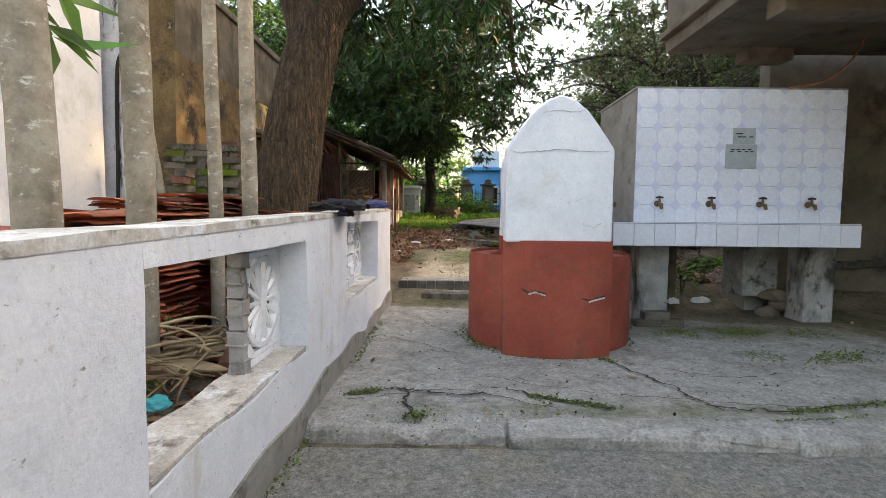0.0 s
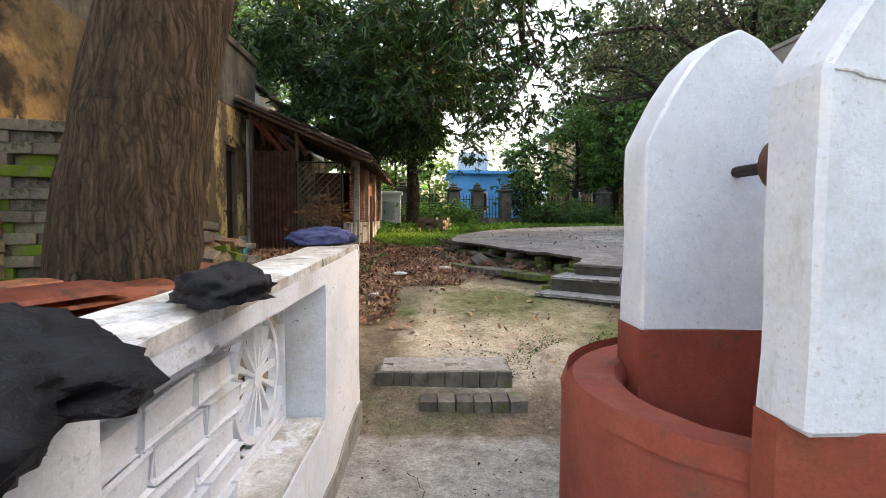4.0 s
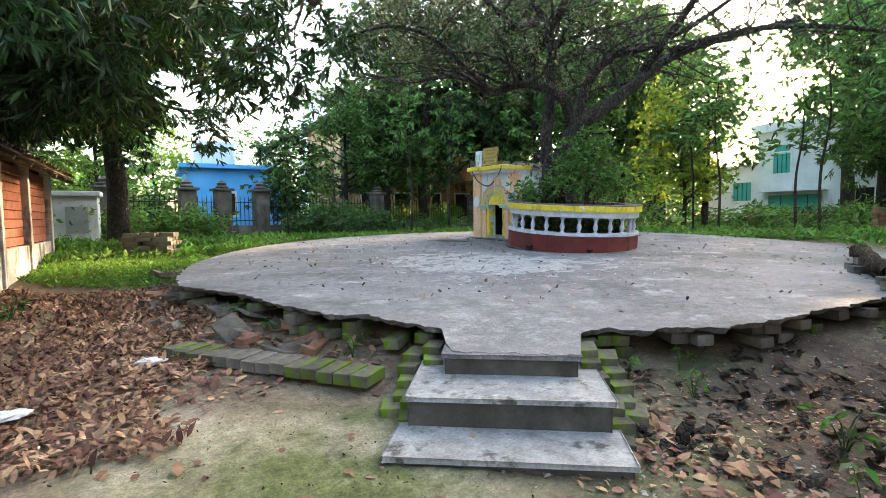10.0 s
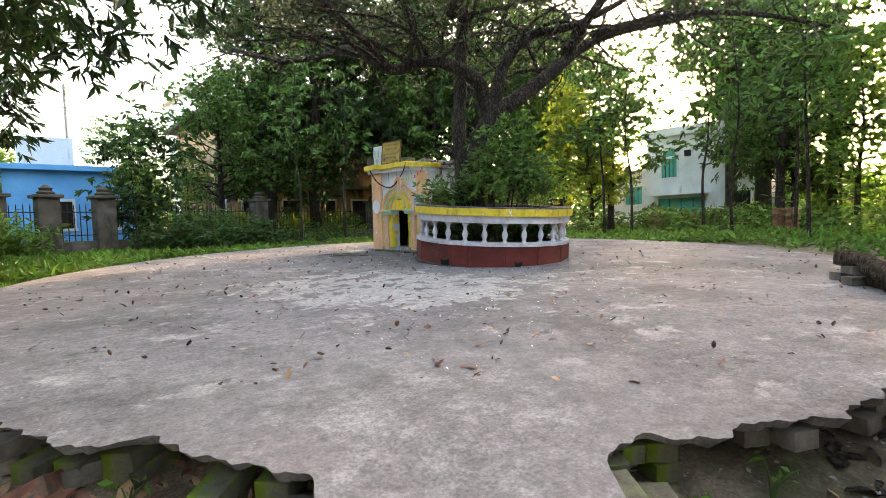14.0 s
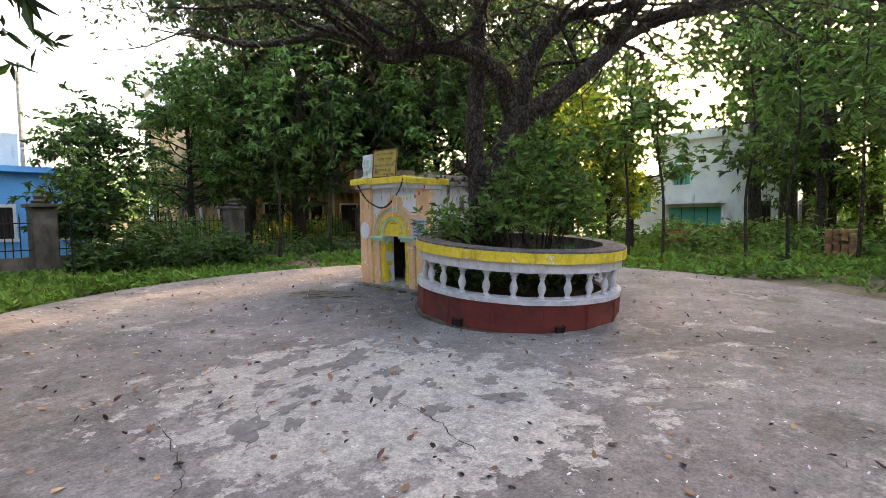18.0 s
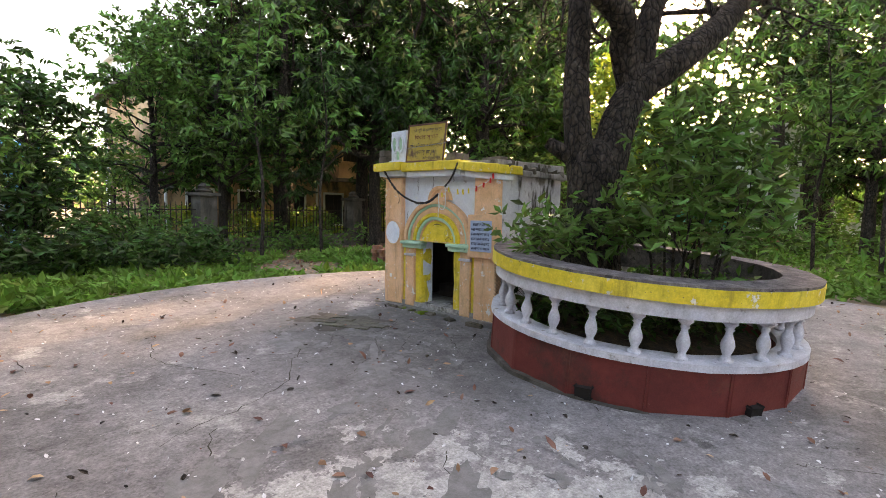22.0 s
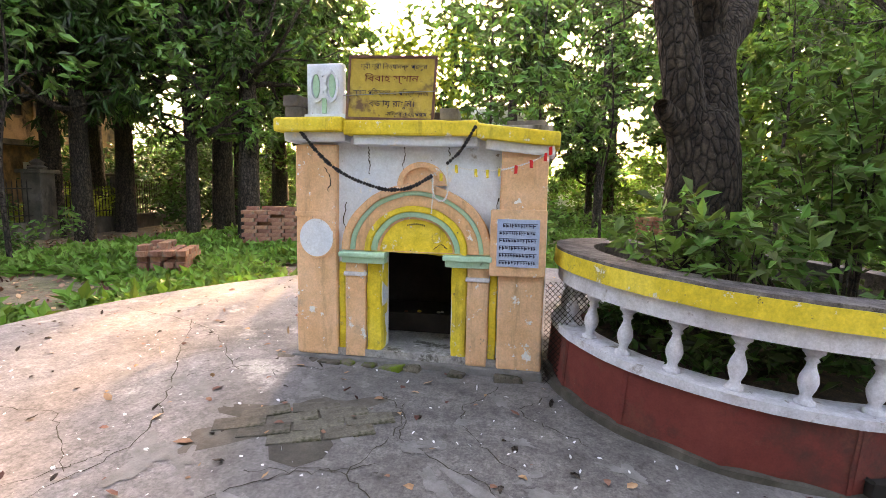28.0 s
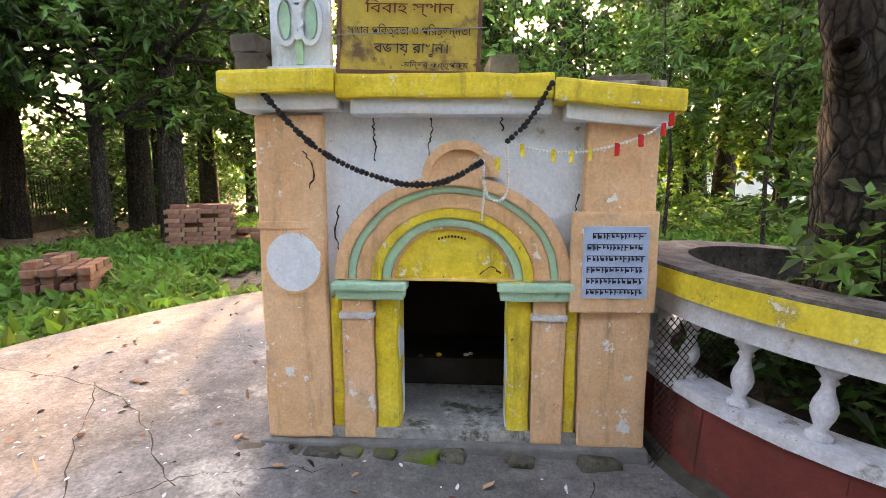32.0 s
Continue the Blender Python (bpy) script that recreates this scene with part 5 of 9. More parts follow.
SA, VA = 0.88, SPR + 0.035


def ell(r, n=36):
    return [(r * math.cos(math.pi * k / n), VA + SA * r * math.sin(math.pi * k / n)) for k in range(n + 1)]


for r1, r0, y0, mt, lb in ((0.505, 0.452, -0.004, "peach", "peach arch moulding"), (0.453, 0.420, 0.012, "mint", "mint arch moulding"), (0.421, 0.342, 0.02, "peach", "peach arch band"), (0.344, 0.302, -0.012, "yellow", "yellow arch moulding"), (0.303, 0.262, 0.004, "mint", "mint inner arch moulding"), (0.264, 0.246, 0.018, "peach", "thin peach arch line")):
    b = local(frame_prism(ell(r1), ell(r0), 0.07 - y0), Matrix.Translation((0, y0, 0)))
    bmesh.ops.bevel(b, geom=[e for e in b.edges if e.calc_length() > 0.01 and e.verts[0].co.y < y0 + 0.001 and e.verts[1].co.y < y0 + 0.001 and abs((e.verts[0].co - e.verts[1].co).length) < 0.06 and e.calc_face_angle(0.0) > 1.0], offset=0.006, segments=2, affect="EDGES")
    for v in b.verts:
        v.co += Vector((noise.noise(v.co * 7), 0.5 * noise.noise(v.co * 9), noise.noise(v.co * 7 + Vector((3, 0, 0))))) * 0.006
    sp("arch_band", b, M[mt], lb)
sp("tympanum", local(prism(ell(0.25), 0.05), Matrix.Translation((0, 0.035, 0))), M["yellow"], "yellow arched panel over the door")
sp("door_lintel", wavy(boxm(-DW - 0.02, 0.032, DH - 0.004, DW + 0.02, 0.19, VA + 0.012, 0.008), 0.012, 9), M["yellow"], "ragged lower edge of the yellow panel")
for k in range(9):
    sp("painted_mark", boxm(-0.06 + k * 0.014, 0.031, 0.915 - 0.0006 * (k - 4) ** 2, -0.053 + k * 0.014, 0.0345, 0.924 - 0.0006 * (k - 4) ** 2), M["ink"])
# lunette over the arch
lun = lambda rx, rz, n=24: [(0.035 + rx * math.cos(math.pi * k / n), 1.17 + rz * math.sin(math.pi * k / n)) for k in range(n + 1)]
sp("arch_crown", local(frame_prism(lun(0.16, 0.15), lun(0.125, 0.115), 0.05), Matrix.Translation((0, 0.012, 0))), M["peach"], "peach lunette over the arch")
sp("crown_panel", local(prism(lun(0.13, 0.12), 0.03), Matrix.Translation((0, 0.034, 0))), M["peach"])
# cornice, settled and broken into lengths
for x0, x1, z0, z1, za, zb, out in ((-0.935, -0.46, 1.503, 1.592, 0.0, 0.0, 0.1), (-0.459, 0.40, 1.478, 1.572, 0.004, -0.006, 0.085), (0.401, 0.898, 1.462, 1.548, 0.0, -0.052, 0.095)):
    b = wavy(boxm(x0, -out, z0, x1, 0.3, z1, 0.014), 0.008, 7)
    for v in b.verts:
        v.co.z += za + (zb - za) * (v.co.x - x0) / (x1 - x0)
    sp("cornice", b, M["yellow"], "yellow cornice length, black at the edges")
    b = wavy(boxm(x0 + 0.05, -0.05, z0 - 0.06, x1 - 0.03 if x1 > 0.8 else x1, 0.2, z0 + 0.004, 0.014), 0.006, 7)
    for v in b.verts:
        v.co.z += za + (zb - za) * (v.co.x - x0) / (x1 - x0)
    sp("cornice_bed", b, M["paleblue"], "pale grey bed moulding")
sp("side_cornice", wavy(boxm(HW - 0.02, 0.302, HH - 0.1, HW + 0.06, DEP + 0.05, HH - 0.04, 0.012), 0.014, 8), M["oldplaster"], "crumbling side ledge")
sp("roof_edge", wavy(boxm(-HW - 0.07, 0.02, HH + 0.07, 0.36, 0.5, HH + 0.085, 0.004), 0.004, 6), M["rimtop"])
random.seed(17)
for k in range(13):
    t_ = 0.12 + k * 0.075
    b = boxm(-0.045, -0.04, -0.03, 0.045, 0.04, 0.03, 0.008, 0.012)
    b.transform(Matrix.Translation((HW - 0.03 + random.uniform(-0.02, 0.05), t_, HH - 0.01 + random.uniform(-0.03, 0.05))) @ Matrix.Rotation(random.uniform(-0.5, 0.5), 4, "Z") @ Matrix.Rotation(random.uniform(-0.3, 0.3), 4, "X"))
    sp("brick", b, M["barebrick"])
nic = lambda r: [(r, 0.5)] + [(r * math.cos(math.pi * k / 16), 0.72 + r * 1.1 * math.sin(math.pi * k / 16)) for k in range(17)] + [(-r, 0.5)]
nm_ = Matrix.Translation((HW + 0.012, 0.5, 0)) @ Matrix.Rotation(math.pi / 2, 4, "Z")
sp("side_niche", frame_prism(nic(0.25), nic(0.2), 0.03, nm_), M["limewash"], "arched moulding on the side wall")
sp("niche_back", prism(nic(0.205), 0.012, Matrix.Translation((HW + 0.003, 0.5, 0)) @ Matrix.Rotation(math.pi / 2, 4, "Z")), M["oldplaster"], "grey recess of the side arch")
# cracks in the pale blue plaster
for pts in ([(-0.33, 1.43), (-0.335, 1.36), (-0.325, 1.3), (-0.33, 1.24)], [(-0.09, 1.44), (-0.085, 1.36), (-0.1, 1.3), (-0.085, 1.22)], [(0.2, 1.43), (0.21, 1.36)], [(-0.5, 0.82), (-0.51, 0.95), (-0.49, 1.05)], [(0.12, 0.755), (0.17, 0.79), (0.21, 0.76)], [(-0.62, 1.28), (-0.58, 1.2), (-0.6, 1.12)], [(0.52, 0.9), (0.515, 1.0), (0.53, 1.1)]):
    y_ = 0.0335 if max(p[1] for p in pts) < 0.8 else (-0.001 if pts[0][0] < -0.6 else 0.0585)
    q_ = smoothed([(u_, y_, v_) for u_, v_ in pts], 6)
    q_ = [(p[0] + random.uniform(-0.006, 0.006), p[1], p[2]) for p in q_]
    sp("crack", tube(q_, [random.uniform(0.0015, 0.0045) for _ in q_], 4), M["crack"], "dark crack in the plaster")
# medallion and tablet
med = [(0.12 * math.cos(2 * math.pi * k / 36), 0.128 * math.sin(2 * math.pi * k / 36)) for k in range(36)]
medo = [(x * 1.1, z * 1.1) for x, z in med]
sp("medallion_frame", local(frame_prism(medo, med, 0.014), Matrix.Translation((-0.682, -0.01, 0.81))), M["peach"])
sp("medallion", local(prism(med, 0.008), Matrix.Translation((-0.682, -0.0085, 0.81))), M["paleblue"], "pale blue oval medallion")
sp("medallion_niche", wavy(boxm(-HW - 0.004, -0.006, 0.95, -HW + 0.29, 0.01, 0.985, 0.006), 0.006, 9), M["peach"])
sp("tablet_frame", wavy(boxm(0.493, -0.035, 0.612, 0.838, 0.01, 1.03, 0.01), 0.004), M["peach"])
tab = sp("tablet", boxm(0.537, -0.046, 0.676, 0.796, -0.03, 0.972, 0.002), M["plqblue"], "blue stone tablet with dark lettering")
random.seed(5)
for k in range(6):
    z = 0.945 - k * 0.046
    part("writing", local(boxm(0.552 + (0.02 if k == 0 else 0), -0.0482, z - 0.002, 0.782 - (0.01 if k % 2 else 0), -0.0461, z + 0.001), SM), M["ink"], tab)
    x = 0.552 + (0.02 if k == 0 else 0)
    while x < 0.775:
        w = random.uniform(0.008, 0.02)
        part("writing", local(boxm(x, -0.0482, z - random.uniform(0.016, 0.026), x + 0.004, -0.0461, z), SM), M["ink"], tab)
        part("writing", local(boxm(x + 0.004, -0.0482, z - random.uniform(0.012, 0.022), x + w * 0.8, -0.0461, z - 0.009), SM), M["ink"], tab)
        x += w + 0.004
sp("foot", boxm(-HW - 0.03, -0.03, -0.14, HW + 0.02, 0.1, 0.004, 0.012, 0.008), M["patch"], "crumbling dark cement footing")
for k in range(11):
    x = -HW - 0.04 + k * 0.15 + random.uniform(-0.03, 0.03)
    if k in (7, 9):
        continue
    w_ = random.uniform(0.08, 0.17)
    b = boxm(-w_ / 2, -0.05, -0.06, w_ / 2, 0.03, 0.0, 0.012, 0.016)
    b.transform(Matrix.Translation((x, random.uniform(-0.07, -0.045), random.uniform(-0.02, -0.005))) @ Matrix.Rotation(random.uniform(-0.3, 0.3), 4, "Z"))
    sp("brick", b, M["mossbrick" if k in (3, 4, 5) else "barebrick"])

# ---- ochre house ----
HX = -3.4
house = thing("ochre_house", (HX, 9.5, 0.5), "old house with stained ochre plaster, window and arched door", "house", kind="structure")
hoinv = Matrix.Translation((-HX, -9.5, -0.5))
ho = lambda nm, b, mt, lb="", par=house: part(nm, local(b, hoinv), mt, par, lb)


def pierced_wall(name, x0, x1, y0, y1, z0, z1, holes, material, label=""):
    """A wall along y with rectangular holes (ya, yb, za, zb)."""
    bm = bmesh.new()
    ys = sorted({y0, y1, *[h for o in holes for h in o[:2]]})
    for a, b in zip(ys, ys[1:]):
        spans = sorted([(o[2], o[3]) for o in holes if o[0] <= a and o[1] >= b])
        z = z0
        for s, e in spans:
            if s > z:
                box(bm, x0, a, z, x1, b, s)
            z = e
        if z < z1:
            box(bm, x0, a, z, x1, b, z1)
    bmesh.ops.remove_doubles(bm, verts=bm.verts[:], dist=0.0005)
    return ho(name, bm, material, label)


pierced_wall("wall_east", HX - 0.4, HX, 6.5, 14.5, 0.85, 3.1, [(9.18, 9.85, 1.42, 2.52), (11.18, 11.7, 0.85, 2.45)], M["ochre"], "ochre plaster wall blotched with black mould")
ho("wall_upper", boxm(HX - 0.4, 6.5, 3.1, HX + 0.012, 12.6, 4.1), M["dampgrey"], "grey damp upper wall")
ho("parapet", boxm(HX - 0.45, 6.5, 4.1, HX + 0.06, 12.6, 4.22, 0.02, 0.01), M["dampgrey"])
ho("wall_upper", boxm(HX - 0.4, 12.6, 3.1, HX - 0.05, 19.5, 3.75), M["palewall"], "pale upper wall of the lower wing")
ho("parapet", boxm(HX - 0.45, 12.6, 3.75, HX + 0.04, 19.5, 3.85, 0.02, 0.01), M["dampgrey"])
ho("plinth", boxm(HX - 0.42, 6.5, 0.2, HX + 0.03, 11.16, 0.95, 0.02, 0.008), M["cement"], "grey cement plinth")
ho("plinth", boxm(HX - 0.42, 11.72, 0.2, HX + 0.03, 14.5, 0.95, 0.02, 0.008), M["cement"])
ho("wall_south", boxm(-9, 6.46, 0.2, HX - 0.4, 6.8, 4.1), M["limewash"], "flaking whitewashed end wall")
ho("drain_pipe", tube(smoothed([(-4.15, 6.43, 0.6), (-4.12, 6.43, 1.6), (-4.1, 6.43, 2.6), (-4.05, 6.43, 3.0), (-3.85, 6.43, 3.12)], 5), 0.022, 8), M["iron"], "thin black pipe on the end wall")
ho("rotten_plaster", boxm(HX, 6.47, 0.96, HX + 0.01, 8.45, 3.1), M["oldochre"], "brown rotten plaster")
ho("rotten_plaster", boxm(HX - 0.4, 6.485, 0.3, HX, 6.5, 4.1), M["oldochre"])
ho("wall_rear", boxm(-9, 19.3, 0.2, HX - 0.4, 19.5, 3.8), M["ochre"])
ho("wall_wing", boxm(HX - 0.4, 14.5, 0.2, HX - 0.02, 19.5, 3.1), M["ochre"])
ho("roof", boxm(-9, 7.3, 3.9, HX - 0.4, 19.3, 4.05), M["dampgrey"])
ho("inner_wall", boxm(HX - 1.6, 7.5, 0.4, HX - 1.5, 13, 3.8), M["ochre"])
ho("inner_floor", boxm(HX - 1.6, 7.5, 0.7, HX - 0.4, 13, 0.8), M["cement"])
ho("door_step", boxm(HX - 0.1, 11.1, 0.6, HX + 0.25, 11.8, 0.84, 0.01), M["cement"])
arcp = [(0.31 * math.cos(math.pi * k / 12), 2.45 + 0.12 * math.sin(math.pi * k / 12)) for k in range(13)]
arco = [(0.38 * math.cos(math.pi * k / 12), 2.45 + 0.2 * math.sin(math.pi * k / 12)) for k in range(13)]
ho("door_arch", frame_prism(arco, arcp, 0.05, Matrix.Translation((HX + 0.03, 11.44, 0)) @ Matrix.Rotation(math.pi / 2, 4, "Z")), M["ochre"], "shallow plaster arch over the door")
door = ho("door", boxm(HX - 0.14, 11.2, 0.85, HX - 0.09, 11.68, 2.43, 0.004), M["dark"], "dark worn double door standing half open")
ho("door_frame", boxm(HX - 0.2, 11.18, 0.85, HX - 0.02, 11.235, 2.45, 0.004), M["wood"])
ho("door_frame", boxm(HX - 0.2, 11.645, 0.85, HX - 0.02, 11.7, 2.45, 0.004), M["wood"])
ho("door_frame", boxm(HX - 0.2, 11.235, 2.39, HX - 0.02, 11.645, 2.45, 0.004), M["wood"])
win = ho("window", boxm(HX - 0.24, 9.2, 1.42, HX - 0.2, 9.25, 2.52), M["wood"], "broken wooden window without glass")
for a in ((9.78, 1.42, 9.84, 2.52), (9.25, 1.42, 9.78, 1.5), (9.25, 2.46, 9.78, 2.52), (9.25, 1.86, 9.78, 1.92)):
    ho("window_frame", boxm(HX - 0.26, a[0], a[1], HX - 0.19, a[2], a[3], 0.004), M["wood"], "", house)
ho("window_board", boxm(HX - 0.235, 9.25, 1.5, HX - 0.215, 9.78, 1.86), M["oldplaster"])
ho("window_sill", boxm(HX - 0.2, 9.1, 1.36, HX + 0.06, 9.93, 1.42, 0.01, 0.004), M["oldplaster"])
ho("window_lintel", boxm(HX - 0.02, 9.1, 2.52, HX + 0.03, 9.93, 2.6, 0.01, 0.004), M["dampgrey"])
ho("pipe", tube([(HX + 0.08, 12.0, 0.7), (HX + 0.08, 12.0, 3.0)], 0.04, 8), M["oldplaster"], "old rain pipe")

# ---- shed ----
shed = thing("wood_shed", (-2.4, 14.5, 0.7), "lean-to firewood shed with tiled roof, lattice and tin sheets", "shed")
shinv = Matrix.Translation((2.4, -14.5, -0.7))
sh = lambda nm, b, mt, lb="", par=shed: part(nm, local(b, shinv), mt, par, lb)
EX = -1.5
for y0, y1 in ((11.75, 12.55), (12.72, 14.3), (14.45, 15.9), (16.05, 17.7)):
    sh("dwarf_wall", boxm(EX - 0.12, y0, 0.3, EX + 0.02, y1, 1.2, 0.01, 0.006), M["oldplaster"], "stained white dwarf wall")
for y in (12.63, 14.38, 15.97, 17.75):
    sh("post", boxm(EX - 0.1, y - 0.06, 0.3, EX + 0.05, y + 0.06, 2.5, 0.01, 0.005), M["oldplaster"], "cement post")
for y0, y1 in ((14.45, 15.9), (16.05, 17.7)):
    for k in range(9):
        sh("board", boxm(EX - 0.07, y0, 1.22 + k * 0.125, EX - 0.04, y1, 1.335 + k * 0.125, 0.004, 0.003), M["redwood"])


def lattice(name, p, u, w, z0, z1, step, par, label, mt, r=0.008):
    """Diagonal bars between two heights, from p along u."""
    runs = []
    h = z1 - z0
    n = int((w + h) / step)
    for k in range(n + 1):
        for s in (1, -1):
            pts = []
            for tt in (0, 1):
                pass
            a = -h + k * step
            q0, q1 = a, a + h
            za, zb = 0.0, h
            if q0 < 0:
                za, q0 = -q0, 0.0
            if q1 > w:
                zb, q1 = h - (q1 - w), w
            if q1 - q0 < 0.03:
                continue
            if s < 0:
                q0, q1 = w - q0, w - q1
            pts = [np.array(p) + np.array(u) * q0 + [0, 0, za + z0], np.array(p) + np.array(u) * q1 + [0, 0, zb + z0]]
            runs.append((np.array(pts), [r, r]))
    o = limbs(name, runs, mt, par, 4)
    o.location = -Vector(par.location)
    return tagged(o, label)


lattice("lattice", (-2.46, 11.9, 0), (1, 0, 0), 0.8, 0.72, 2.26, 0.115, shed, "rusty diagonal lattice gate", M["lath"])
lattice("lattice", (EX - 0.04, 12.72, 0), (0, 1, 0), 1.58, 1.22, 2.35, 0.11, shed, "rusty diagonal lattice", M["rust"])
lattice("lattice", (EX - 0.04, 11.95, 0), (0, 1, 0), 0.6, 1.22, 2.2, 0.11, shed, "rusty diagonal lattice", M["rust"])
for x in (-2.47, -1.66):
    sh("gate_post", tube([(x, 11.9, 0.68), (x, 11.9, 2.28)], 0.018, 6), M["iron"])
sh("gate_rail", tube([(-2.47, 11.9, 2.26), (-1.66, 11.9, 2.26)], 0.015, 6), M["iron"])
# corrugated sheet
V, F, n = [], [], 60
for k in range(n + 1):
    x = -3.22 + 0.75 * k / n
    V += [(x, 11.88 + 0.016 * math.sin(2 * math.pi * k / 5.5), 0.7), (x, 11.88 + 0.016 * math.sin(2 * math.pi * k / 5.5) + 0.02, 2.45)]
for k in range(n):
    F.append((2 * k, 2 * k + 2, 2 * k + 3, 2 * k + 1))
b = bmesh.new()
vv = [b.verts.new(p) for p in V]
for f in F:
    b.faces.new([vv[j] for j in f])
bmesh.ops.solidify(b, geom=b.faces[:], thickness=0.003)
sh("tin_sheet", b, M["rust"], "rusty corrugated tin sheet door")
sh("corner_post", tube([(-2.46, 11.95, 0.68), (-2.46, 11.95, 2.95)], 0.04, 6), M["wood"])
sh("corner_post", tube([(-3.25, 11.95, 0.68), (-3.25, 11.95, 3.2)], 0.04, 6), M["wood"])
for x0, x1 in ((-3.3, -2.7), (-3.1, -2.5), (-2.75, -2.3)):
    sh("leaning_board", tube([(x0, 11.97, 3.1), (x1, 12.02, 2.4)], [0.05, 0.045], 4), M["redwood"])
sh("shed_floor", boxm(-3.4, 11.8, 0.4, EX - 0.1, 17.8, 0.7), M["earth"])
sh("rear_wall", boxm(-3.38, 17.75, 0.4, EX, 17.85, 2.6), M["redwood"])
# roof: rafters, then tiles in rows down the slope
RX0, RZ0, RX1, RZ1 = -3.42, 3.28, -1.12, 2.33
sl = Vector((RX1 - RX0, 0, RZ1 - RZ0))
SLl = sl.length
sl.normalize()
nrm = Vector((-sl.z, 0, sl.x))
for k in range(8):
    y = 11.65 + k * 0.88
    sh("rafter", tube([(RX0, y, RZ0 - 0.08), (RX1, y, RZ1 - 0.08)], 0.035, 5), M["wood"])
b = bmesh.new()
oriented(b, Vector(((RX0 + RX1) / 2, 14.75, (RZ0 + RZ1) / 2 - 0.02)), sl, Vector((0, 1, 0)), nrm, (SLl, 6.5, 0.02))
sh("roof_boarding", b, M["wood"])
tile_bm = bmesh.new()
for i in range(6):
    a = math.pi * i / 5
    tile_bm.verts.new((0.0, 0.09 * math.cos(a), 0.045 * math.sin(a)))
tile_bm.verts.ensure_lookup_table()
lo = [v for v in tile_bm.verts]
hi = [tile_bm.verts.new((0.3, v.co.y * 0.85, v.co.z * 0.85 + 0.0)) for v in lo]
for a, b2, c, d in zip(lo, lo[1:], hi[1:], hi):
    tile_bm.faces.new((a, b2, c, d))
bmesh.ops.solidify(tile_bm, geom=tile_bm.faces[:], thickness=0.012)
tile_data = bpy.data.meshes.new("roof_tile")
tile_bm.to_mesh(tile_data)
tile_bm.free()
tile_data.materials.append(M["rooftile"])
random.seed(3)
for r in range(8):
    for c in range(34):
        o = new("roof_tile", tile_data)
        o.parent = shed
        p = Vector((RX1, 11.55 + c * 0.192, RZ1)) - sl * (0.02 + r * 0.3 + 0.3) + Vector((0, 0, 0.012 + 0.012 * (r % 2)))
        o.matrix_basis = shinv @ Matrix.Translation(p) @ Matrix((sl, Vector((0, 1, 0)), nrm)).transposed().to_4x4() @ pose(0, random.uniform(-0.01, 0.01), random.uniform(0, 0.012), random.uniform(-3, 3), random.uniform(-2, 3), random.uniform(-4, 4))

# ---- fence, gate pillars and houses beyond ----
fence = thing("fence", (1.0, 23.1, 1.0), "iron railing on a low wall between stone gate pillars", "fence")
fence.rotation_euler = (0, 0, radians(11.9))
feinv = Matrix.Translation((-1.0, -23.0, -1.0))
fe = lambda nm, b, mt, lb="", par=fence: part(nm, local(b, feinv), mt, par, lb)
PX = [-7.5, -5.3, -3.1, -1.05, 1.0, 2.0, 3.2, 7.7, 13.0, 16.0, 19.0]
for x in PX:
    p = fe("gate_pillar", boxm(x - 0.22, 22.8, 0.6, x + 0.22, 23.22, 2.42, 0.02, 0.006), M["dampgrey"], "weathered stone pillar")
    part("pillar_cap", local(boxm(x - 0.29, 22.73, 2.42, x + 0.29, 23.29, 2.5, 0.02, 0.004), feinv), M["dampgrey"], p)
    part("pillar_knob", local(lathe([(0.16, 2.5), (0.2, 2.55), (0.12, 2.6), (0.15, 2.66), (0.03, 2.74)], 10, (x, 23.01, 0)), feinv), M["dampgrey"], p)
bar_bm = tube([(0, 0, 0), (0, 0, 0.85), (0, 0, 0.94)], [0.012, 0.012, 0.002], 5)
bar_data = bpy.data.meshes.new("railing_bar")
bar_bm.to_mesh(bar_data)
bar_bm.free()
bar_data.materials.append(M["iron"])
for a, b_ in zip(PX, PX[1:]):
    fe("low_kerb", boxm(a + 0.22, 22.9, 0.8, b_ - 0.22, 23.12, 1.35, 0.02, 0.006), M["dampgrey"])
    n = int((b_ - a - 0.44) / 0.13)
    for k in range(n):
        o = new("railing_bar", bar_data)
        o.parent = fence
        o.location = (a + 0.28 + k * 0.13 - 1.0, 0.0, 0.35)
    for z in (1.5, 2.08):
        fe("rail", tube([(a + 0.22, 23.0, z), (b_ - 0.22, 23.0, z)], 0.014, 5), M["iron"])


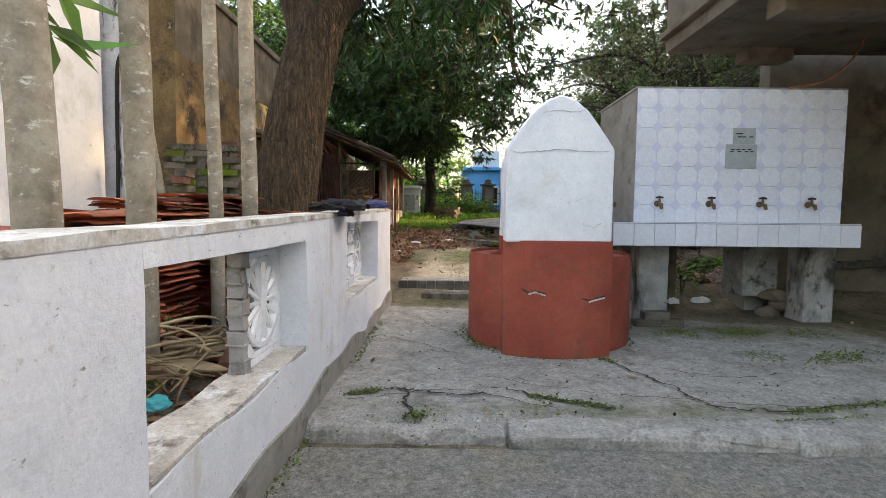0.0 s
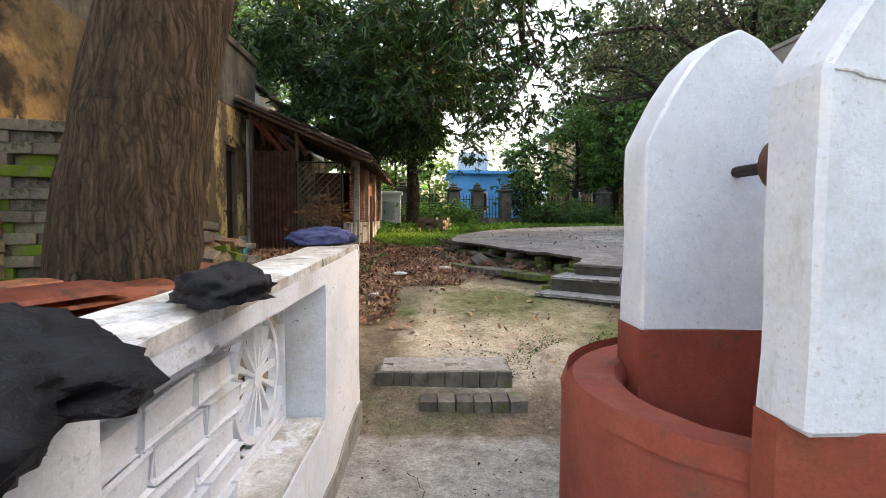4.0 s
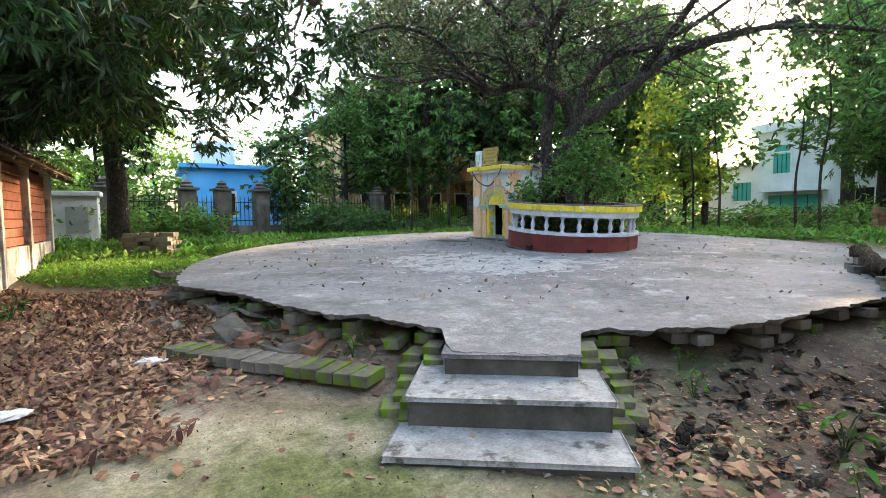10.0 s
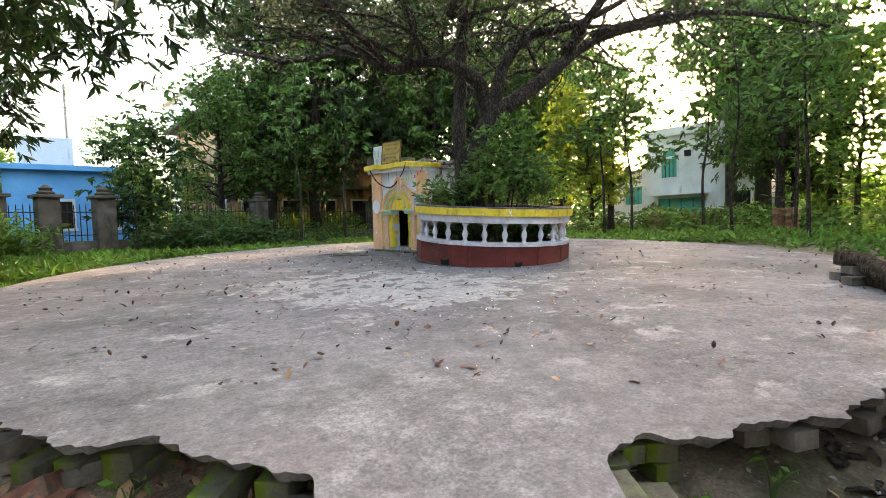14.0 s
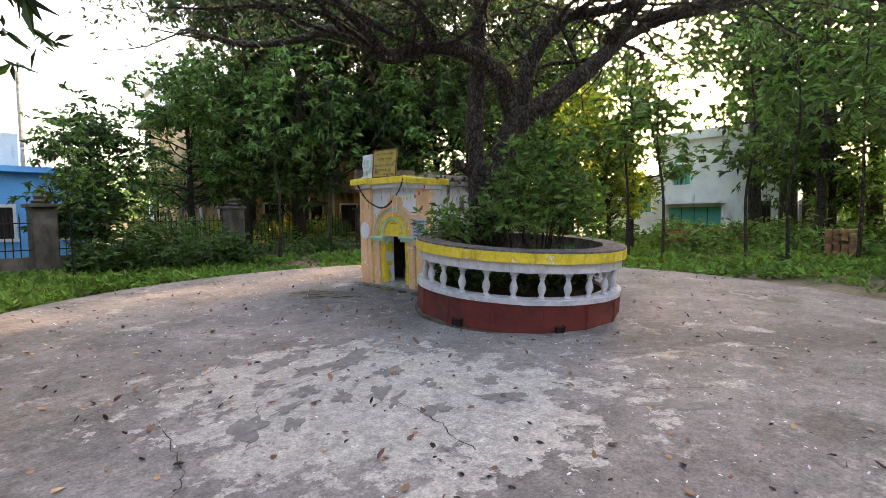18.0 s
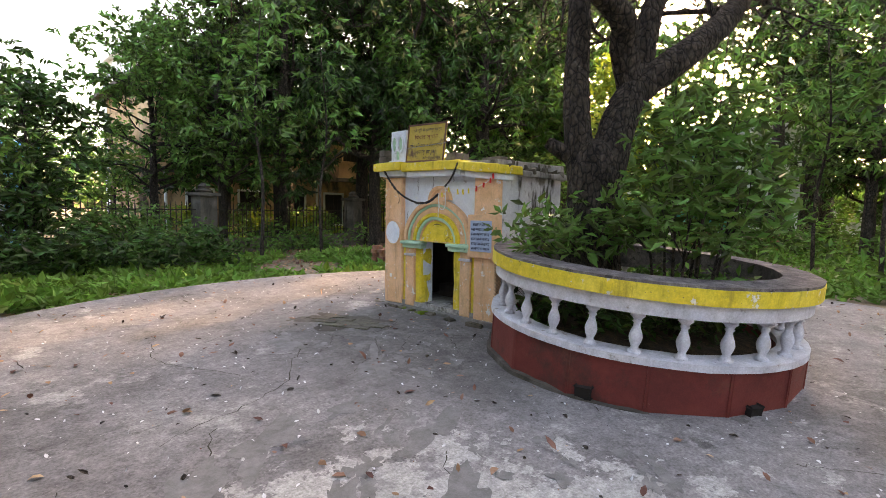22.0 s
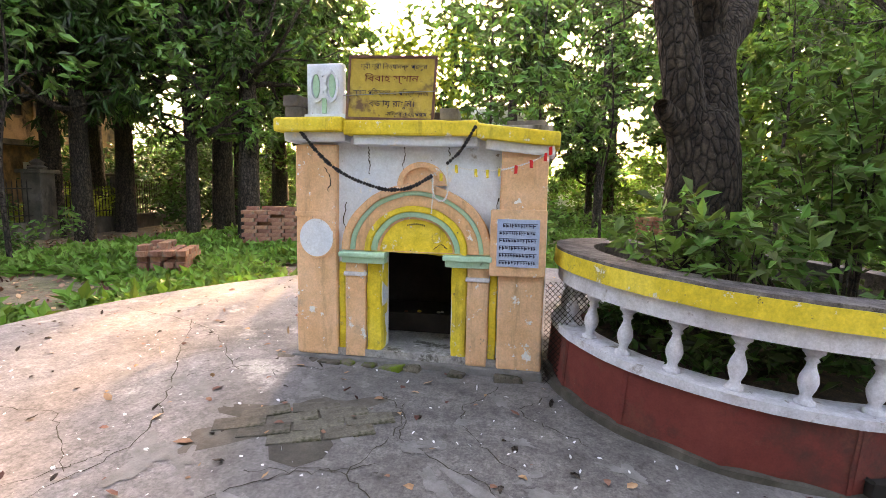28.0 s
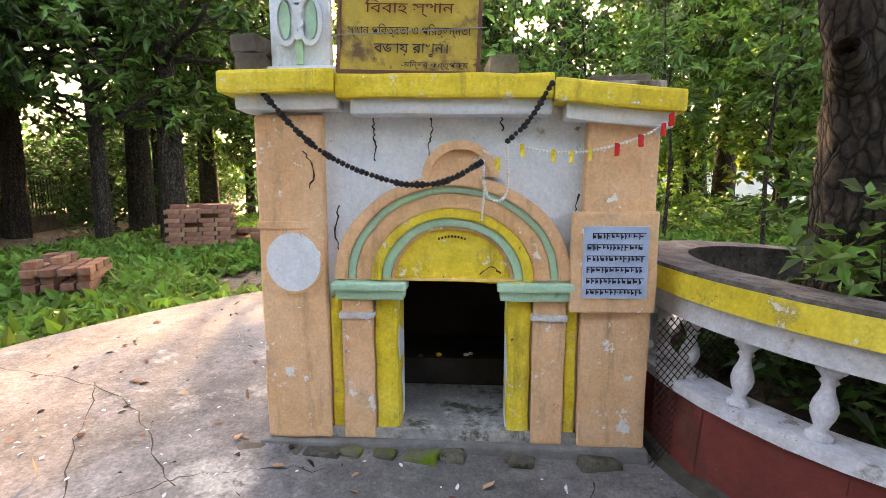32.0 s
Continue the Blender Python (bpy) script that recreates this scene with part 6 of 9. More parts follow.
def far_house(name, x0, y0, z0, x1, y1, z1, material, label, openings, roofmat="palewall", over=0.25):
    """A box house: four walls, roof slab, parapet, and openings (face, a, b, z0, z1, kind)."""
    h = thing(name, ((x0 + x1) / 2, (y0 + y1) / 2, z0), label, "house", kind="structure")
    iv = Matrix.Translation((-(x0 + x1) / 2, -(y0 + y1) / 2, -z0))
    pp = lambda nm, b, mt, lb="", par=h: part(nm, local(b, iv), mt, par, lb)
    for a in ((x0, y0, x1, y0 + 0.2), (x0, y1 - 0.2, x1, y1), (x0, y0 + 0.2, x0 + 0.2, y1 - 0.2), (x1 - 0.2, y0 + 0.2, x1, y1 - 0.2)):
        pp("wall", boxm(a[0], a[1], z0 - 0.3, a[2], a[3], z1), material)
    pp("roof", boxm(x0 - over, y0 - over, z1, x1 + over, y1 + over, z1 + 0.15), M[roofmat])
    for face, a, b_, za, zb, kind in openings:
        if face == "s":
            w = lambda d0, d1, u0, u1, v0, v1: boxm(u0, y0 - d1, v0, u1, y0 - d0, v1)
        else:
            w = lambda d0, d1, u0, u1, v0, v1: boxm(x0 - d1, u0, v0, x0 - d0, u1, v1)
        # near-black sheet on the wall face stands in for the unlit inside
        wd = pp("window" if kind != "door" else "door", w(0.0, 0.01, a, b_, za, zb), M["dark"] if kind != "teal" else M["teal"])
        for args in ((a - 0.07, a, za, zb), (b_, b_ + 0.07, za, zb), (a - 0.07, b_ + 0.07, zb, zb + 0.08), (a - 0.1, b_ + 0.1, za - 0.08, za)):
            part("window_frame", local(w(0.0, 0.06, *args), iv), M["palewall"] if kind != "dark" else material, wd)
        for k in range(1, 4):
            u = a + (b_ - a) * k / 4
            part("window_bar", local(w(0.012, 0.03, u - 0.015, u + 0.015, za, zb), iv), M["iron"], wd)
    return h, pp


bh, bp_ = far_house("blue_house", 1.2, 26.5, 1.0, 4.4, 31, 3.4, M["blue"], "sky blue flat-roofed house beyond the fence", [("s", 2.2, 2.75, 1.7, 2.5, "win"), ("s", 3.4, 3.9, 1.7, 2.5, "win")], "blue")
bp_("roof_room", boxm(1.6, 28, 3.55, 3.0, 30, 4.6), M["palewall"])
for k in range(8):
    bp_("roof_rail", tube([(3.0 + k * 0.18, 27.2, 3.55), (3.0 + k * 0.18, 27.2, 4.1)], 0.015, 5), M["palewall"])
bp_("roof_rail", tube([(3.0, 27.2, 4.1), (4.3, 27.2, 4.1)], 0.02, 5), M["palewall"])
pole = tagged(part("street_pole", tube([(3.3, 33, 0.8), (3.3, 33, 7.5)], 0.07, 8), M["cementw"]), "pale concrete pole behind the blue house", "pole")
wh, whp = far_house("white_house", 27.5, 15.5, 1.0, 33, 21.2, 5.6, M["palewall"], "white two-storey house with an arched window", [("w", 19.6, 20.4, 3.5, 4.5, "teal"), ("w", 18.2, 20.6, 1.2, 2.4, "teal"), ("w", 16.2, 16.9, 1.0, 2.6, "door")])
arch = [(0.4 * math.cos(math.pi * k / 12), 0.4 * math.sin(math.pi * k / 12)) for k in range(13)]
am = Matrix.Translation((27.5, 20.0, 4.5)) @ Matrix.Rotation(-math.pi / 2, 4, "Z")
whp("arch_glass", prism(arch, 0.012, am @ Matrix.Translation((0, -0.012, 0))), M["teal"], "teal arched window head")
whp("arch_frame", frame_prism([(1.22 * x, 1.22 * z) for x, z in arch] + [(-0.45, -0.04), (0.45, -0.04)], arch + [(-0.39, -0.02), (0.39, -0.02)], 0.06, am @ Matrix.Translation((0, -0.06, 0))), M["palewall"])
whp("awning", boxm(26.7, 18.0, 2.55, 27.5, 20.8, 2.62), M["palewall"], "concrete sunshade")
whp("parapet", boxm(27.3, 15.3, 5.75, 27.5, 21.4, 6.05), M["palewall"])
whp("wall_vent", boxm(27.4, 18.9, 4.5, 27.5, 19.2, 4.8), M["dark"])
far_house("white_wing", 28.5, 21.3, 1.0, 33, 24.5, 4.0, M["palewall"], "lower pale wing of the white house", [("w", 22, 23, 2.2, 3.2, "teal")])
oh, ohp = far_house("orange_house", 8.0, 30.0, 0.9, 19.5, 36, 6.4, M["orange"], "faded orange two-storey house with a ledge between the floors", [("s", x_, x_ + 0.85, 1.5, 2.75, "win") for x_ in (9.0, 10.8, 12.6, 14.4, 16.1, 17.7)] + [("s", x_, x_ + 0.8, 4.2, 5.4, "dark") for x_ in (9.4, 11.6, 13.6, 15.3, 16.5, 17.9)], "dampgrey", 0.5)
ohp("floor_ledge", boxm(7.9, 29.55, 3.3, 19.6, 29.99, 3.45, 0.01), M["dampgrey"], "dark stained ledge between the floors")
ohp("sunshade", boxm(14.9, 29.4, 5.5, 18.9, 29.99, 5.62, 0.01), M["dampgrey"], "concrete sunshade over the upper windows")
for x_ in (8.3, 14.0, 19.2):
    ohp("rain_pipe", tube([(x_, 29.93, 0.8), (x_, 29.93, 3.3)], 0.05, 8), M["palewall"], "pale rain pipe")
far_house("tall_pale_house", 9.5, 38, 1.0, 15, 44, 9.5, M["palewall"], "tall pale house among the trees", [("s", 10.5, 11.5, 5.5, 7, "win"), ("s", 12.5, 13.5, 5.5, 7, "win"), ("s", 10.5, 11.5, 2, 3.5, "win")])
bwall = thing("boundary_wall", (29, 8, 1), "long pale green boundary wall", "wall", kind="structure")
for k in range(12):
    part("wall_panel", boxm(-0.1, -13 + k * 2.2, -0.4, 0.1, -13 + k * 2.2 + 2.18, 1.6), M["palewall"], bwall)
gp = thing("gate_post", (-1.5, 21.5, 0.95), "small white tiled gate post by the fence", "post")
part("shaft", boxm(-0.45, -0.3, -0.2, 0.45, 0.3, 1.2, 0.02), M["palewall"], gp)
part("cap", boxm(-0.52, -0.37, 1.2, 0.52, 0.37, 1.32, 0.02), M["palewall"], gp)
part("panel", boxm(-0.2, -0.32, 0.3, 0.25, -0.301, 0.95), M["slate"], gp)

# ---- trees ----
def tree(name, base, runs, material, crown, label, wob=0.05, sides=12, twigs=None):
    t = thing(name, base, label, "tree")
    off = np.array(base, float)
    tr = limbs("trunk", [(np.asarray(p) - off, r) for p, r in runs], material, t, sides, wob * 0.4)
    if twigs:
        limbs("crown_wood", [(np.asarray(p) - off, r) for p, r in twigs], material, t, 5)
    for nm, pos, size, mt, kw in crown:
        leaves(nm, np.asarray(pos) - off, size, mt, t, **kw)
    return t


def curve(pts, r0, r1, n=7):
    s = smoothed(pts, n)
    return s, list(np.linspace(r0, r1, len(s)))


# the tree in the planter
runs = [
    (smoothed([(6.70, 13.6, 0.9), (6.70, 13.6, 1.3), (6.69, 13.6, 1.8), (6.68, 13.61, 2.25), (6.70, 13.62, 2.55), (6.76, 13.6, 2.72)], 5), list(np.interp(np.linspace(0, 1, 26), [0, 0.2, 0.45, 0.75, 0.9, 1.0], [0.33, 0.27, 0.215, 0.2, 0.16, 0.05]))),
    curve([(6.65, 13.66, 2.15), (6.655, 13.71, 2.5), (6.665, 13.77, 2.9), (6.74, 13.83, 3.3), (6.84, 13.88, 3.7), (6.92, 13.93, 4.3), (6.98, 13.95, 4.8), (6.82, 13.97, 5.25), (6.45, 14.05, 5.75), (6.25, 14.3, 6.4), (6.1, 14.5, 7.6)], 0.128, 0.055),
    curve([(6.71, 13.58, 2.15), (6.8, 13.55, 2.55), (6.97, 13.53, 2.95), (7.14, 13.47, 3.18), (7.4, 13.28, 3.42), (7.75, 13.14, 3.68), (8.2, 13.1, 3.98), (8.6, 13.12, 4.25), (9.2, 13.12, 4.62), (10.1, 13.0, 5.02), (11.25, 12.8, 5.38), (12.4, 12.2, 5.7)], 0.165, 0.06),
    curve([(7.12, 13.53, 3.22), (7.0, 13.55, 3.5), (6.85, 13.5, 3.7), (6.45, 13.62, 3.9), (6.07, 13.82, 3.96), (5.6, 14.02, 3.8), (5.5, 14.5, 4.1), (5.6, 15.3, 4.45), (5.7, 16.3, 4.62), (5.3, 17.2, 4.7), (4.7, 18.0, 5.0)], 0.12, 0.04),
    curve([(7.22, 13.5, 3.35), (7.34, 13.46, 3.9), (7.62, 13.38, 4.35), (7.95, 13.3, 4.6), (8.4, 12.9, 4.7), (8.9, 12.3, 5.0), (9.3, 11.5, 5.5)], 0.11, 0.035),
    curve([(9.4, 13.12, 4.85), (9.9, 12.5, 5.0), (10.3, 11.7, 5.0), (10.8, 10.8, 4.8), (11.4, 10.0, 4.5)], 0.08, 0.025),
    curve([(8.6, 13.15, 4.35), (8.5, 12.2, 5.1), (8.1, 11.2, 5.7), (7.4, 10.2, 6.0)], 0.09, 0.03),
    curve([(6.6, 14.0, 5.2), (6.2, 13.7, 5.0), (5.7, 13.5, 4.8), (5.2, 13.5, 5.1), (4.4, 13.2, 5.2), (3.4, 13.0, 5.0), (2.6, 12.6, 4.7)], 0.085, 0.025),
    curve([(6.7, 13.9, 4.8), (6.4, 13.0, 5.2), (5.8, 12.0, 5.5), (5.2, 10.8, 5.5), (4.6, 9.8, 5.2)], 0.08, 0.025),
    curve([(5.6, 14.02, 3.8), (5.0, 13.9, 4.1), (4.4, 14.1, 4.6), (3.7, 14.2, 4.7), (3.0, 14.4, 4.5)], 0.05, 0.018),
    curve([(6.68, 13.72, 2.5), (6.6, 13.8, 2.6), (6.5, 13.88, 2.67), (6.46, 13.92, 2.7)], 0.085, 0.045),
]
out, tips = [], []
for pts, rad in runs[1:-1]:
    for k in range(len(pts) // 3, len(pts), 2):
        grow(pts[k], rng.normal(size=3) * [1, 1, 0.45] + [0, 0, 0.35], rng.uniform(1.2, 2.6), min(0.035, rad[k] * 0.4), 2, out, tips, 0.5, 0.02)
tips = np.array(tips)
out = [(p, r) for p, r in out if min(q[2] for q in p) > 3.75]
crownpos = clumps(15000, tips[tips[:, 2] > 4.3], 0.3, 0.8)
tree("planter_tree", (6.85, 13.6, 0.98), runs, M["bark"], [("crown", crownpos, 0.085, M["leafgrey"], dict(slim=0.4))], "old dark-barked tree with spreading boughs in the planter", twigs=out)

# the big tree by the low wall
runs = [
    curve([(-1.72, 5.35, 0.1), (-1.7, 5.4, 0.9), (-1.62, 5.5, 1.8), (-1.5, 5.62, 2.6), (-1.38, 5.75, 3.2)], 0.36, 0.27),
    curve([(-1.42, 5.7, 3.0), (-1.0, 6.3, 3.9), (-0.3, 7.5, 4.8), (0.3, 9.5, 5.7), (0.5, 11.8, 6.1), (0.4, 13.8, 5.9), (0.11, 15.2, 5.3)], 0.2, 0.11),
    curve([(0.11, 15.2, 5.3), (0.0, 14.9, 4.85), (-0.24, 14.4, 4.3), (-0.75, 13.9, 3.9)], 0.1, 0.035),
    curve([(-1.5, 5.7, 2.9), (-1.8, 5.9, 4.0), (-2.0, 6.4, 5.4), (-2.1, 7.2, 7.0)], 0.19, 0.06),
    curve([(-0.3, 7.5, 4.7), (0.7, 9.0, 5.2), (1.3, 11.0, 5.4), (1.6, 12.5, 5.0), (1.72, 12.85, 4.7), (2.0, 12.8, 4.23)], 0.1, 0.045),
]
out, tips = [], []
for pts, rad in runs[1:]:
    for k in range(len(pts) // 4, len(pts), 2):
        grow(pts[k], rng.normal(size=3) * [1, 1, 0.6] + [0, 0.3, 0.1], rng.uniform(1.2, 2.4), rad[k] * 0.45, 1, out, tips, 0.4, 0.0)
tips = np.array(tips)
pos = clumps(30000, tips, 0.5, 0.7)
pos = pos[(pos[:, 2] > 3.2)]
tree("mango_tree", (-1.7, 5.4, 0.25), runs, M["bark2"], [("crown", pos, 0.17, M["mangodeep"], dict(slim=0.26, droop=0.7, spray=9))], "large mango tree with furrowed trunk behind the low wall", twigs=out, sides=18)

# mango tree beside the shed
runs = [
    curve([(-0.6, 20.0, 0.9), (-0.55, 19.9, 2.2), (-0.6, 19.7, 3.6), (-0.3, 19.2, 5.0)], 0.24, 0.14),
    curve([(-0.6, 19.7, 3.4), (0.2, 18.0, 4.6), (0.5, 16.2, 5.2), (0.4, 14.6, 5.2)], 0.12, 0.03),
    curve([(-0.5, 19.6, 3.7), (-1.6, 18.4, 4.8), (-2.0, 16.5, 5.4), (-1.8, 14.5, 5.4)], 0.12, 0.03),
    curve([(-0.3, 19.2, 5.0), (-0.2, 19.0, 7.0), (0.0, 19.0, 9.0)], 0.13, 0.03),
    curve([(0.2, 18.0, 4.6), (1.4, 17.2, 5.2), (2.2, 16.5, 5.4)], 0.07, 0.02),
]
out, tips = [], []
for pts, rad in runs[1:]:
    for k in range(2, len(pts), 2):
        grow(pts[k], rng.normal(size=3) * [1, 1, 0.6], rng.uniform(1.0, 2.2), max(0.02, rad[k] * 0.45), 1, out, tips, 0.4, 0.0)
tips = np.array(tips)
pos = clumps(36000, tips, 0.55, 0.75)
low = np.column_stack([rng.uniform(-3.0, -0.3, 70), rng.uniform(12.8, 18.5, 70), rng.uniform(3.1, 5.2, 70)])
low[:, 0] += 0.12 * (low[:, 1] - 13)
for c in low[::3]:
    out.append((smoothed([c + [0.2, 0.6, 0.9], c + [0.05, 0.2, 0.45], c], 3), [0.012, 0.01, 0.009, 0.008, 0.007, 0.005, 0.004]))
high = np.column_stack([rng.uniform(-4.6, -1.0, 60), rng.uniform(12.5, 18.0, 60), rng.uniform(4.4, 6.8, 60)])
for c in high[::3]:
    out.append((smoothed([c + [0.3, 0.7, 0.5], c + [0.1, 0.3, 0.3], c], 3), [0.016, 0.014, 0.012, 0.01, 0.008, 0.006, 0.005]))
pos = np.concatenate([pos, clumps(22000, low, 0.5, 0.8), clumps(20000, high, 0.55, 0.8)])
pos = pos[(pos[:, 2] > 2.7) & ~((pos[:, 0] > 1.6) & (pos[:, 2] < 4.6))]
tree("mango_tree", (-0.6, 20.0, 0.93), runs, M["bark"], [("crown", pos, 0.17, M["mangodeep"], dict(slim=0.26, droop=0.7, spray=9))], "dark leafy mango tree beside the shed", twigs=out)


def stand_tree(name, h, r, n, leaf, mt, label, low=0.35, width=2.2, slim=0.4, droop=0.4):
    """A plain tree at the origin, to be copied."""
    runs = [curve([(0, 0, -0.3), (0.05, 0.02, h * 0.3), (-0.08, 0.1, h * 0.6), (0.05, 0.05, h)], r, r * 0.25)]
    out, tips = [], []
    pts, rad = runs[0]
    for k in range(int(len(pts) * low), len(pts)):
        for s in range(2):
            a = rng.uniform(0, 2 * math.pi)
            fall = 1 - 0.5 * abs(k / len(pts) - 0.6)
            grow(pts[k], (math.cos(a), math.sin(a), 0.45), width * fall * rng.uniform(0.6, 1.1), rad[k] * 0.45, 1, out, tips, 0.4, 0.15)
    pos = clumps(n, tips, 0.5, 0.8)
    return tree(name, (0, 0, 0), runs, M["bark"], [("crown", pos, leaf, mt, dict(slim=slim, droop=droop, spray=9))], label, twigs=out, sides=9)


kinds = [
    stand_tree("tree", 9.0, 0.27, 13000, 0.2, M["leafdark"], "tall dark leafy tree in the grove", 0.42, 2.6, 0.34, 0.6),
    stand_tree("tree", 7.5, 0.18, 11000, 0.18, M["leafmid"], "green leafy tree in the grove", 0.35, 2.2, 0.42),
    stand_tree("tree", 6.0, 0.1, 8000, 0.17, M["leaflight"], "light green tree, sunlight put into its leaf colour", 0.3, 1.8, 0.45),
    stand_tree("tree", 5.0, 0.1, 7000, 0.17, M["leafyellow"], "yellow-green tree, backlight put into its leaf colour", 0.25, 1.6, 0.45),
    stand_tree("sapling", 4.8, 0.04, 900, 0.16, M["leafmid"], "slender young tree with sparse leaves", 0.5, 0.8, 0.4),
    stand_tree("tree", 4.2, 0.09, 7000, 0.2, M["leafdark"], "small dark broad-leaved tree by the fence", 0.18, 1.5, 0.38),
    stand_tree("tree", 8.5, 0.2, 24000, 0.2, M["leafdark"], "dense dark tree with foliage hanging low by the fence", 0.26, 2.5, 0.3, 0.8),
    stand_tree("tree", 8.6, 0.22, 24000, 0.2, M["mangodeep"], "deep green mango tree with a dense shading crown", 0.34, 2.9, 0.28, 0.8),
    stand_tree("tree", 14.5, 0.24, 16000, 0.22, M["leafdark"], "tall straight tree with a high dark crown, added to block the sun", 0.68, 3.0, 0.34, 0.6),
]
places = [
    # kind 8 and the trees at x 18.5 and 21.5 are added sun blockers
    (7, 10.2, 25.6, 1.1), (7, 12.9, 24.6, 1.05), (6, 21.5, 13.0, 0.7), (2, 18.5, 10.8, 0.82), (7, 28.5, 15.0, 1.5),
    (8, 23.0, 12.2, 1.0), (8, 24.0, 15.8, 1.05), (8, 23.0, 9.2, 1.0), (5, 4.1, 24.2, 0.78), (6, 9.2, 27.4, 1.0), (1, 8.2, 25.0, 0.75), (1, 6.9, 26.0, 0.72), (0, 11.4, 27.6, 1.0), (0, 15.0, 25.5, 1.0), (0, 14.6, 21.6, 1.05), (1, 13.9, 22.6, 0.95),
    (1, 18.8, 24.6, 1.1), (3, 15.9, 17.3, 0.85), (1, 20.5, 22.3, 0.7), (1, 16.6, 17.0, 0.72),
    (0, 20.5, 24.0, 1.2), (1, 23.0, 23.8, 1.1), (1, 19.6, 12.9, 0.9), (0, 25.2, 15.0, 1.3), (0, 27.5, 8.4, 1.4), (0, 25.0, 6.6, 1.35), (2, 22.4, 8.6, 0.9), (3, 20.0, 6.5, 1.0), (0, 23.0, 6.6, 1.5), (1, 16.5, 5.5, 1.5), (2, 14.6, 7.6, 0.8),
    (0, 16.9, 23.9, 1.25), (0, 16.5, 27.9, 1.2), (1, 21.5, 22.4, 1.2), (2, 17.0, 8.0, 1.0), (1, 19.4, 6.6, 1.1), (2, 21.6, 8.4, 1.2), (2, 18.6, 4.6, 1.1), (0, 13.2, 25.8, 0.95),
    (1, -3.4, 24.8, 1.0), (2, -1.5, 27.5, 1.0), (2, -5.5, 26.5, 1.1), (1, -6.5, 22.5, 1.0), (2, 0.2, 34.0, 0.9), (1, 5.6, 37.5, 0.65), (2, 7.2, 31.5, 0.6), (0, -9.0, 26.0, 1.2),
    (0, 26.0, 27.5, 1.2), (1, 12.5, 3.2, 1.1), (0, 11.0, 0.0, 1.1), (1, -16, -14, 1.1), (0, 6, -19, 1.2),
    (4, 8.0, 22.4, 1.15), (4, 9.7, 22.6, 1.1), (4, 13.45, 14.56, 1.0), (4, 13.6, 12.2, 1.0), (4, 12.9, 10.6, 1.05), (4, 15.14, 11.4, 1.1), (4, 11.8, 8.8, 0.72), (4, 3.4, 20.8, 0.6), (4, 13.9, 15.6, 1.0), (4, 14.82, 13.28, 1.0),
]
random.seed(11)
first = set()
for k, x, y, s in places:
    z = float(ground_z(x, y))
    m = pose(x, y, z, 0, 0, random.uniform(0, 360))
    if k not in first:
        first.add(k)
        kinds[k].matrix_basis = m @ Matrix.Diagonal((s, s, s, 1))
        o = kinds[k]
    else:
        o = copy_thing(kinds[k], m)
        o.matrix_basis = m @ Matrix.Diagonal((s, s, s, 1))

# far woods close the horizon
woods = []
for k in range(150):
    a = 2 * math.pi * k / 150 + rng.normal() * 0.02
    r = rng.uniform(46, 60)
    if 0.9 < a < 1.75 and k % 3:
        continue
    woods.append((8 + r * math.cos(a), 12 + r * math.sin(a), rng.uniform(2, 5)))
woods = np.array(woods)
fw = leaves("far_woods", clumps(60000, woods, 3.6, 0.9, 0.4), 0.8, M["leafmid"], slim=0.6)
tagged(fw, "far belt of green trees", "trees", kind="stuff")

# shrubs in the planter
random.seed(2)
shr = thing("shrub", (6.55, 12.9, 1.3), "leafy green shrubs growing in the planter", "shrub")
cc = [(-0.3, -0.2, 0.8), (0.05, -0.4, 0.95), (0.35, -0.15, 1.15), (-0.2, 0.15, 0.85), (0.5, -0.3, 0.85), (-0.15, -0.05, 1.25), (0.2, -0.2, 1.45), (-0.4, 0.6, 0.62), (-0.3, 0.9, 0.6), (0.75, 0.05, 1.0), (0.8, 0.4, 0.9)]
for c in cc:
    limbs("stem", [curve([(c[0] * 0.5, c[1] * 0.5, -0.02), (c[0] * 0.7, c[1] * 0.7, c[2] * 0.6), c], 0.016, 0.005)], M["bark"], shr, 5)
    for q in range(4):
        e = (c[0] + random.uniform(-0.25, 0.25), c[1] + random.uniform(-0.25, 0.25), c[2] + random.uniform(0.0, 0.3))
        limbs("twig", [curve([(c[0] * 0.75, c[1] * 0.75, c[2] * 0.65), ((c[0] + e[0]) / 2, (c[1] + e[1]) / 2, c[2] * 0.9), e], 0.006, 0.002, 4)], M["bark"], shr, 4)
inside = lambda p, r: p[np.hypot(p[:, 0] + 6.55 - PLC[0], p[:, 1] + 12.9 - PLC[1]) < r]
pf = clumps(6500, cc, 0.36, 0.9)
leaves("foliage", pf[(pf[:, 2] > 0.52) & (np.hypot(pf[:, 0] + 6.55 - PLC[0], pf[:, 1] + 12.9 - PLC[1]) < 1.12)], 0.078, M["leafmid"], shr, slim=0.42, droop=-0.05, spray=6)
leaves("low_foliage", inside(clumps(1500, [(c[0] * 1.1, c[1] * 1.1, 0.22) for c in cc], 0.3, 0.6), 0.86), 0.08, M["leafmid"], shr, slim=0.5, droop=0.0)

ra, rr_ = rng.uniform(0, 6.28, 90), rng.uniform(0.35, 0.9, 90)
edge_c = np.column_stack([PLC[0] - 6.55 + rr_ * np.cos(ra), PLC[1] - 12.9 + rr_ * np.sin(ra), rng.uniform(0.02, 0.3, 90)])
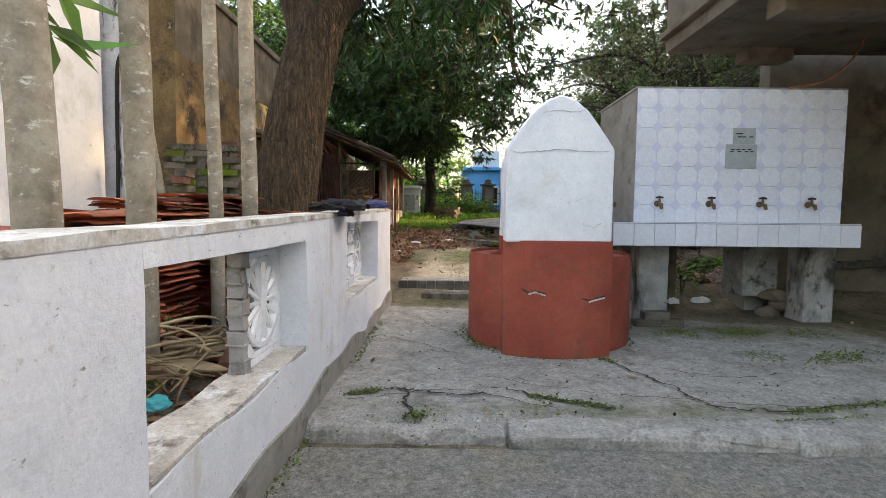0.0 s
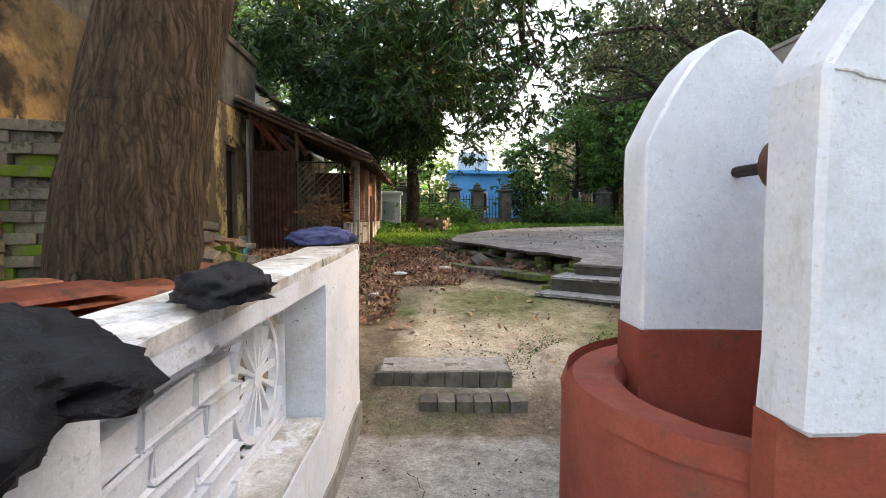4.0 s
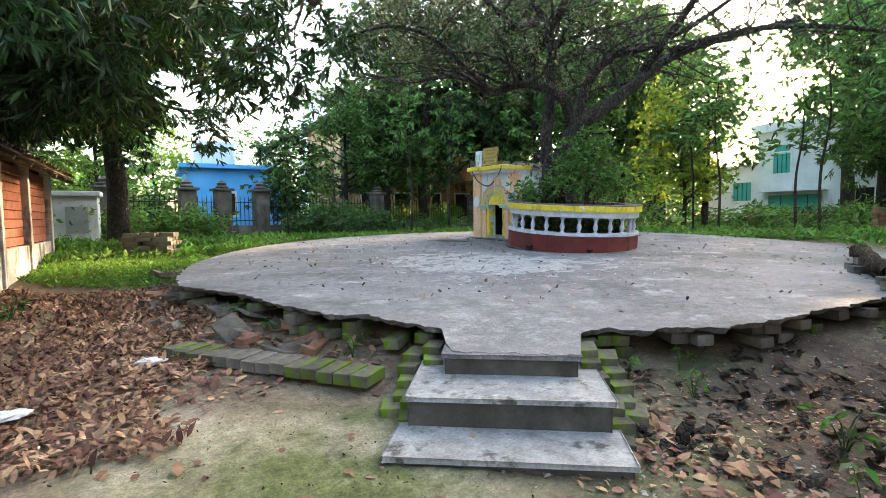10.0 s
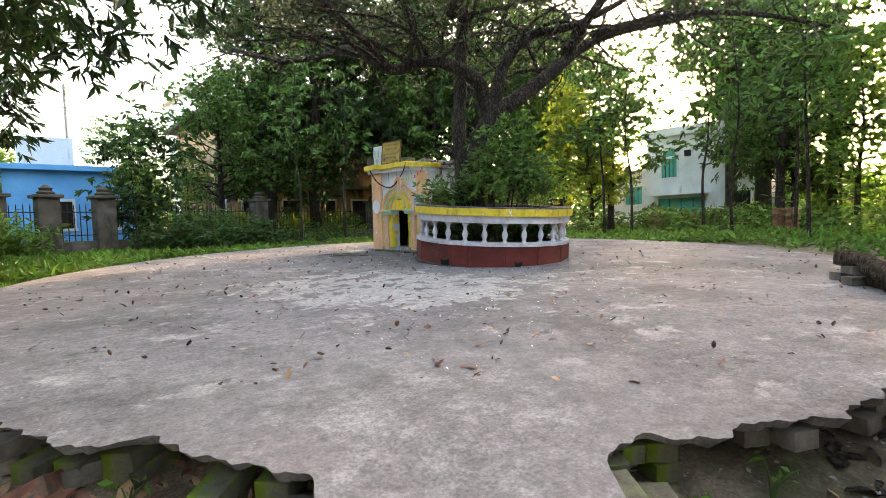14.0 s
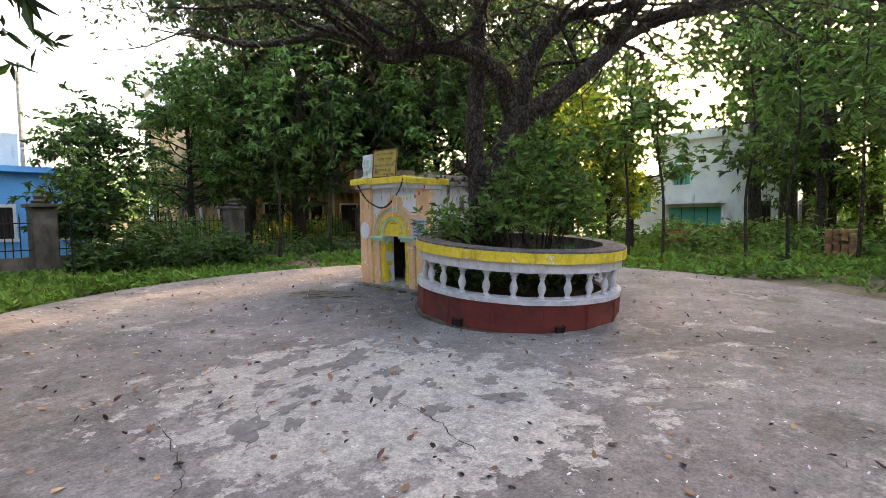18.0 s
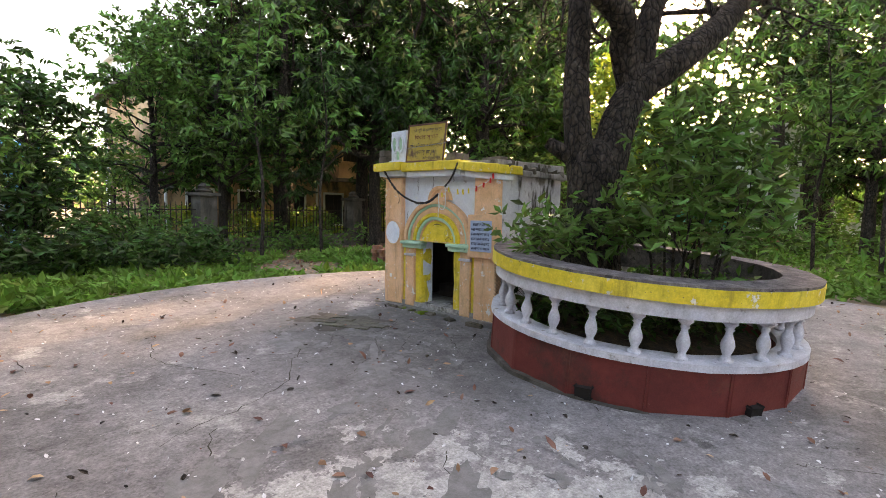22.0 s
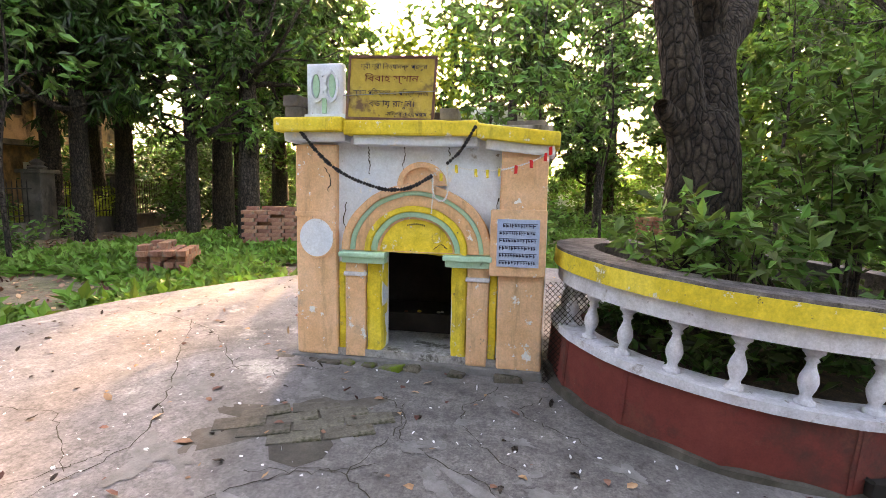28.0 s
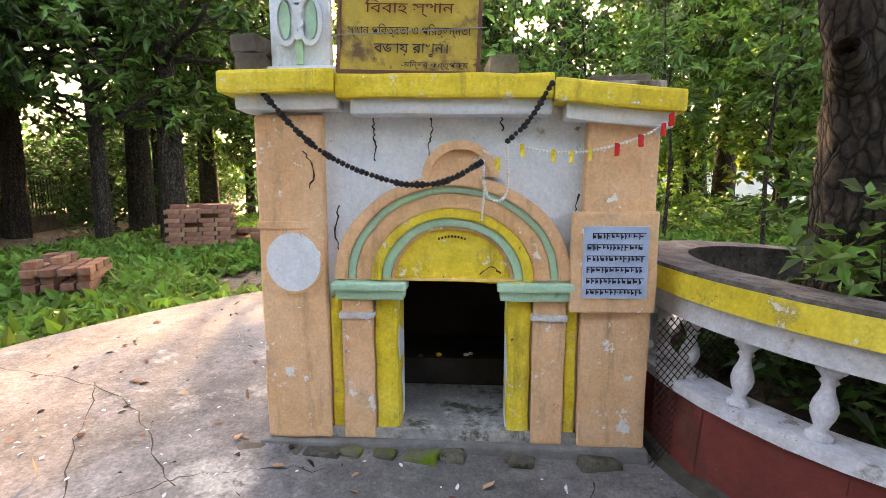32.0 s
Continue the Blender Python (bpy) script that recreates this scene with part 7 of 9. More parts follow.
leaves("low_foliage", inside(clumps(3800, edge_c, 0.16, 0.7), 0.94), 0.075, M["leafdark"], shr, slim=0.45, droop=0.0)
# palm-like stems behind the low wall
for x, y, r, lean in ((-1.2, 1.55, 0.064, -0.05), (-1.385, 2.35, 0.063, 0.02), (-1.46, 3.3, 0.044, -0.02), (-1.43, 3.78, 0.056, 0.0), (-2.95, 5.5, 0.045, -0.35)):
    s = thing("slender_tree", (x, y, 0.2), "slender grey tree mottled with lichen", "tree", "slender trees behind the wall")
    pts = smoothed([(0, 0, -0.1), (lean * 0.3, 0.01, 1.0), (lean * 0.7, -0.02, 2.2), (lean, 0, 4.6)], 6)
    limbs("trunk", [(np.array(pts), np.linspace(r * 1.05, r * 0.9, len(pts)))], M["stem"], s, 14, 0.02)

# ---- ground cover ----
def scatter(name, n, x0, y0, x1, y1, size, material, label, test=None, lift=0.02, kind="stuff", **kw):
    p = np.stack([rng.uniform(x0, x1, n), rng.uniform(y0, y1, n)], 1)
    if test is not None:
        p = p[test(p[:, 0], p[:, 1])]
    z = ground_z(p[:, 0], p[:, 1])
    d = np.hypot(p[:, 0] - PC[0], p[:, 1] - PC[1])
    pos = np.column_stack([p, z + lift + rng.random(len(p)) * kw.pop("high", 0.03)])
    return tagged(leaves(name, pos, size, material, **kw), label, "plants" if "leaf" not in name else "leaves", kind=kind)


outside = lambda x, y: np.hypot(x - PC[0], y - PC[1]) > PR + 0.1
vfield = lambda x, y, s: np.sin(s * x + 1.3) * np.sin(s * y * 0.9 + 0.4) + 0.5 * np.sin(2.3 * s * x - s * y)
scatter("grass", 90000, -2, 16.5, 26, 23, 0.13, M["grass"], "low leafy green ground cover", lambda x, y: outside(x, y) & (vfield(x, y, 0.9) + 0.35 * vfield(x, y, 3.1) > -0.55), high=0.1, droop=-0.35, slim=0.5)
scatter("grass", 50000, 10.5, 3, 27, 16.5, 0.13, M["grass"], "low leafy green ground cover", lambda x, y: outside(x, y) & (vfield(x, y, 0.8) + 0.35 * vfield(x, y, 3.1) > -0.6), high=0.12, droop=-0.35, slim=0.5)
scatter("grass", 16000, -1.4, 13.2, 1.5, 17, 0.07, M["grass"], "short green grass", lambda x, y: outside(x, y) & (y > 14 - 0.5 * x), high=0.04, droop=-0.5, slim=0.3)
scatter("fallen_leaves", 50000, -3.2, 7.2, 1.2, 14, 0.055, M["drybrown"], "carpet of dry brown fallen leaves", lambda x, y: (x < -0.02 + 0.2 * np.maximum(y - 8.4, 0) - 0.5 * np.maximum(8.4 - y, 0) + 0.15 * np.sin(5 * y)) & ((x < -0.5) | (y > 9)), droop=0.0, slim=0.4, updir=2.2, oval=True)

# undergrowth among the trunks and along the fence
def undergrowth(n, boxes, size, material, label, r=0.6):
    cs = []
    for x0, y0, x1, y1, k, h in boxes:
        for _ in range(k):
            x, y = rng.uniform(x0, x1), rng.uniform(y0, y1)
            if math.hypot(x - PC[0], y - PC[1]) > PR + 0.9:
                cs.append((x, y, float(ground_z(x, y)) + rng.uniform(0.1, h)))
    tagged(leaves("undergrowth", clumps(n, cs, r, 0.8), size, material, slim=0.42, droop=0.2), label, "bushes", kind="stuff")


undergrowth(26000, [(15.5, 28.2, 24, 29.5, 40, 2.4), (16, 24.5, 26, 28, 70, 3.0), (20, 26, 30, 34, 60, 4.5), (-2, 24.2, 1, 26, 10, 1.2)], 0.18, M["leafdark"], "dark undergrowth between the trunks", 0.8)
undergrowth(9000, [(4.0, 22.6, 7.0, 23.6, 22, 1.1), (7.5, 23.4, 11.5, 24.4, 14, 0.5), (5.0, 25.0, 12, 28, 40, 1.0)], 0.13, M["leafmid"], "bushes along the fence", 0.45)
undergrowth(6000, [(3.3, 20.9, 6.8, 22.3, 28, 0.6)], 0.13, M["leafdark"], "dark low bushes before the fence", 0.4)
undergrowth(5000, [(7.5, 26.0, 16, 28.5, 26, 1.0)], 0.15, M["leafyellow"], "bushes behind the fence, sunlight put into the leaf colour", 0.5)
undergrowth(24000, [(15, 3, 26, 19, 70, 0.6), (24, 6, 27, 14.5, 50, 2.6)], 0.2, M["leafmid"], "green bushes under the trees", 0.6)
undergrowth(6000, [(13, 8, 24, 18, 40, 0.6), (14, 17, 18.5, 20, 24, 2.6)], 0.17, M["leafmid"], "light green bushes catching the sun", 0.6)
undergrowth(7000, [(-3, 21.5, 2, 22.6, 20, 0.8), (-4, 24, 1, 28, 30, 2.6)], 0.16, M["leaflight"], "light green bushes behind the fence", 0.6)

# ---- broken edge of the platform: bricks, slabs ----
brick_bm = boxm(-0.125, -0.06, -0.0375, 0.125, 0.06, 0.0375, 0.006)
brick_data = {}
for nm in ("mossbrick", "greybrick", "barebrick", "brick"):
    me = bpy.data.meshes.new("brick")
    brick_bm.to_mesh(me)
    me.materials.append(M[nm])
    brick_data[nm] = me
brick_bm.free()


def brick(parent, kind, x, y, z, turn=0.0, tilt=0.0, roll=0.0, size=1.0):
    o = new("brick", brick_data[kind])
    o.parent = parent
    o.matrix_basis = Matrix.Translation(-parent.location) @ pose(x, y, z, roll, tilt, turn) @ Matrix.Diagonal((size, size, size, 1))
    return o


random.seed(21)
edgeb = thing("platform_edging", (*PC, 0.6), "broken brick edging under the platform, mossy near the steps", "bricks")
for course in range(2):
    a = 2.85
    while a < 5.55:
        r = PR + float(jag(a))
        x, y = PC[0] + r * math.cos(a), PC[1] + r * math.sin(a)
        da = 0.135 / r
        skip = abs(0.806 * (x - 1.9) - 0.592 * (y - 8.66)) < 0.42 and y < 9.9
        near = math.hypot(x - 1.9, y - 8.8)
        if not skip and random.random() < (0.4 if course == 0 else 0.28):
            kind = "mossbrick" if near < 1.4 or random.random() < 0.3 else "greybrick"
            out_ = random.uniform(-0.2, -0.02) - 0.05 * course
            z = plat_z(x, y) - 0.1 - 0.08 * course
            brick(edgeb, kind, x + out_ * math.cos(a) - 0.06 * math.cos(a), y + out_ * math.sin(a) - 0.06 * math.sin(a), z, math.degrees(a) + random.uniform(-9, 9), random.uniform(-2, 6), random.uniform(-3, 3))
        a += da
# mossy bricks stepping down on both sides of the stair
for side in (-1, 1):
    for k in range(7):
        for j in range(2 if k < 5 else 1):
            off = side * (0.5 + 0.13 * j + (0.06 if k > 3 else 0))
            back = 0.42 - 0.12 * k
            p = Vector((1.93, 8.68, 0)) + SW * off - SO * back
            brick(edgeb, "mossbrick", p.x, p.y, 0.66 - 0.045 * k - 0.05 * j, math.degrees(math.atan2(SO.y, SO.x)) + random.uniform(-12, 12), random.uniform(-4, 4), random.uniform(-5, 5))
# fallen bricks and slabs on the bank
for k in range(34):
    a = random.uniform(2.85, 3.75)
    r = PR + random.uniform(0.1, 0.75)
    x, y = PC[0] + r * math.cos(a), PC[1] + r * math.sin(a)
    brick(edgeb, random.choice(("greybrick", "greybrick", "brick")), x, y, float(ground_z(x, y)) + 0.03, random.uniform(0, 360), random.uniform(-25, 25), random.uniform(-20, 20), random.uniform(0.7, 1.05))
for k in range(9):
    a = random.uniform(2.9, 3.6)
    r = PR + random.uniform(0.1, 0.6)
    x, y = PC[0] + r * math.cos(a), PC[1] + r * math.sin(a)
    b = boxm(-0.17, -0.11, -0.025, 0.17, 0.11, 0.025, 0.006, 0.02)
    o = part("slab_piece", b, M["greybrick"], edgeb)
    o.matrix_basis = Matrix.Translation(-edgeb.location) @ pose(x, y, float(ground_z(x, y)) + 0.06, random.uniform(-20, 20), random.uniform(-35, 10), random.uniform(0, 360))

# rough old brick wall at the corner of the ochre house
random.seed(27)
rough_wall = thing("brick_wall", (-2.9, 6.35, 0.3), "rough old wall of grey-brown bricks beside the tile stacks", "wall")
for c in range(22):
    z = 0.3 + 0.075 * c
    for k in range(5):
        if c > 16 and k > 3 - (c - 17) * 0.4 + random.random():
            continue
        x = -3.32 + 0.245 * k + (0.12 if c % 2 else 0.0) + random.uniform(-0.012, 0.012)
        brick(rough_wall, random.choice(("greybrick", "greybrick", "mossbrick", "barebrick")), x, 6.3 + 0.06 * k + random.uniform(-0.025, 0.025), z, 10 + random.uniform(-4, 4), random.uniform(-2, 2), random.uniform(-2, 2))

# brick edging beside the yard
kerbline = thing("brick_edging", (0.9, 9.95, 0.5), "row of flat mossy bricks edging the yard", "edging")
p0, p1 = Vector((0.3, 10.7, 0.545)), Vector((1.42, 9.3, 0.52))
L = (p1 - p0).length
d = (p1 - p0).normalized()
ang = math.degrees(math.atan2(d.y, d.x)) + 90
for k in range(int(L / 0.127)):
    p = p0 + d * (k * 0.127)
    brick(kerbline, "mossbrick" if k < 3 or k > 8 else "greybrick", p.x, p.y, p.z + random.uniform(-0.006, 0.006), ang + random.uniform(-2, 2), random.uniform(-2, 2), random.uniform(-2, 2))
brick(edgeb, "brick", 0.75, 10.45, 0.62, 40, 0, 0, 0.7)

# kerb stones between road and path
random.seed(8)
kerb = thing("road_kerb", (1.0, 2.5, 0), "low kerb of worn cement blocks with moss", "kerb", kind="structure")
x = -0.66
while x < 4.2:
    w = random.uniform(0.8, 1.7)
    y = 2.5 - 0.03 * x + random.uniform(-0.02, 0.02)
    b = boxm(x + 0.002, y - 0.07, -0.16, x + w - 0.002, y + 0.13, random.uniform(-0.005, 0.018), 0.02, 0.014)
    bmesh.ops.subdivide_edges(b, edges=[e for e in b.edges if e.calc_length() > 0.12], cuts=9, use_grid_fill=True)
    for v in b.verts:
        v.co += Vector((0, 1.6, 1)) * (0.022 * noise.noise(v.co * 5) + 0.012 * noise.noise(v.co * 17))
    part("kerb_stone", local(b, Matrix.Translation((-1.0, -2.5, 0))), M["path"], kerb)
    x += w


# ---- cracks, patches and litter lying on floors ----
def crack_line(name, pts, zf, width, material, label, lift=0.003, rough=0.05, n=14):
    """A thin wandering strip laid on a floor."""
    s = np.array(smoothed(pts, n))
    s = s + np.cumsum(rng.normal(size=s.shape) * rough * 0.3, axis=0) * 0.6 + rng.normal(size=s.shape) * 0.008
    t = np.gradient(s, axis=0)
    t /= np.linalg.norm(t, axis=1)[:, None] + 1e-9
    nn = np.column_stack([-t[:, 1], t[:, 0]])
    w = width * (0.35 + rng.random(len(s)))[:, None]
    a, b = s + nn * w, s - nn * w
    V = np.concatenate([np.column_stack([q, zf(q[:, 0], q[:, 1]) + lift]) for q in (a, b)])
    m = len(s)
    i = np.arange(m - 1)
    F = np.stack([i, i + 1, i + 1 + m, i + m], 1)
    return np_part(name, V, F, material), label


def floor_z(x, y):
    return plat_z(x, y)


for pts in (
    [(3.2, 12.0), (3.5, 12.6), (4.1, 12.7), (4.5, 13.2)], [(4.0, 11.2), (4.1, 11.8), (3.9, 12.4)], [(4.6, 16.5), (5.2, 16.3), (5.9, 16.7), (7.0, 17.4)], [(4.8, 14.4), (5.3, 14.7), (5.6, 15.1), (6.0, 15.2)],
    [(3.6, 14.2), (4.3, 14.5), (4.9, 15.2), (5.0, 15.9)], [(2.9, 10.3), (3.3, 10.8), (3.2, 11.4)], [(5.9, 10.6), (5.4, 11.0), (5.0, 11.6)], [(6.4, 11.0), (6.0, 11.6), (5.8, 12.0)], [(5.4, 15.2), (5.2, 15.6), (4.8, 15.9), (4.3, 15.8)],
    [(6.2, 16.4), (6.9, 17.2), (7.2, 18.2)], [(4.6, 15.2), (5.0, 15.0), (5.3, 15.3), (5.2, 15.7)], [(5.3, 15.3), (5.8, 15.2), (6.2, 15.5)], [(5.0, 16.4), (5.4, 16.9), (5.3, 17.5)], [(5.9, 16.7), (6.3, 16.3), (6.4, 15.9)], [(4.3, 14.9), (4.0, 15.6), (4.2, 16.3)], [(5.8, 14.3), (6.1, 14.6), (6.4, 14.5)], [(4.4, 16.9), (4.9, 16.5), (5.2, 16.3)], [(2.6, 11.4), (2.9, 11.9), (3.0, 12.6)], [(3.0, 13.2), (3.5, 13.4), (3.9, 14.2)], [(5.5, 14.6), (5.9, 14.9), (6.3, 14.7)],
):
    o, _ = crack_line("platform_crack", pts, floor_z, 0.003, M["crack"], "")
    tagged(o, "thin dark crack in the platform cement", "crack", "cracks in the platform")
for pts in ([(-0.3, 5.3), (0.0, 4.7), (0.3, 4.2)], [(-0.55, 4.4), (-0.2, 4.3), (0.1, 4.0)], [(0.3, 3.3), (0.9, 3.0), (1.5, 2.9), (2.1, 2.8)], [(1.3, 3.6), (1.9, 3.3), (2.3, 3.4)], [(-0.5, 2.85), (0.1, 3.0), (0.7, 2.7)], [(1.8, 4.2), (2.6, 3.7), (3.4, 3.9)]):
    o, _ = crack_line("path_crack", pts, ground_z, 0.004, M["crack"], "", 0.012)
    tagged(o, "dark crack in the cement path", "crack", "cracks in the path")
for pts in ([(-0.53, 2.95), (-0.27, 3.05), (0.05, 2.98), (0.32, 3.07)], [(0.32, 3.07), (0.66, 2.89), (0.98, 2.77)], [(1.2, 3.7), (1.36, 3.32), (1.48, 3.1), (1.52, 2.83)], [(1.52, 2.83), (1.92, 2.74), (2.6, 2.9)], [(-0.2, 3.05), (-0.14, 2.8), (-0.11, 2.6)]):
    o, _ = crack_line("path_crack", pts, ground_z, 0.009, M["crack"], "", 0.012)
    tagged(o, "wide broken crack in the cement path", "crack", "cracks in the path")
    q_ = np.array(smoothed(pts, 40))
    q_ = np.repeat(q_, 10, 0) + rng.normal(size=(len(q_) * 10, 2)) * [0.03, 0.018]
    q_ = q_[vfield(q_[:, 0], q_[:, 1], 4.0) > -0.1]
    tagged(leaves("moss", np.column_stack([q_, ground_z(q_[:, 0], q_[:, 1]) + 0.004 + 0.008 * rng.random(len(q_))]), 0.014, M["mossleaf"], droop=-0.3, slim=0.6), "moss and small grass along a broken crack", "moss", kind="stuff")


def blob(name, x, y, rx, ry, turn, zf, material, label, category, lift=0.004, n=44, ragged=0.4):
    """A flat ragged patch lying on a floor."""
    k = np.arange(n) * 2 * np.pi / n
    r = np.full(n, 1.0)
    for f in range(2, 10):
        r += ragged * rng.normal() / f ** 0.7 * np.sin(f * k + rng.uniform(0, 6.28))
    r = np.clip(r, 0.3, 1.9) + 0.06 * rng.normal(size=n)
    c, s = math.cos(turn), math.sin(turn)
    u, v = rx * r * np.cos(k), ry * r * np.sin(k)
    px_, py_ = x + c * u - s * v, y + s * u + c * v
    V = np.concatenate([np.column_stack([px_, py_, zf(px_, py_) + lift]), [[x, y, float(zf(x, y)) + lift]]])
    F = np.stack([np.arange(n), (np.arange(n) + 1) % n, np.full(n, n)], 1)
    return tagged(np_part(name, V, F, material), label, category, "worn patches on the platform")


for x, y, rx, ry, t in ((4.71, 13.43, 0.2, 0.1, 0.5), (3.52, 13.65, 0.3, 0.12, 0.9), (4.01, 12.87, 0.16, 0.08, 0.2), (4.11, 12.16, 0.12, 0.07, 0.7), (3.27, 12.21, 0.16, 0.09, 1.0), (4.63, 11.55, 0.14, 0.08, 2.5), (5.29, 10.73, 0.22, 0.07, 2.4), (5.12, 14.48, 0.3, 0.1, 0.9), (3.9, 13.2, 0.22, 0.09, 0.7), (4.35, 12.9, 0.25, 0.1, 0.6), (3.75, 12.5, 0.1, 0.07, 0), (4.4, 12.45, 0.13, 0.07, 1.2), (3.6, 12.75, 0.12, 0.06, 0.4), (5.2, 16.19, 0.15, 0.1, 0.3), (2.75, 14.0, 0.18, 0.08, 0.8), (4.9, 15.4, 0.25, 0.1, 1.2), (4.2, 11.7, 0.1, 0.06, 0.3), (4.0, 13.9, 0.3, 0.1, 0.8), (4.6, 14.0, 0.2, 0.08, 0.4)):
    blob("worn_patch", x, y, rx, ry, t, floor_z, M["patch"], "shallow dark patch where the cement skim has flaked", "patch")
for k in range(46):
    a, r = rng.uniform(0, 6.28), 1.3 * rng.random() ** 0.5
    blob("worn_patch", 4.15 + r * math.cos(a), 12.9 + 0.75 * r * math.sin(a), rng.uniform(0.03, 0.11), rng.uniform(0.02, 0.05), rng.uniform(0.3, 1.2), floor_z, M["patch"], "small dark flake lost from the cement skim", "patch")
for k in range(30):
    x, y = rng.uniform(4.4, 6.2), rng.uniform(14.0, 17.0)
    blob("worn_patch", x, y, rng.uniform(0.03, 0.14), rng.uniform(0.02, 0.06), rng.uniform(0.3, 1.6), floor_z, M["patch"], "small dark flake lost from the cement skim", "patch")
# brick patch before the shrine
bp0 = thing("bare_bricks", (5.65, 15.73, 1.02), "floor bricks laid bare where the cement is gone", "bricks")
for r in range(4):
    for c in range(3):
        if (r, c) in ((0, 0), (3, 2)):
            continue
        u, v = (c - 1) * 0.258 + (0.12 if r % 2 else 0), (r - 1.5) * 0.1
        ca, sa = math.cos(radians(-62)), math.sin(radians(-62))
        x, y = 5.65 + ca * u - sa * v, 15.73 + sa * u + ca * v
        brick(bp0, "barebrick", x, y, float(plat_z(x, y)) - 0.029, -62 + random.uniform(-4, 4), random.uniform(-3, 3), random.uniform(-3, 3))
blob("mortar_patch", 5.65, 15.73, 0.5, 0.22, radians(-62), floor_z, M["riser"], "dark earth round the bare bricks", "patch", 0.002)


def strew(name, n, x0, y0, x1, y1, size, material, label, zf, test=None, cat="leaves", slim=0.55):
    p = np.stack([rng.uniform(x0, x1, n), rng.uniform(y0, y1, n)], 1)
    if test is not None:
        p = p[test(p[:, 0], p[:, 1])]
    pos = np.column_stack([p, zf(p[:, 0], p[:, 1]) + 0.006])
    return tagged(leaves(name, pos, size, material, droop=0.02, slim=slim, updir=4.0, oval=True), label, cat, kind="stuff")


onplat = lambda x, y: (np.hypot(x - PC[0], y - PC[1]) < PR - 0.2) & (np.hypot(x - PLC[0], y - PLC[1]) > 1.2)
strew("fallen_leaves", 1500, 0.7, 8, 11.2, 18.6, 0.05, M["drybrown"], "small dry leaves strewn over the platform", floor_z, onplat)
strew("fallen_leaves", 900, 0.7, 8, 11.2, 18.6, 0.04, M["bark"], "dark specks of leaf litter on the platform", floor_z, onplat)
strew("petals", 1100, 2.6, 9.6, 8, 18, 0.02, M["litter"], "pale fallen petals on the platform", floor_z, onplat, "petals")
strew("fallen_leaves", 170, -0.5, 6.4, 2.2, 9.6, 0.065, M["drybrown"], "dry leaves on the yard", ground_z)
strew("fallen_leaves", 60, -0.6, 0.2, 4.2, 5.5, 0.06, M["frond"], "yellowed leaves on path and road", ground_z)
strew("gravel", 2600, -0.9, 6.2, 8, 9.6, 0.022, M["cement"], "gravel and chips on the bare earth", ground_z, lambda x, y: (np.hypot(x - PC[0], y - PC[1]) > PR) & (x > 1.5), "gravel", 0.9)
strew("gravel", 2500, -3, -1.5, 6, 2.4, 0.012, M["cement"], "grit on the asphalt", lambda x, y: ground_z(x, y) + 0.01, None, "gravel", 0.9)
strew("leaf_mould", 2600, 1.6, 6.4, 7.5, 9.0, 0.085, M["bark"], "dark rotting leaf litter", ground_z, lambda x, y: (np.hypot(x - PC[0], y - PC[1]) > PR + 0.1) & (vfield(x, y, 2.0) > -0.1) & (x > 2.6 - 0.5 * (y - 7)))
strew("leaf_mould", 2600, 2.1, 6.3, 5.5, 8.3, 0.07, M["drybrown"], "brown leaf litter beside the yard", ground_z, lambda x, y: (np.hypot(x - PC[0], y - PC[1]) > PR + 0.3) & (vfield(x, y, 1.6) > 0.1))
strew("leaf_mould", 4200, 0.0, 9.6, 2.6, 13.6, 0.065, M["drybrown"], "brown leaves on the bank below the platform", ground_z, lambda x, y: (np.hypot(x - PC[0], y - PC[1]) > PR + 0.05) & (x > 0.1))
strew("leaf_mould", 7000, 1.4, 6.0, 6.8, 9.2, 0.035, M["drybrown"], "crumbled leaf bits on the earth", ground_z, lambda x, y: (np.hypot(x - PC[0], y - PC[1]) > PR + 0.35) & (x > 1.9 - 0.15 * (y - 6.3) + 0.2 * np.sin(4 * y)))
strew("leaf_mould", 700, -0.3, 6.3, 2.2, 9.4, 0.018, M["bark"], "dark crumbs of litter on the yard", ground_z)
strew("leaf_mould", 600, -0.62, 2.6, 3.4, 5.6, 0.018, M["bark"], "dark crumbs of litter on the path", ground_z)
strew("fallen_leaves", 9000, 3, 17, 16, 25, 0.08, M["drybrown"], "dry leaves under the trees", ground_z, lambda x, y: np.hypot(x - PC[0], y - PC[1]) > PR + 0.2)


a_ = rng.uniform(0, 6.28, 900)
ring_pos = np.column_stack([0.93 + (0.7 + 0.12 * rng.random(900) ** 2) * np.cos(a_), 4.46 + (0.72 + 0.12 * rng.random(900) ** 2) * np.sin(a_), 0.012 + 0.02 * rng.random(900)])
tagged(leaves("moss", ring_pos[vfield(ring_pos[:, 0], ring_pos[:, 1], 5.0) > -0.3], 0.022, M["mossleaf"], droop=-0.2, slim=0.7), "tufts of green moss round the foot of the well", "moss", kind="stuff")
y_ = rng.uniform(0.6, 5.9, 900)
wall_pos = np.column_stack([-0.69 + 0.0246 * (y_ - 2.62) + 0.03 + 0.05 * rng.random(900) ** 2, y_, ground_z(np.full(900, -0.6), y_) + 0.005 + 0.03 * rng.random(900)])
tagged(leaves("moss", wall_pos[vfield(wall_pos[:, 0], wall_pos[:, 1], 3.0) > 0.0], 0.018, M["mossleaf"], droop=-0.3, slim=0.6), "moss and tiny weeds along the foot of the wall", "moss", kind="stuff")
x_ = rng.uniform(-0.6, 3.6, 800)
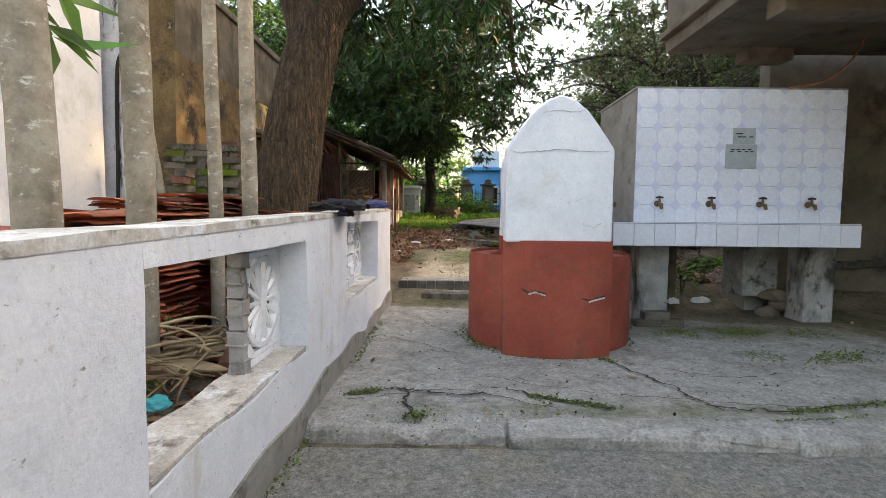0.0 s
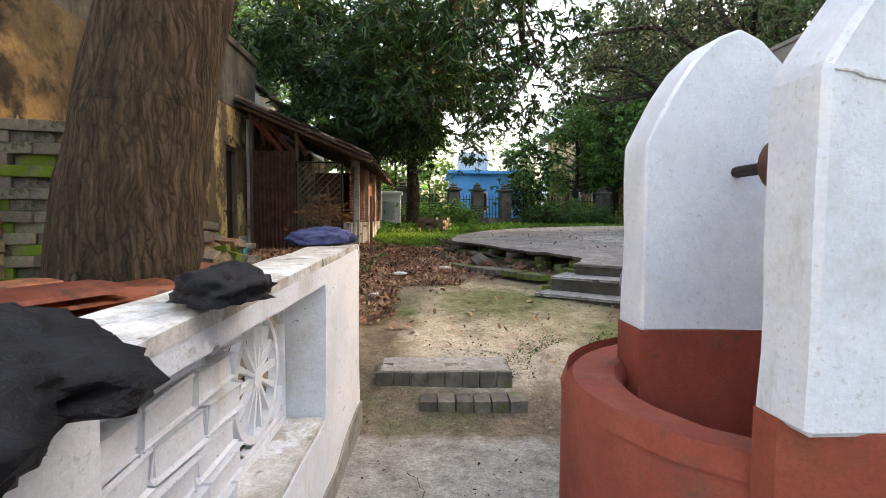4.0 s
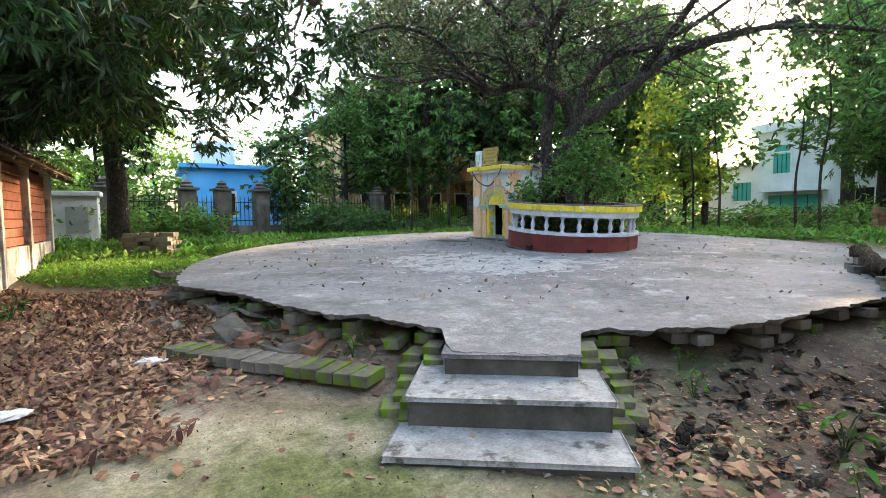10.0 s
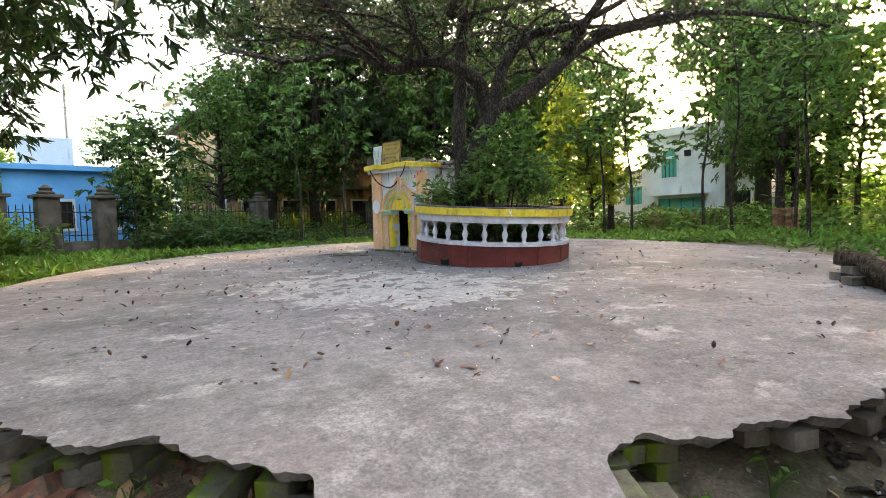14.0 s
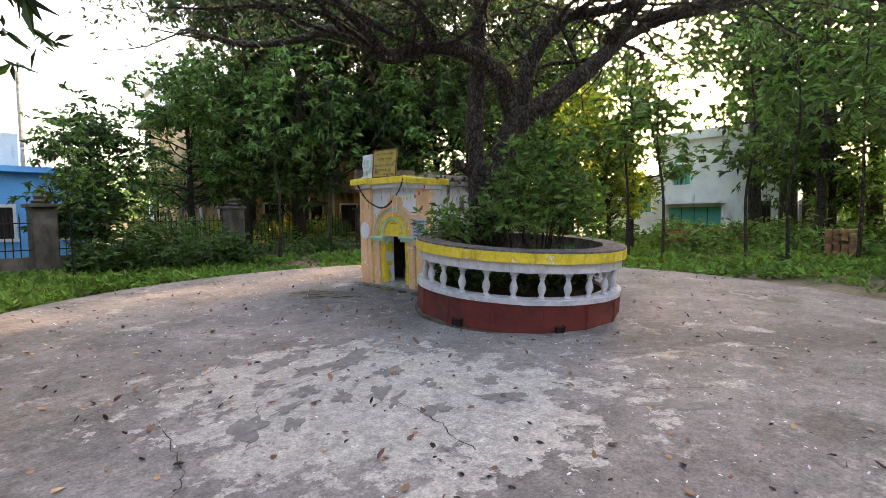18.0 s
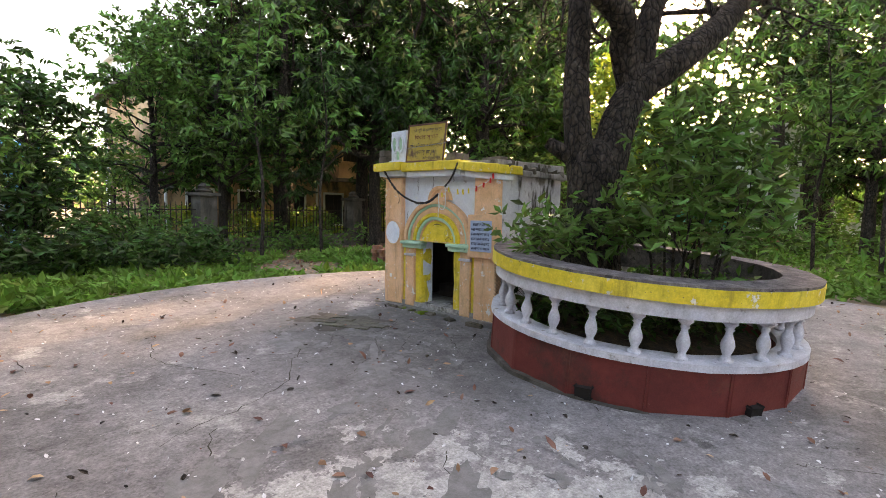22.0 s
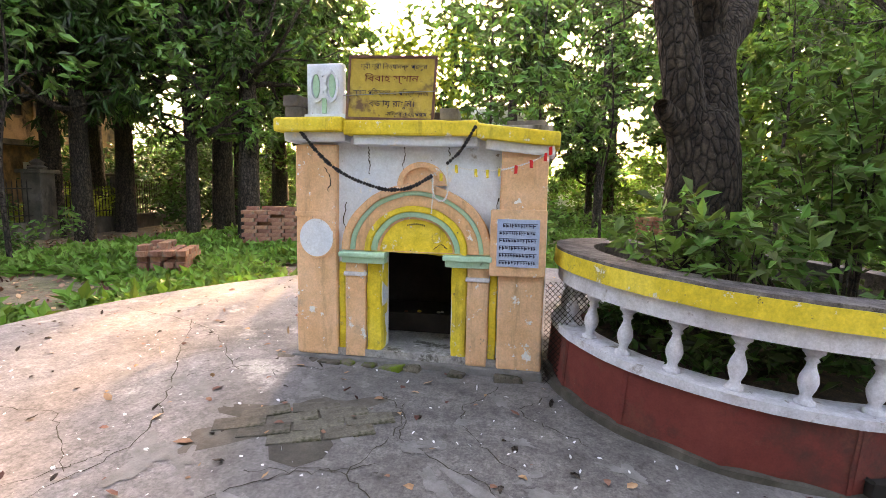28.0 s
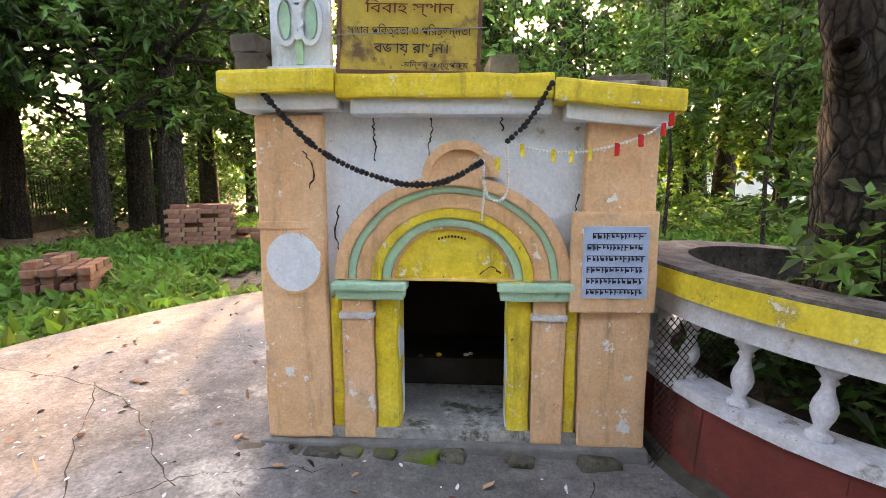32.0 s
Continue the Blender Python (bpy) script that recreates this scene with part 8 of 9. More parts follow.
joint = np.column_stack([x_, 2.66 + 0.05 * np.sin(3 * x_) + 0.14 * rng.normal(size=800) * np.clip(np.sin(2.3 * x_ + 1), 0, 1), np.zeros(800)])
joint[:, 2] = ground_z(joint[:, 0], np.maximum(joint[:, 1], 2.63)) + 0.006
tagged(leaves("moss", joint[vfield(joint[:, 0], joint[:, 1], 3.5) > 0.15], 0.014, M["mossleaf"], droop=-0.3, slim=0.6), "moss growing in the joint behind the kerb", "moss", kind="stuff")


def weed(x, y, h, n, size, mt, label, spread=0.5):
    z = float(ground_z(x, y))
    w = thing("weed", (x, y, z), label, "plant", "weeds by the platform")
    cs = [(random.uniform(-1, 1) * h * spread, random.uniform(-1, 1) * h * spread, h * random.uniform(0.5, 1)) for _ in range(5)]
    limbs("stem", [curve([(0, 0, 0), (c[0] * 0.4, c[1] * 0.4, c[2] * 0.7), c], 0.006, 0.002, 4) for c in cs], M["leafmid"], w, 4)
    leaves("foliage", clumps(n, cs, h * 0.3, 0.7), size, mt, w, slim=0.45, droop=0.1)


for n_, cx_, cy_, sx_, sy_ in ((9000, 1.75, 6.35, 0.5, 0.28), (4500, 2.3, 6.5, 0.35, 0.3), (3000, 1.0, 6.6, 0.35, 0.2), (2200, 2.6, 4.65, 0.6, 0.12), (1500, 3.0, 3.8, 0.4, 0.1)):
    mp_ = rng.normal(size=(n_, 2)) * [sx_, sy_] + [cx_, cy_]
    mp_ = mp_[vfield(mp_[:, 0], mp_[:, 1], 4.5) > -0.2]
    tagged(leaves("moss", np.column_stack([mp_, ground_z(mp_[:, 0], mp_[:, 1]) + 0.004 + 0.008 * rng.random(len(mp_))]), 0.015, M["mossleaf"], droop=-0.3, slim=0.65), "low moss and tiny weeds on damp ground", "moss", kind="stuff")
random.seed(4)
for x, y, h, n in ((2.29, 7.12, 0.3, 34), (3.22, 8.5, 0.16, 14), (2.83, 8.6, 0.14, 16), (2.62, 8.62, 0.12, 12), (1.4, 9.9, 0.14, 12), (2.1, 6.8, 0.25, 60), (2.45, 6.6, 0.3, 70), (3.1, 7.5, 0.25, 25), (2.45, 8.75, 0.14, 18), (3.0, 8.25, 0.14, 16), (0.75, 11.3, 0.18, 24), (1.0, 10.75, 0.14, 18), (1.45, 10.0, 0.12, 12), (0.5, 12.2, 0.2, 26), (5.6, 8.0, 0.3, 70), (6.3, 8.2, 0.3, 80), (4.9, 7.9, 0.2, 30), (-0.95, 9.6, 0.25, 40), (-1.0, 12.2, 0.22, 40), (2.1, 5.9, 0.35, 70), (2.9, 6.1, 0.3, 60), (3.3, 6.4, 0.35, 70), (1.95, 6.35, 0.28, 60), (2.6, 6.2, 0.3, 60)):
    weed(x, y, h, n, h * 0.3, M["leaflight"] if n < 25 else M["leafmid"], "fresh green weed growing from the earth")

# ---- brick stacks ----
def brick_stack(x, y, z, cols, rows, layers, turn, label, kind="greybrick", gap=0.03, keep=0.95):
    st = thing("brick_stack", (x, y, z), label, "bricks")
    for l in range(layers):
        for r in range(rows):
            for c in range(cols):
                if random.random() > (keep if l < layers - 1 else keep * 0.6):
                    continue
                u, v = ((c - (cols - 1) / 2) * (0.25 + gap), (r - (rows - 1) / 2) * (0.12 + gap)) if l % 2 == 0 else ((c - (cols - 1) / 2) * (0.25 + gap) + 0.06, (r - (rows - 1) / 2) * (0.12 + gap))
                ca, sa = math.cos(radians(turn)), math.sin(radians(turn))
                brick(st, kind, x + ca * u - sa * v, y + sa * u + ca * v, z + 0.04 + l * 0.077, turn + (90 if l % 2 and rows == cols * 2 else 0) + random.uniform(-6, 6))
    return st


random.seed(9)
brick_stack(0.05, 17.1, 0.86, 3, 4, 6, -20, "small stack of weathered bricks on the grass")
brick_stack(9.6, 19.7, 0.94, 3, 4, 6, 25, "loose stack of old red bricks in the ground cover", "brick", 0.04, 0.85)
brick_stack(16.4, 11.9, 0.95, 3, 4, 9, 10, "tall stack of red bricks under the trees", "brick", 0.02)
brick_stack(20.0, 16.0, 0.95, 9, 4, 8, 125, "long low stack of red bricks", "brick", 0.02, 0.97)
brick_stack(13.2, 20.15, 0.95, 4, 5, 11, 112, "heap of red bricks among the trunks", "brick", 0.015, 0.93)
brick_stack(13.75, 19.5, 0.95, 2, 4, 5, 100, "low end of the brick heap", "brick", 0.02, 0.85)
# bricks and log at the platform's edge
EDX, EDY = 0.28, -0.21
edge_bricks = thing("brick_pile", (6.6 + EDX, 8.95 + EDY, 0.85), "dark loose bricks at the platform edge", "bricks")
for x, y, l, t in ((6.55, 9.05, 0, -40), (6.85, 9.2, 0, -35), (6.7, 9.12, 1, 30), (6.3, 8.72, 0, -30), (6.6, 8.8, 0, -60), (5.55, 8.42, 0, -20), (5.85, 8.55, 0, -50), (5.7, 8.5, 1, 20)):
    x, y = x + EDX, y + EDY
    brick(edge_bricks, "greybrick", x, y, float(plat_z(x, y)) + 0.04 + 0.076 * l, t)
log = thing("driftwood_log", (6.3 + EDX, 8.85 + EDY, 0.93), "gnarled grey log lying on loose bricks", "log")
runs_ = []
for k in range(5):
    o0 = rng.normal(size=3) * 0.045
    pts = [np.array(p) + o0 + rng.normal(size=3) * 0.025 for p in ((0.56, 0.36, 0.17), (0.3, 0.2, 0.15), (0.0, 0.0, 0.11), (-0.26, -0.18, 0.09), (-0.46, -0.3, 0.06))]
    runs_.append((np.array(smoothed(pts, 5)), list(0.048 + 0.014 * rng.normal(size=21))))
limbs("trunk", [(p, r[: len(p)] if len(r) >= len(p) else r + [0.05] * (len(p) - len(r))) for p, r in runs_], M["bark2"], log, 9, 0.12)

# ---- ruined brick wall and rubble by the house ----
random.seed(14)
ruin = thing("ruined_wall", (-2.9, 7.6, 0.4), "ruined wall of old thin bricks by the house", "wall")
for c in range(22):
    for k in range(3):
        for r in range(2):
            x = -3.3 + k * 0.26 + (0.13 if c % 2 else 0)
            if x + 0.12 > -2.55 + 0.1 * math.sin(c * 2.1) or (x > -3.0 and c > 19):
                continue
            brick(ruin, random.choice(("brick", "greybrick", "greybrick")), x, 7.55 + r * 0.14 + random.uniform(-0.015, 0.015), 0.44 + c * 0.078, random.uniform(-4, 4))
for c in range(16):
    for k in range(7):
        y = 5.9 + k * 0.26 + (0.13 if c % 2 else 0)
        if c > 13 - 3 * abs(math.sin(k * 1.3)):
            continue
        brick(ruin, random.choice(("greybrick", "greybrick", "brick")), -3.05 + random.uniform(-0.02, 0.02), y, 0.36 + c * 0.09, 90 + random.uniform(-6, 6), 0, 0, 1.02)
rub = thing("rubble_heap", (-2.2, 7.9, 0.5), "heap of mossy broken bricks", "rubble")
for k in range(130):
    u, v = random.gauss(0, 0.35), random.gauss(0, 0.5)
    x, y = -2.45 + u, 7.75 + v
    h = max(0.0, 0.75 * (1 - math.hypot(u / 0.85, v / 1.1)))
    if x > -1.5:
        continue
    brick(rub, random.choice(("mossbrick", "greybrick", "greybrick", "greybrick", "brick")), x, y, float(ground_z(x, y)) + 0.03 + h * random.uniform(0.75, 1.0), random.uniform(0, 360), random.uniform(-18, 18), random.uniform(-18, 18), random.uniform(0.75, 1.1))
core = lathe([(0.75, 0.0), (0.55, 0.3), (0.25, 0.55), (0.02, 0.66)], 16, (-2.45, 7.75, 0.48))
tagged(part("rubble_core", local(core, Matrix.Translation((2.2, -7.9, -0.5))), M["earth"], rub), "earth within the heap")
step_h = tagged(part("old_step", boxm(-2.9, 8.9, 0.5, -1.5, 9.9, 0.66, 0.03, 0.03), M["cement"]), "low cement step strewn with leaves", "step")

# white building at the far left
wb, wbp = far_house("white_building", -9.0, -3.0, 0.2, -4.2, 6.3, 5.0, M["white"], "whitewashed building wall with a black cable", [])
wbp("cable", tube(smoothed([(-4.17, 5.2, 4.8), (-4.17, 5.3, 3.4), (-4.17, 5.1, 2.2), (-4.17, 5.15, 0.8)], 5), 0.02, 6), M["iron"], "black cable")

# ---- stacks of roof tiles behind the wall ----
random.seed(6)
slab_bm = bmesh.new()
for i_ in range(7):
    a = math.pi * i_ / 6
    slab_bm.verts.new((-0.2, 0.11 * math.cos(a), 0.02 * math.sin(a)))
slab_bm.verts.ensure_lookup_table()
lo_ = list(slab_bm.verts)
hi_ = [slab_bm.verts.new((0.2, v.co.y, v.co.z)) for v in lo_]
for a, b, c, d_ in zip(lo_, lo_[1:], hi_[1:], hi_):
    slab_bm.faces.new((a, b, c, d_))
bmesh.ops.solidify(slab_bm, geom=slab_bm.faces[:], thickness=0.016)
tile2 = bpy.data.meshes.new("clay_tile")
slab_bm.to_mesh(tile2)
slab_bm.free()
tile2.materials.append(M["clay"])
for x, y, layers, turn in ((-1.75, 2.6, 22, 75), (-1.8, 3.1, 24, 88), (-1.75, 3.6, 25, 95), (-1.72, 4.1, 25, 84), (-1.35, 4.25, 22, 80), (-2.2, 3.2, 22, 90), (-2.25, 3.8, 24, 90), (-2.2, 2.6, 20, 80), (-1.3, 4.75, 20, 60), (-2.3, 4.4, 24, 95)):
    st = thing("tile_stack", (x, y, float(ground_z(x, y))), "stack of old red clay roof tiles", "tiles", "stacks of roof tiles")
    for l in range(layers):
        for k in range(2):
            o = new("roof_tile", tile2)
            o.parent = st
            o.matrix_basis = pose(random.uniform(-0.02, 0.02) + (k - 0.5) * 0.2 * math.sin(radians(turn)), random.uniform(-0.02, 0.02) - (k - 0.5) * 0.2 * math.cos(radians(turn)), 0.02 + l * 0.037, random.uniform(-4, 4), random.uniform(-3, 3), turn + random.uniform(-5, 5))

# ---- dry fronds and rubbish behind the opening ----
fr = thing("dry_fronds", (-1.3, 1.9, 0.25), "tangle of dry palm fronds and leaf sheaths", "debris", kind="stuff")
runs_ = []
for k in range(300):
    p = np.array([rng.uniform(-0.65, 0.0), rng.uniform(-1.1, 0.9), 0.0])
    p[2] = rng.uniform(0.02, 0.06 + 0.3 * math.exp(-((p[0] + 0.3) ** 2 / 0.15 + p[1] ** 2 / 0.5)))
    a = rng.uniform(0, 2 * np.pi)
    d_ = np.array([math.cos(a), math.sin(a), 0.3])
    c = rng.uniform(-1.2, 1.2)
    pts, q = [p], p.copy()
    for s_ in range(8):
        a += c * 0.22
        q = q + np.array([math.cos(a), math.sin(a), 0.22 - 0.08 * s_]) * 0.085
        q[2] = max(0.0, q[2])
        q[0] = min(q[0], 0.25)
        pts.append(q.copy())
    runs_.append((np.array(pts), list(np.linspace(rng.uniform(0.009, 0.016), 0.004, 9))))
limbs("frond", runs_, M["frond"], fr, 4)
fr2 = strew("fallen_leaves", 2200, -2.3, 0.2, -0.95, 5.6, 0.13, M["drybrown"], "dry leaves behind the low wall", ground_z, None, "leaves", 0.5)
for x, y, t in ((-1.35, 2.3, 20), (-1.2, 2.75, 60), (-1.5, 1.5, 110)):
    b = tube(smoothed([(-0.3, 0, 0.02), (-0.1, 0.03, 0.09), (0.15, 0, 0.1), (0.35, -0.05, 0.06)], 4), [0.02, 0.03, 0.05, 0.06, 0.065, 0.07, 0.07, 0.065, 0.06, 0.05, 0.04, 0.03, 0.01], 8)
    b.transform(Matrix.Diagonal((1, 1, 0.6, 1)))
    o = tagged(part("palm_sheath", b, M["frond"]), "dry tan palm leaf sheath lying on litter", "debris")
    o.matrix_basis = pose(x, y, float(ground_z(x, y)) + 0.06, 0, 0, t)
for x, y, h, n in ((-1.25, 2.1, 0.16, 16), (-1.55, 2.9, 0.4, 30), (-1.2, 3.2, 0.3, 20)):
    weed(x, y, h, n, 0.05, M["leafmid"], "green weed among dry litter")
shrub2 = thing("mango_sprig", (-1.9, 1.6, 1.2), "long-leaved green branch hanging by the wall", "plant")
leaves("foliage", clumps(80, [(0.02, 0.4, 0.75), (0.27, 0.5, 0.6), (-0.15, 0.2, 0.85), (0.12, 0.3, 1.0), (0.2, 0.45, 0.8)], 0.2, 0.7), 0.2, M["leafmid"], shrub2, slim=0.24, droop=0.5)
limbs("stem", [curve([(-0.35, 0.0, 1.6), (-0.05, 0.2, 1.1), (0.15, 0.4, 0.7)], 0.012, 0.004)], M["bark"], shrub2, 5)


# ---- bags on the wall ----
def crumple(name, x, y, z, sx, sy, sz, turn, material, label, category, seed, rough=0.35):
    bm = bmesh.new()
    bmesh.ops.create_icosphere(bm, subdivisions=4, radius=1.0)
    for v in bm.verts:
        c = v.co.copy()
        f = 1 + rough * noise.noise(c * 1.8 + Vector((seed, 0, 0))) + 0.5 * rough * abs(noise.noise(c * 5 + Vector((0, seed, 0)))) + 0.15 * noise.noise(c * 11)
        v.co = Vector((c.x * sx * f, c.y * sy * f, max(c.z, -0.25) * sz * f))
    o = tagged(part(name, bm, material, smooth=True), label, category)
    o.matrix_basis = pose(x, y, z, 0, 0, turn)
    return o


crumple("plastic_bag", -0.70, 3.42, 1.11, 0.13, 0.24, 0.055, 40, M["bag"], "crumpled black plastic bag on the wall", "bag", 1)
crumple("plastic_bag", -0.62, 3.3, 1.07, 0.05, 0.07, 0.05, 0, M["bag"], "end of a black bag hanging over the wall edge", "bag", 2)
crumple("plastic_bag", -0.66, 3.95, 1.125, 0.1, 0.12, 0.05, 10, M["bag"], "crumpled black plastic bag on the coping", "bag", 3)
crumple("navy_cloth", -0.78, 5.62, 1.16, 0.12, 0.18, 0.06, -55, M["bluecloth"], "crumpled navy blue cloth on the end of the wall", "cloth", 4)
crumple("paper_wad", 1.56, 6.53, 0.31, 0.07, 0.05, 0.04, 0, M["frond"], "crumpled brown wrapper on the moss", "litter", 5)
for x_, y_, r_, mt_, lb_ in ((1.64, 6.97, 0.05, "litter", "torn white paper scrap on the earth"), (2.0, 7.35, 0.05, "litter", "pale paper scrap on the earth"), (2.04, 6.38, 0.06, "litter", "grey-white plastic scrap among weeds"), (2.36, 6.8, 0.08, "litter", "white wrapper by the pipe"), (1.6, 6.5, 0.035, "redcloth", "red scrap of a wrapper"), (2.22, 6.9, 0.05, "bluecloth", "blue wrapper under the pipe elbow")):
    crumple("paper_scrap", x_, y_, float(ground_z(x_, y_)) + 0.012, r_, r_ * 0.7, r_ * 0.35, x_ * 90, M[mt_], lb_, "litter", x_ + y_, 0.6)
crumple("foil_wrapper", 2.3, 6.76, 0.36, 0.09, 0.06, 0.03, 30, M["galv"], "shiny torn foil wrapper", "litter", 6)
crumple("plastic_scrap", -0.55, 9.75, 0.53, 0.09, 0.06, 0.025, 30, M["litter"], "pale plastic scrap among the leaves", "litter", 7)
crumple("plastic_scrap", 0.1, 10.5, 0.54, 0.09, 0.05, 0.025, 0, M["litter"], "pale plastic scrap among the leaves", "litter", 8)
crumple("plastic_scrap", -0.75, 8.3, 0.45, 0.07, 0.06, 0.03, 70, M["litter"], "white plastic scrap among the leaves", "litter", 9)
crumple("red_bag", 1.72, 4.85, 0.16, 0.05, 0.05, 0.08, 0, M["redcloth"], "small red plastic bag by the well", "bag", 10)
crumple("plastic_scrap", 2.95, 5.75, 0.12, 0.12, 0.08, 0.04, 20, M["litter"], "white rubbish under the tank", "litter", 11)
crumple("plastic_scrap", 2.6, 5.65, 0.12, 0.08, 0.06, 0.04, 60, M["litter"], "white rubbish under the tank", "litter", 12)
crumple("teal_wrapper", -1.1, 1.95, 0.32, 0.05, 0.05, 0.03, 0, M["cyan"], "turquoise wrapper among dry fronds", "litter", 13)
bx, by = -1.07, 7.5
bz = float(ground_z(bx, by))
basket = thing("wicker_basket", (bx, by, bz), "old grey wicker basket upside down on dry leaves", "basket")
for k in range(9):
    h_ = k / 8
    r_ = 0.29 * math.sqrt(max(0.02, 1 - h_ * h_ * 0.97))
    part("woven_band", tube([(r_ * math.cos(a), r_ * 0.8 * math.sin(a), 0.01 + 0.095 * h_ + 0.006 * math.sin(11 * a + k * math.pi)) for a in np.linspace(0, 2 * math.pi, 45)], 0.009, 5), M["lath"], basket)
for k in range(22):
    a = 2 * math.pi * k / 22
    part("rib", tube([(0.29 * math.cos(a) * math.sqrt(max(0.02, 1 - h_ * h_ * 0.97)), 0.232 * math.sin(a) * math.sqrt(max(0.02, 1 - h_ * h_ * 0.97)), 0.01 + 0.095 * h_) for h_ in (0, 0.3, 0.6, 0.8, 0.95, 1.0)], 0.006, 4), M["lath"], basket)
part("basket_lining", lathe([(0.27, 0.0), (0.26, 0.032), (0.2, 0.068), (0.1, 0.094), (0.005, 0.099)], 20), M["lath"], basket)
terr = thing("terrace_edge", (-1.35, 8.0, 0.4), "low edging of old bricks holding the leaf-strewn terrace", "edging")
random.seed(31)
for c in range(4):
    y = 7.2 + 0.12 * (c % 2)
    while y < 8.95 - 0.1 * c:
        brick(terr, random.choice(("greybrick", "greybrick", "barebrick")), -1.3 - 0.02 * c + random.uniform(-0.012, 0.012) + 0.03 * math.sin(2 * y), y, 0.42 + c * 0.08, 90 + random.uniform(-4, 4), random.uniform(-2, 2), random.uniform(-2, 2))
        y += 0.255
for x, y, sx in ((-3.02, 10.35, 1), (-2.9, 10.45, 1)):
    t = thing("bucket", (x, y, 0.72), "small turquoise plastic mug by the house wall", "mug")
    part("body", lathe([(0.05, 0), (0.062, 0.11), (0.066, 0.115), (0.056, 0.11), (0.045, 0.01)], 14), M["cyan"], t)
    part("handle", tube(smoothed([(0.06, 0, 0.1), (0.1, 0, 0.08), (0.1, 0, 0.04), (0.056, 0, 0.03)], 3), 0.007, 6), M["cyan"], t)
basin = thing("basin", (-3.1, 10.2, 0.72), "shallow turquoise plastic basin on the ground", "basin")
part("bowl", lathe([(0.1, 0), (0.15, 0.05), (0.155, 0.055), (0.14, 0.05), (0.09, 0.012)], 18), M["cyan"], basin)
# bricks by the tank
for x, y, z, t in ((1.98, 4.86, 0.04, 5), (2.22, 4.9, 0.04, 0), (2.08, 4.9, 0.115, 3)):
    pb = thing("loose_brick", (x, y, z), "loose grey brick beside the tank leg", "brick", "loose bricks by the tank")
    brick(pb, "greybrick", x, y, z, t)
stones = thing("stone_heap", (3.75, 5.55, 0.0), "heap of dark stones against the tank leg", "stones")
for k in range(9):
    b = bmesh.new()
    bmesh.ops.create_icosphere(b, subdivisions=2, radius=0.12)
    for v in b.verts:
        v.co *= 1 + 0.4 * noise.noise(v.co * 9 + Vector((k, 0, 0)))
        v.co.z *= 0.6
    o = part("stone", b, M["render"], stones)
    o.location = (random.uniform(-0.25, 0.05), random.uniform(-0.12, 0.15), 0.05 + 0.09 * (k // 3))
# cable over the tank
tagged(part("cable", tube(smoothed([(3.3, 4.96, 2.31), (3.75, 5.05, 2.42), (4.2, 5.3, 2.75), (4.54, 5.54, 3.2)], 6), 0.01, 6), M["clay"]), "orange cable hanging over the tank", "cable")

# ---- water pipes in the yard ----
pipes = thing("water_pipe", (1.3, 6.1, 0.3), "galvanised water pipe with valve and elbow", "pipe")
pv = Matrix.Translation((-1.3, -6.1, -0.3))
pp_ = lambda nm, b, mt, lb="": part(nm, local(b, pv), mt, pipes, lb)
A_, B_ = Vector((1.055, 5.76, 1.005)), Vector((1.655, 5.80, 0.995))
dd = (B_ - A_).normalized()
pp_("main_pipe", tube([A_, B_ + dd * 1.9], 0.022, 12), M["galv"])
pp_("elbow", tube(smoothed([A_ + dd * 0.0, A_ - dd * 0.07, A_ - dd * 0.115 - Vector((0, 0, 0.04)), A_ - dd * 0.12 - Vector((0, 0, 0.12))], 5), 0.023, 12), M["galv"], "grey elbow")
pp_("collar", tube([A_ - dd * 0.01, A_ + dd * 0.012], 0.027, 12), M["pvc"])
pp_("valve_body", tube([A_ + dd * 0.014, A_ + dd * 0.05, A_ + dd * 0.07, A_ + dd * 0.12], [0.028, 0.028, 0.032, 0.028], 10), M["brass"], "rusty valve body")
vb = A_ + dd * 0.12
pp_("valve_stem", lathe([(0.028, 0), (0.03, 0.035), (0.018, 0.045), (0.022, 0.065), (0.011, 0.075), (0.011, 0.105)], 10, tuple(vb)), M["iron"])
pp_("hand_wheel", local(frame_prism([(0.07 * math.cos(k * math.pi / 8), 0.07 * math.sin(k * math.pi / 8)) for k in range(16)], [(0.052 * math.cos(k * math.pi / 8), 0.052 * math.sin(k * math.pi / 8)) for k in range(16)], 0.014), Matrix.Translation(vb + Vector((0, 0, 0.105))) @ Matrix.Rotation(math.pi / 2, 4, "X") @ Matrix.Diagonal((0.6, 1, 0.6, 1))), M["iron"], "iron hand wheel")
pp_("branch_pipe", tube([A_ + dd * 0.55 + Vector((0, -0.05, 0.0)), A_ + dd * 0.8 + Vector((0.02, -0.3, -0.06))], 0.03, 10), M["pvc"], "white plastic branch pipe")
pp_("lower_pipe", tube([A_ + dd * 0.2 - Vector((0, -0.1, 0.2)), B_ + dd * 1.9 - Vector((0, -0.1, 0.2))], 0.015, 10), M["galv"])
tagged(part("cement_block", boxm(3.3, 5.55, 0.2, 3.7, 5.95, 1.1, 0.02, 0.01), M["cementw"]), "pale cement block beside the pipes", "block")
pp_("lever", tube(smoothed([vb + Vector((-0.03, 0.01, 0.035)), vb + Vector((-0.08, 0.02, 0.05)), vb + Vector((-0.15, 0.03, 0.075))], 4), 0.0075, 6), M["darkgreen"], "teal-green valve lever")
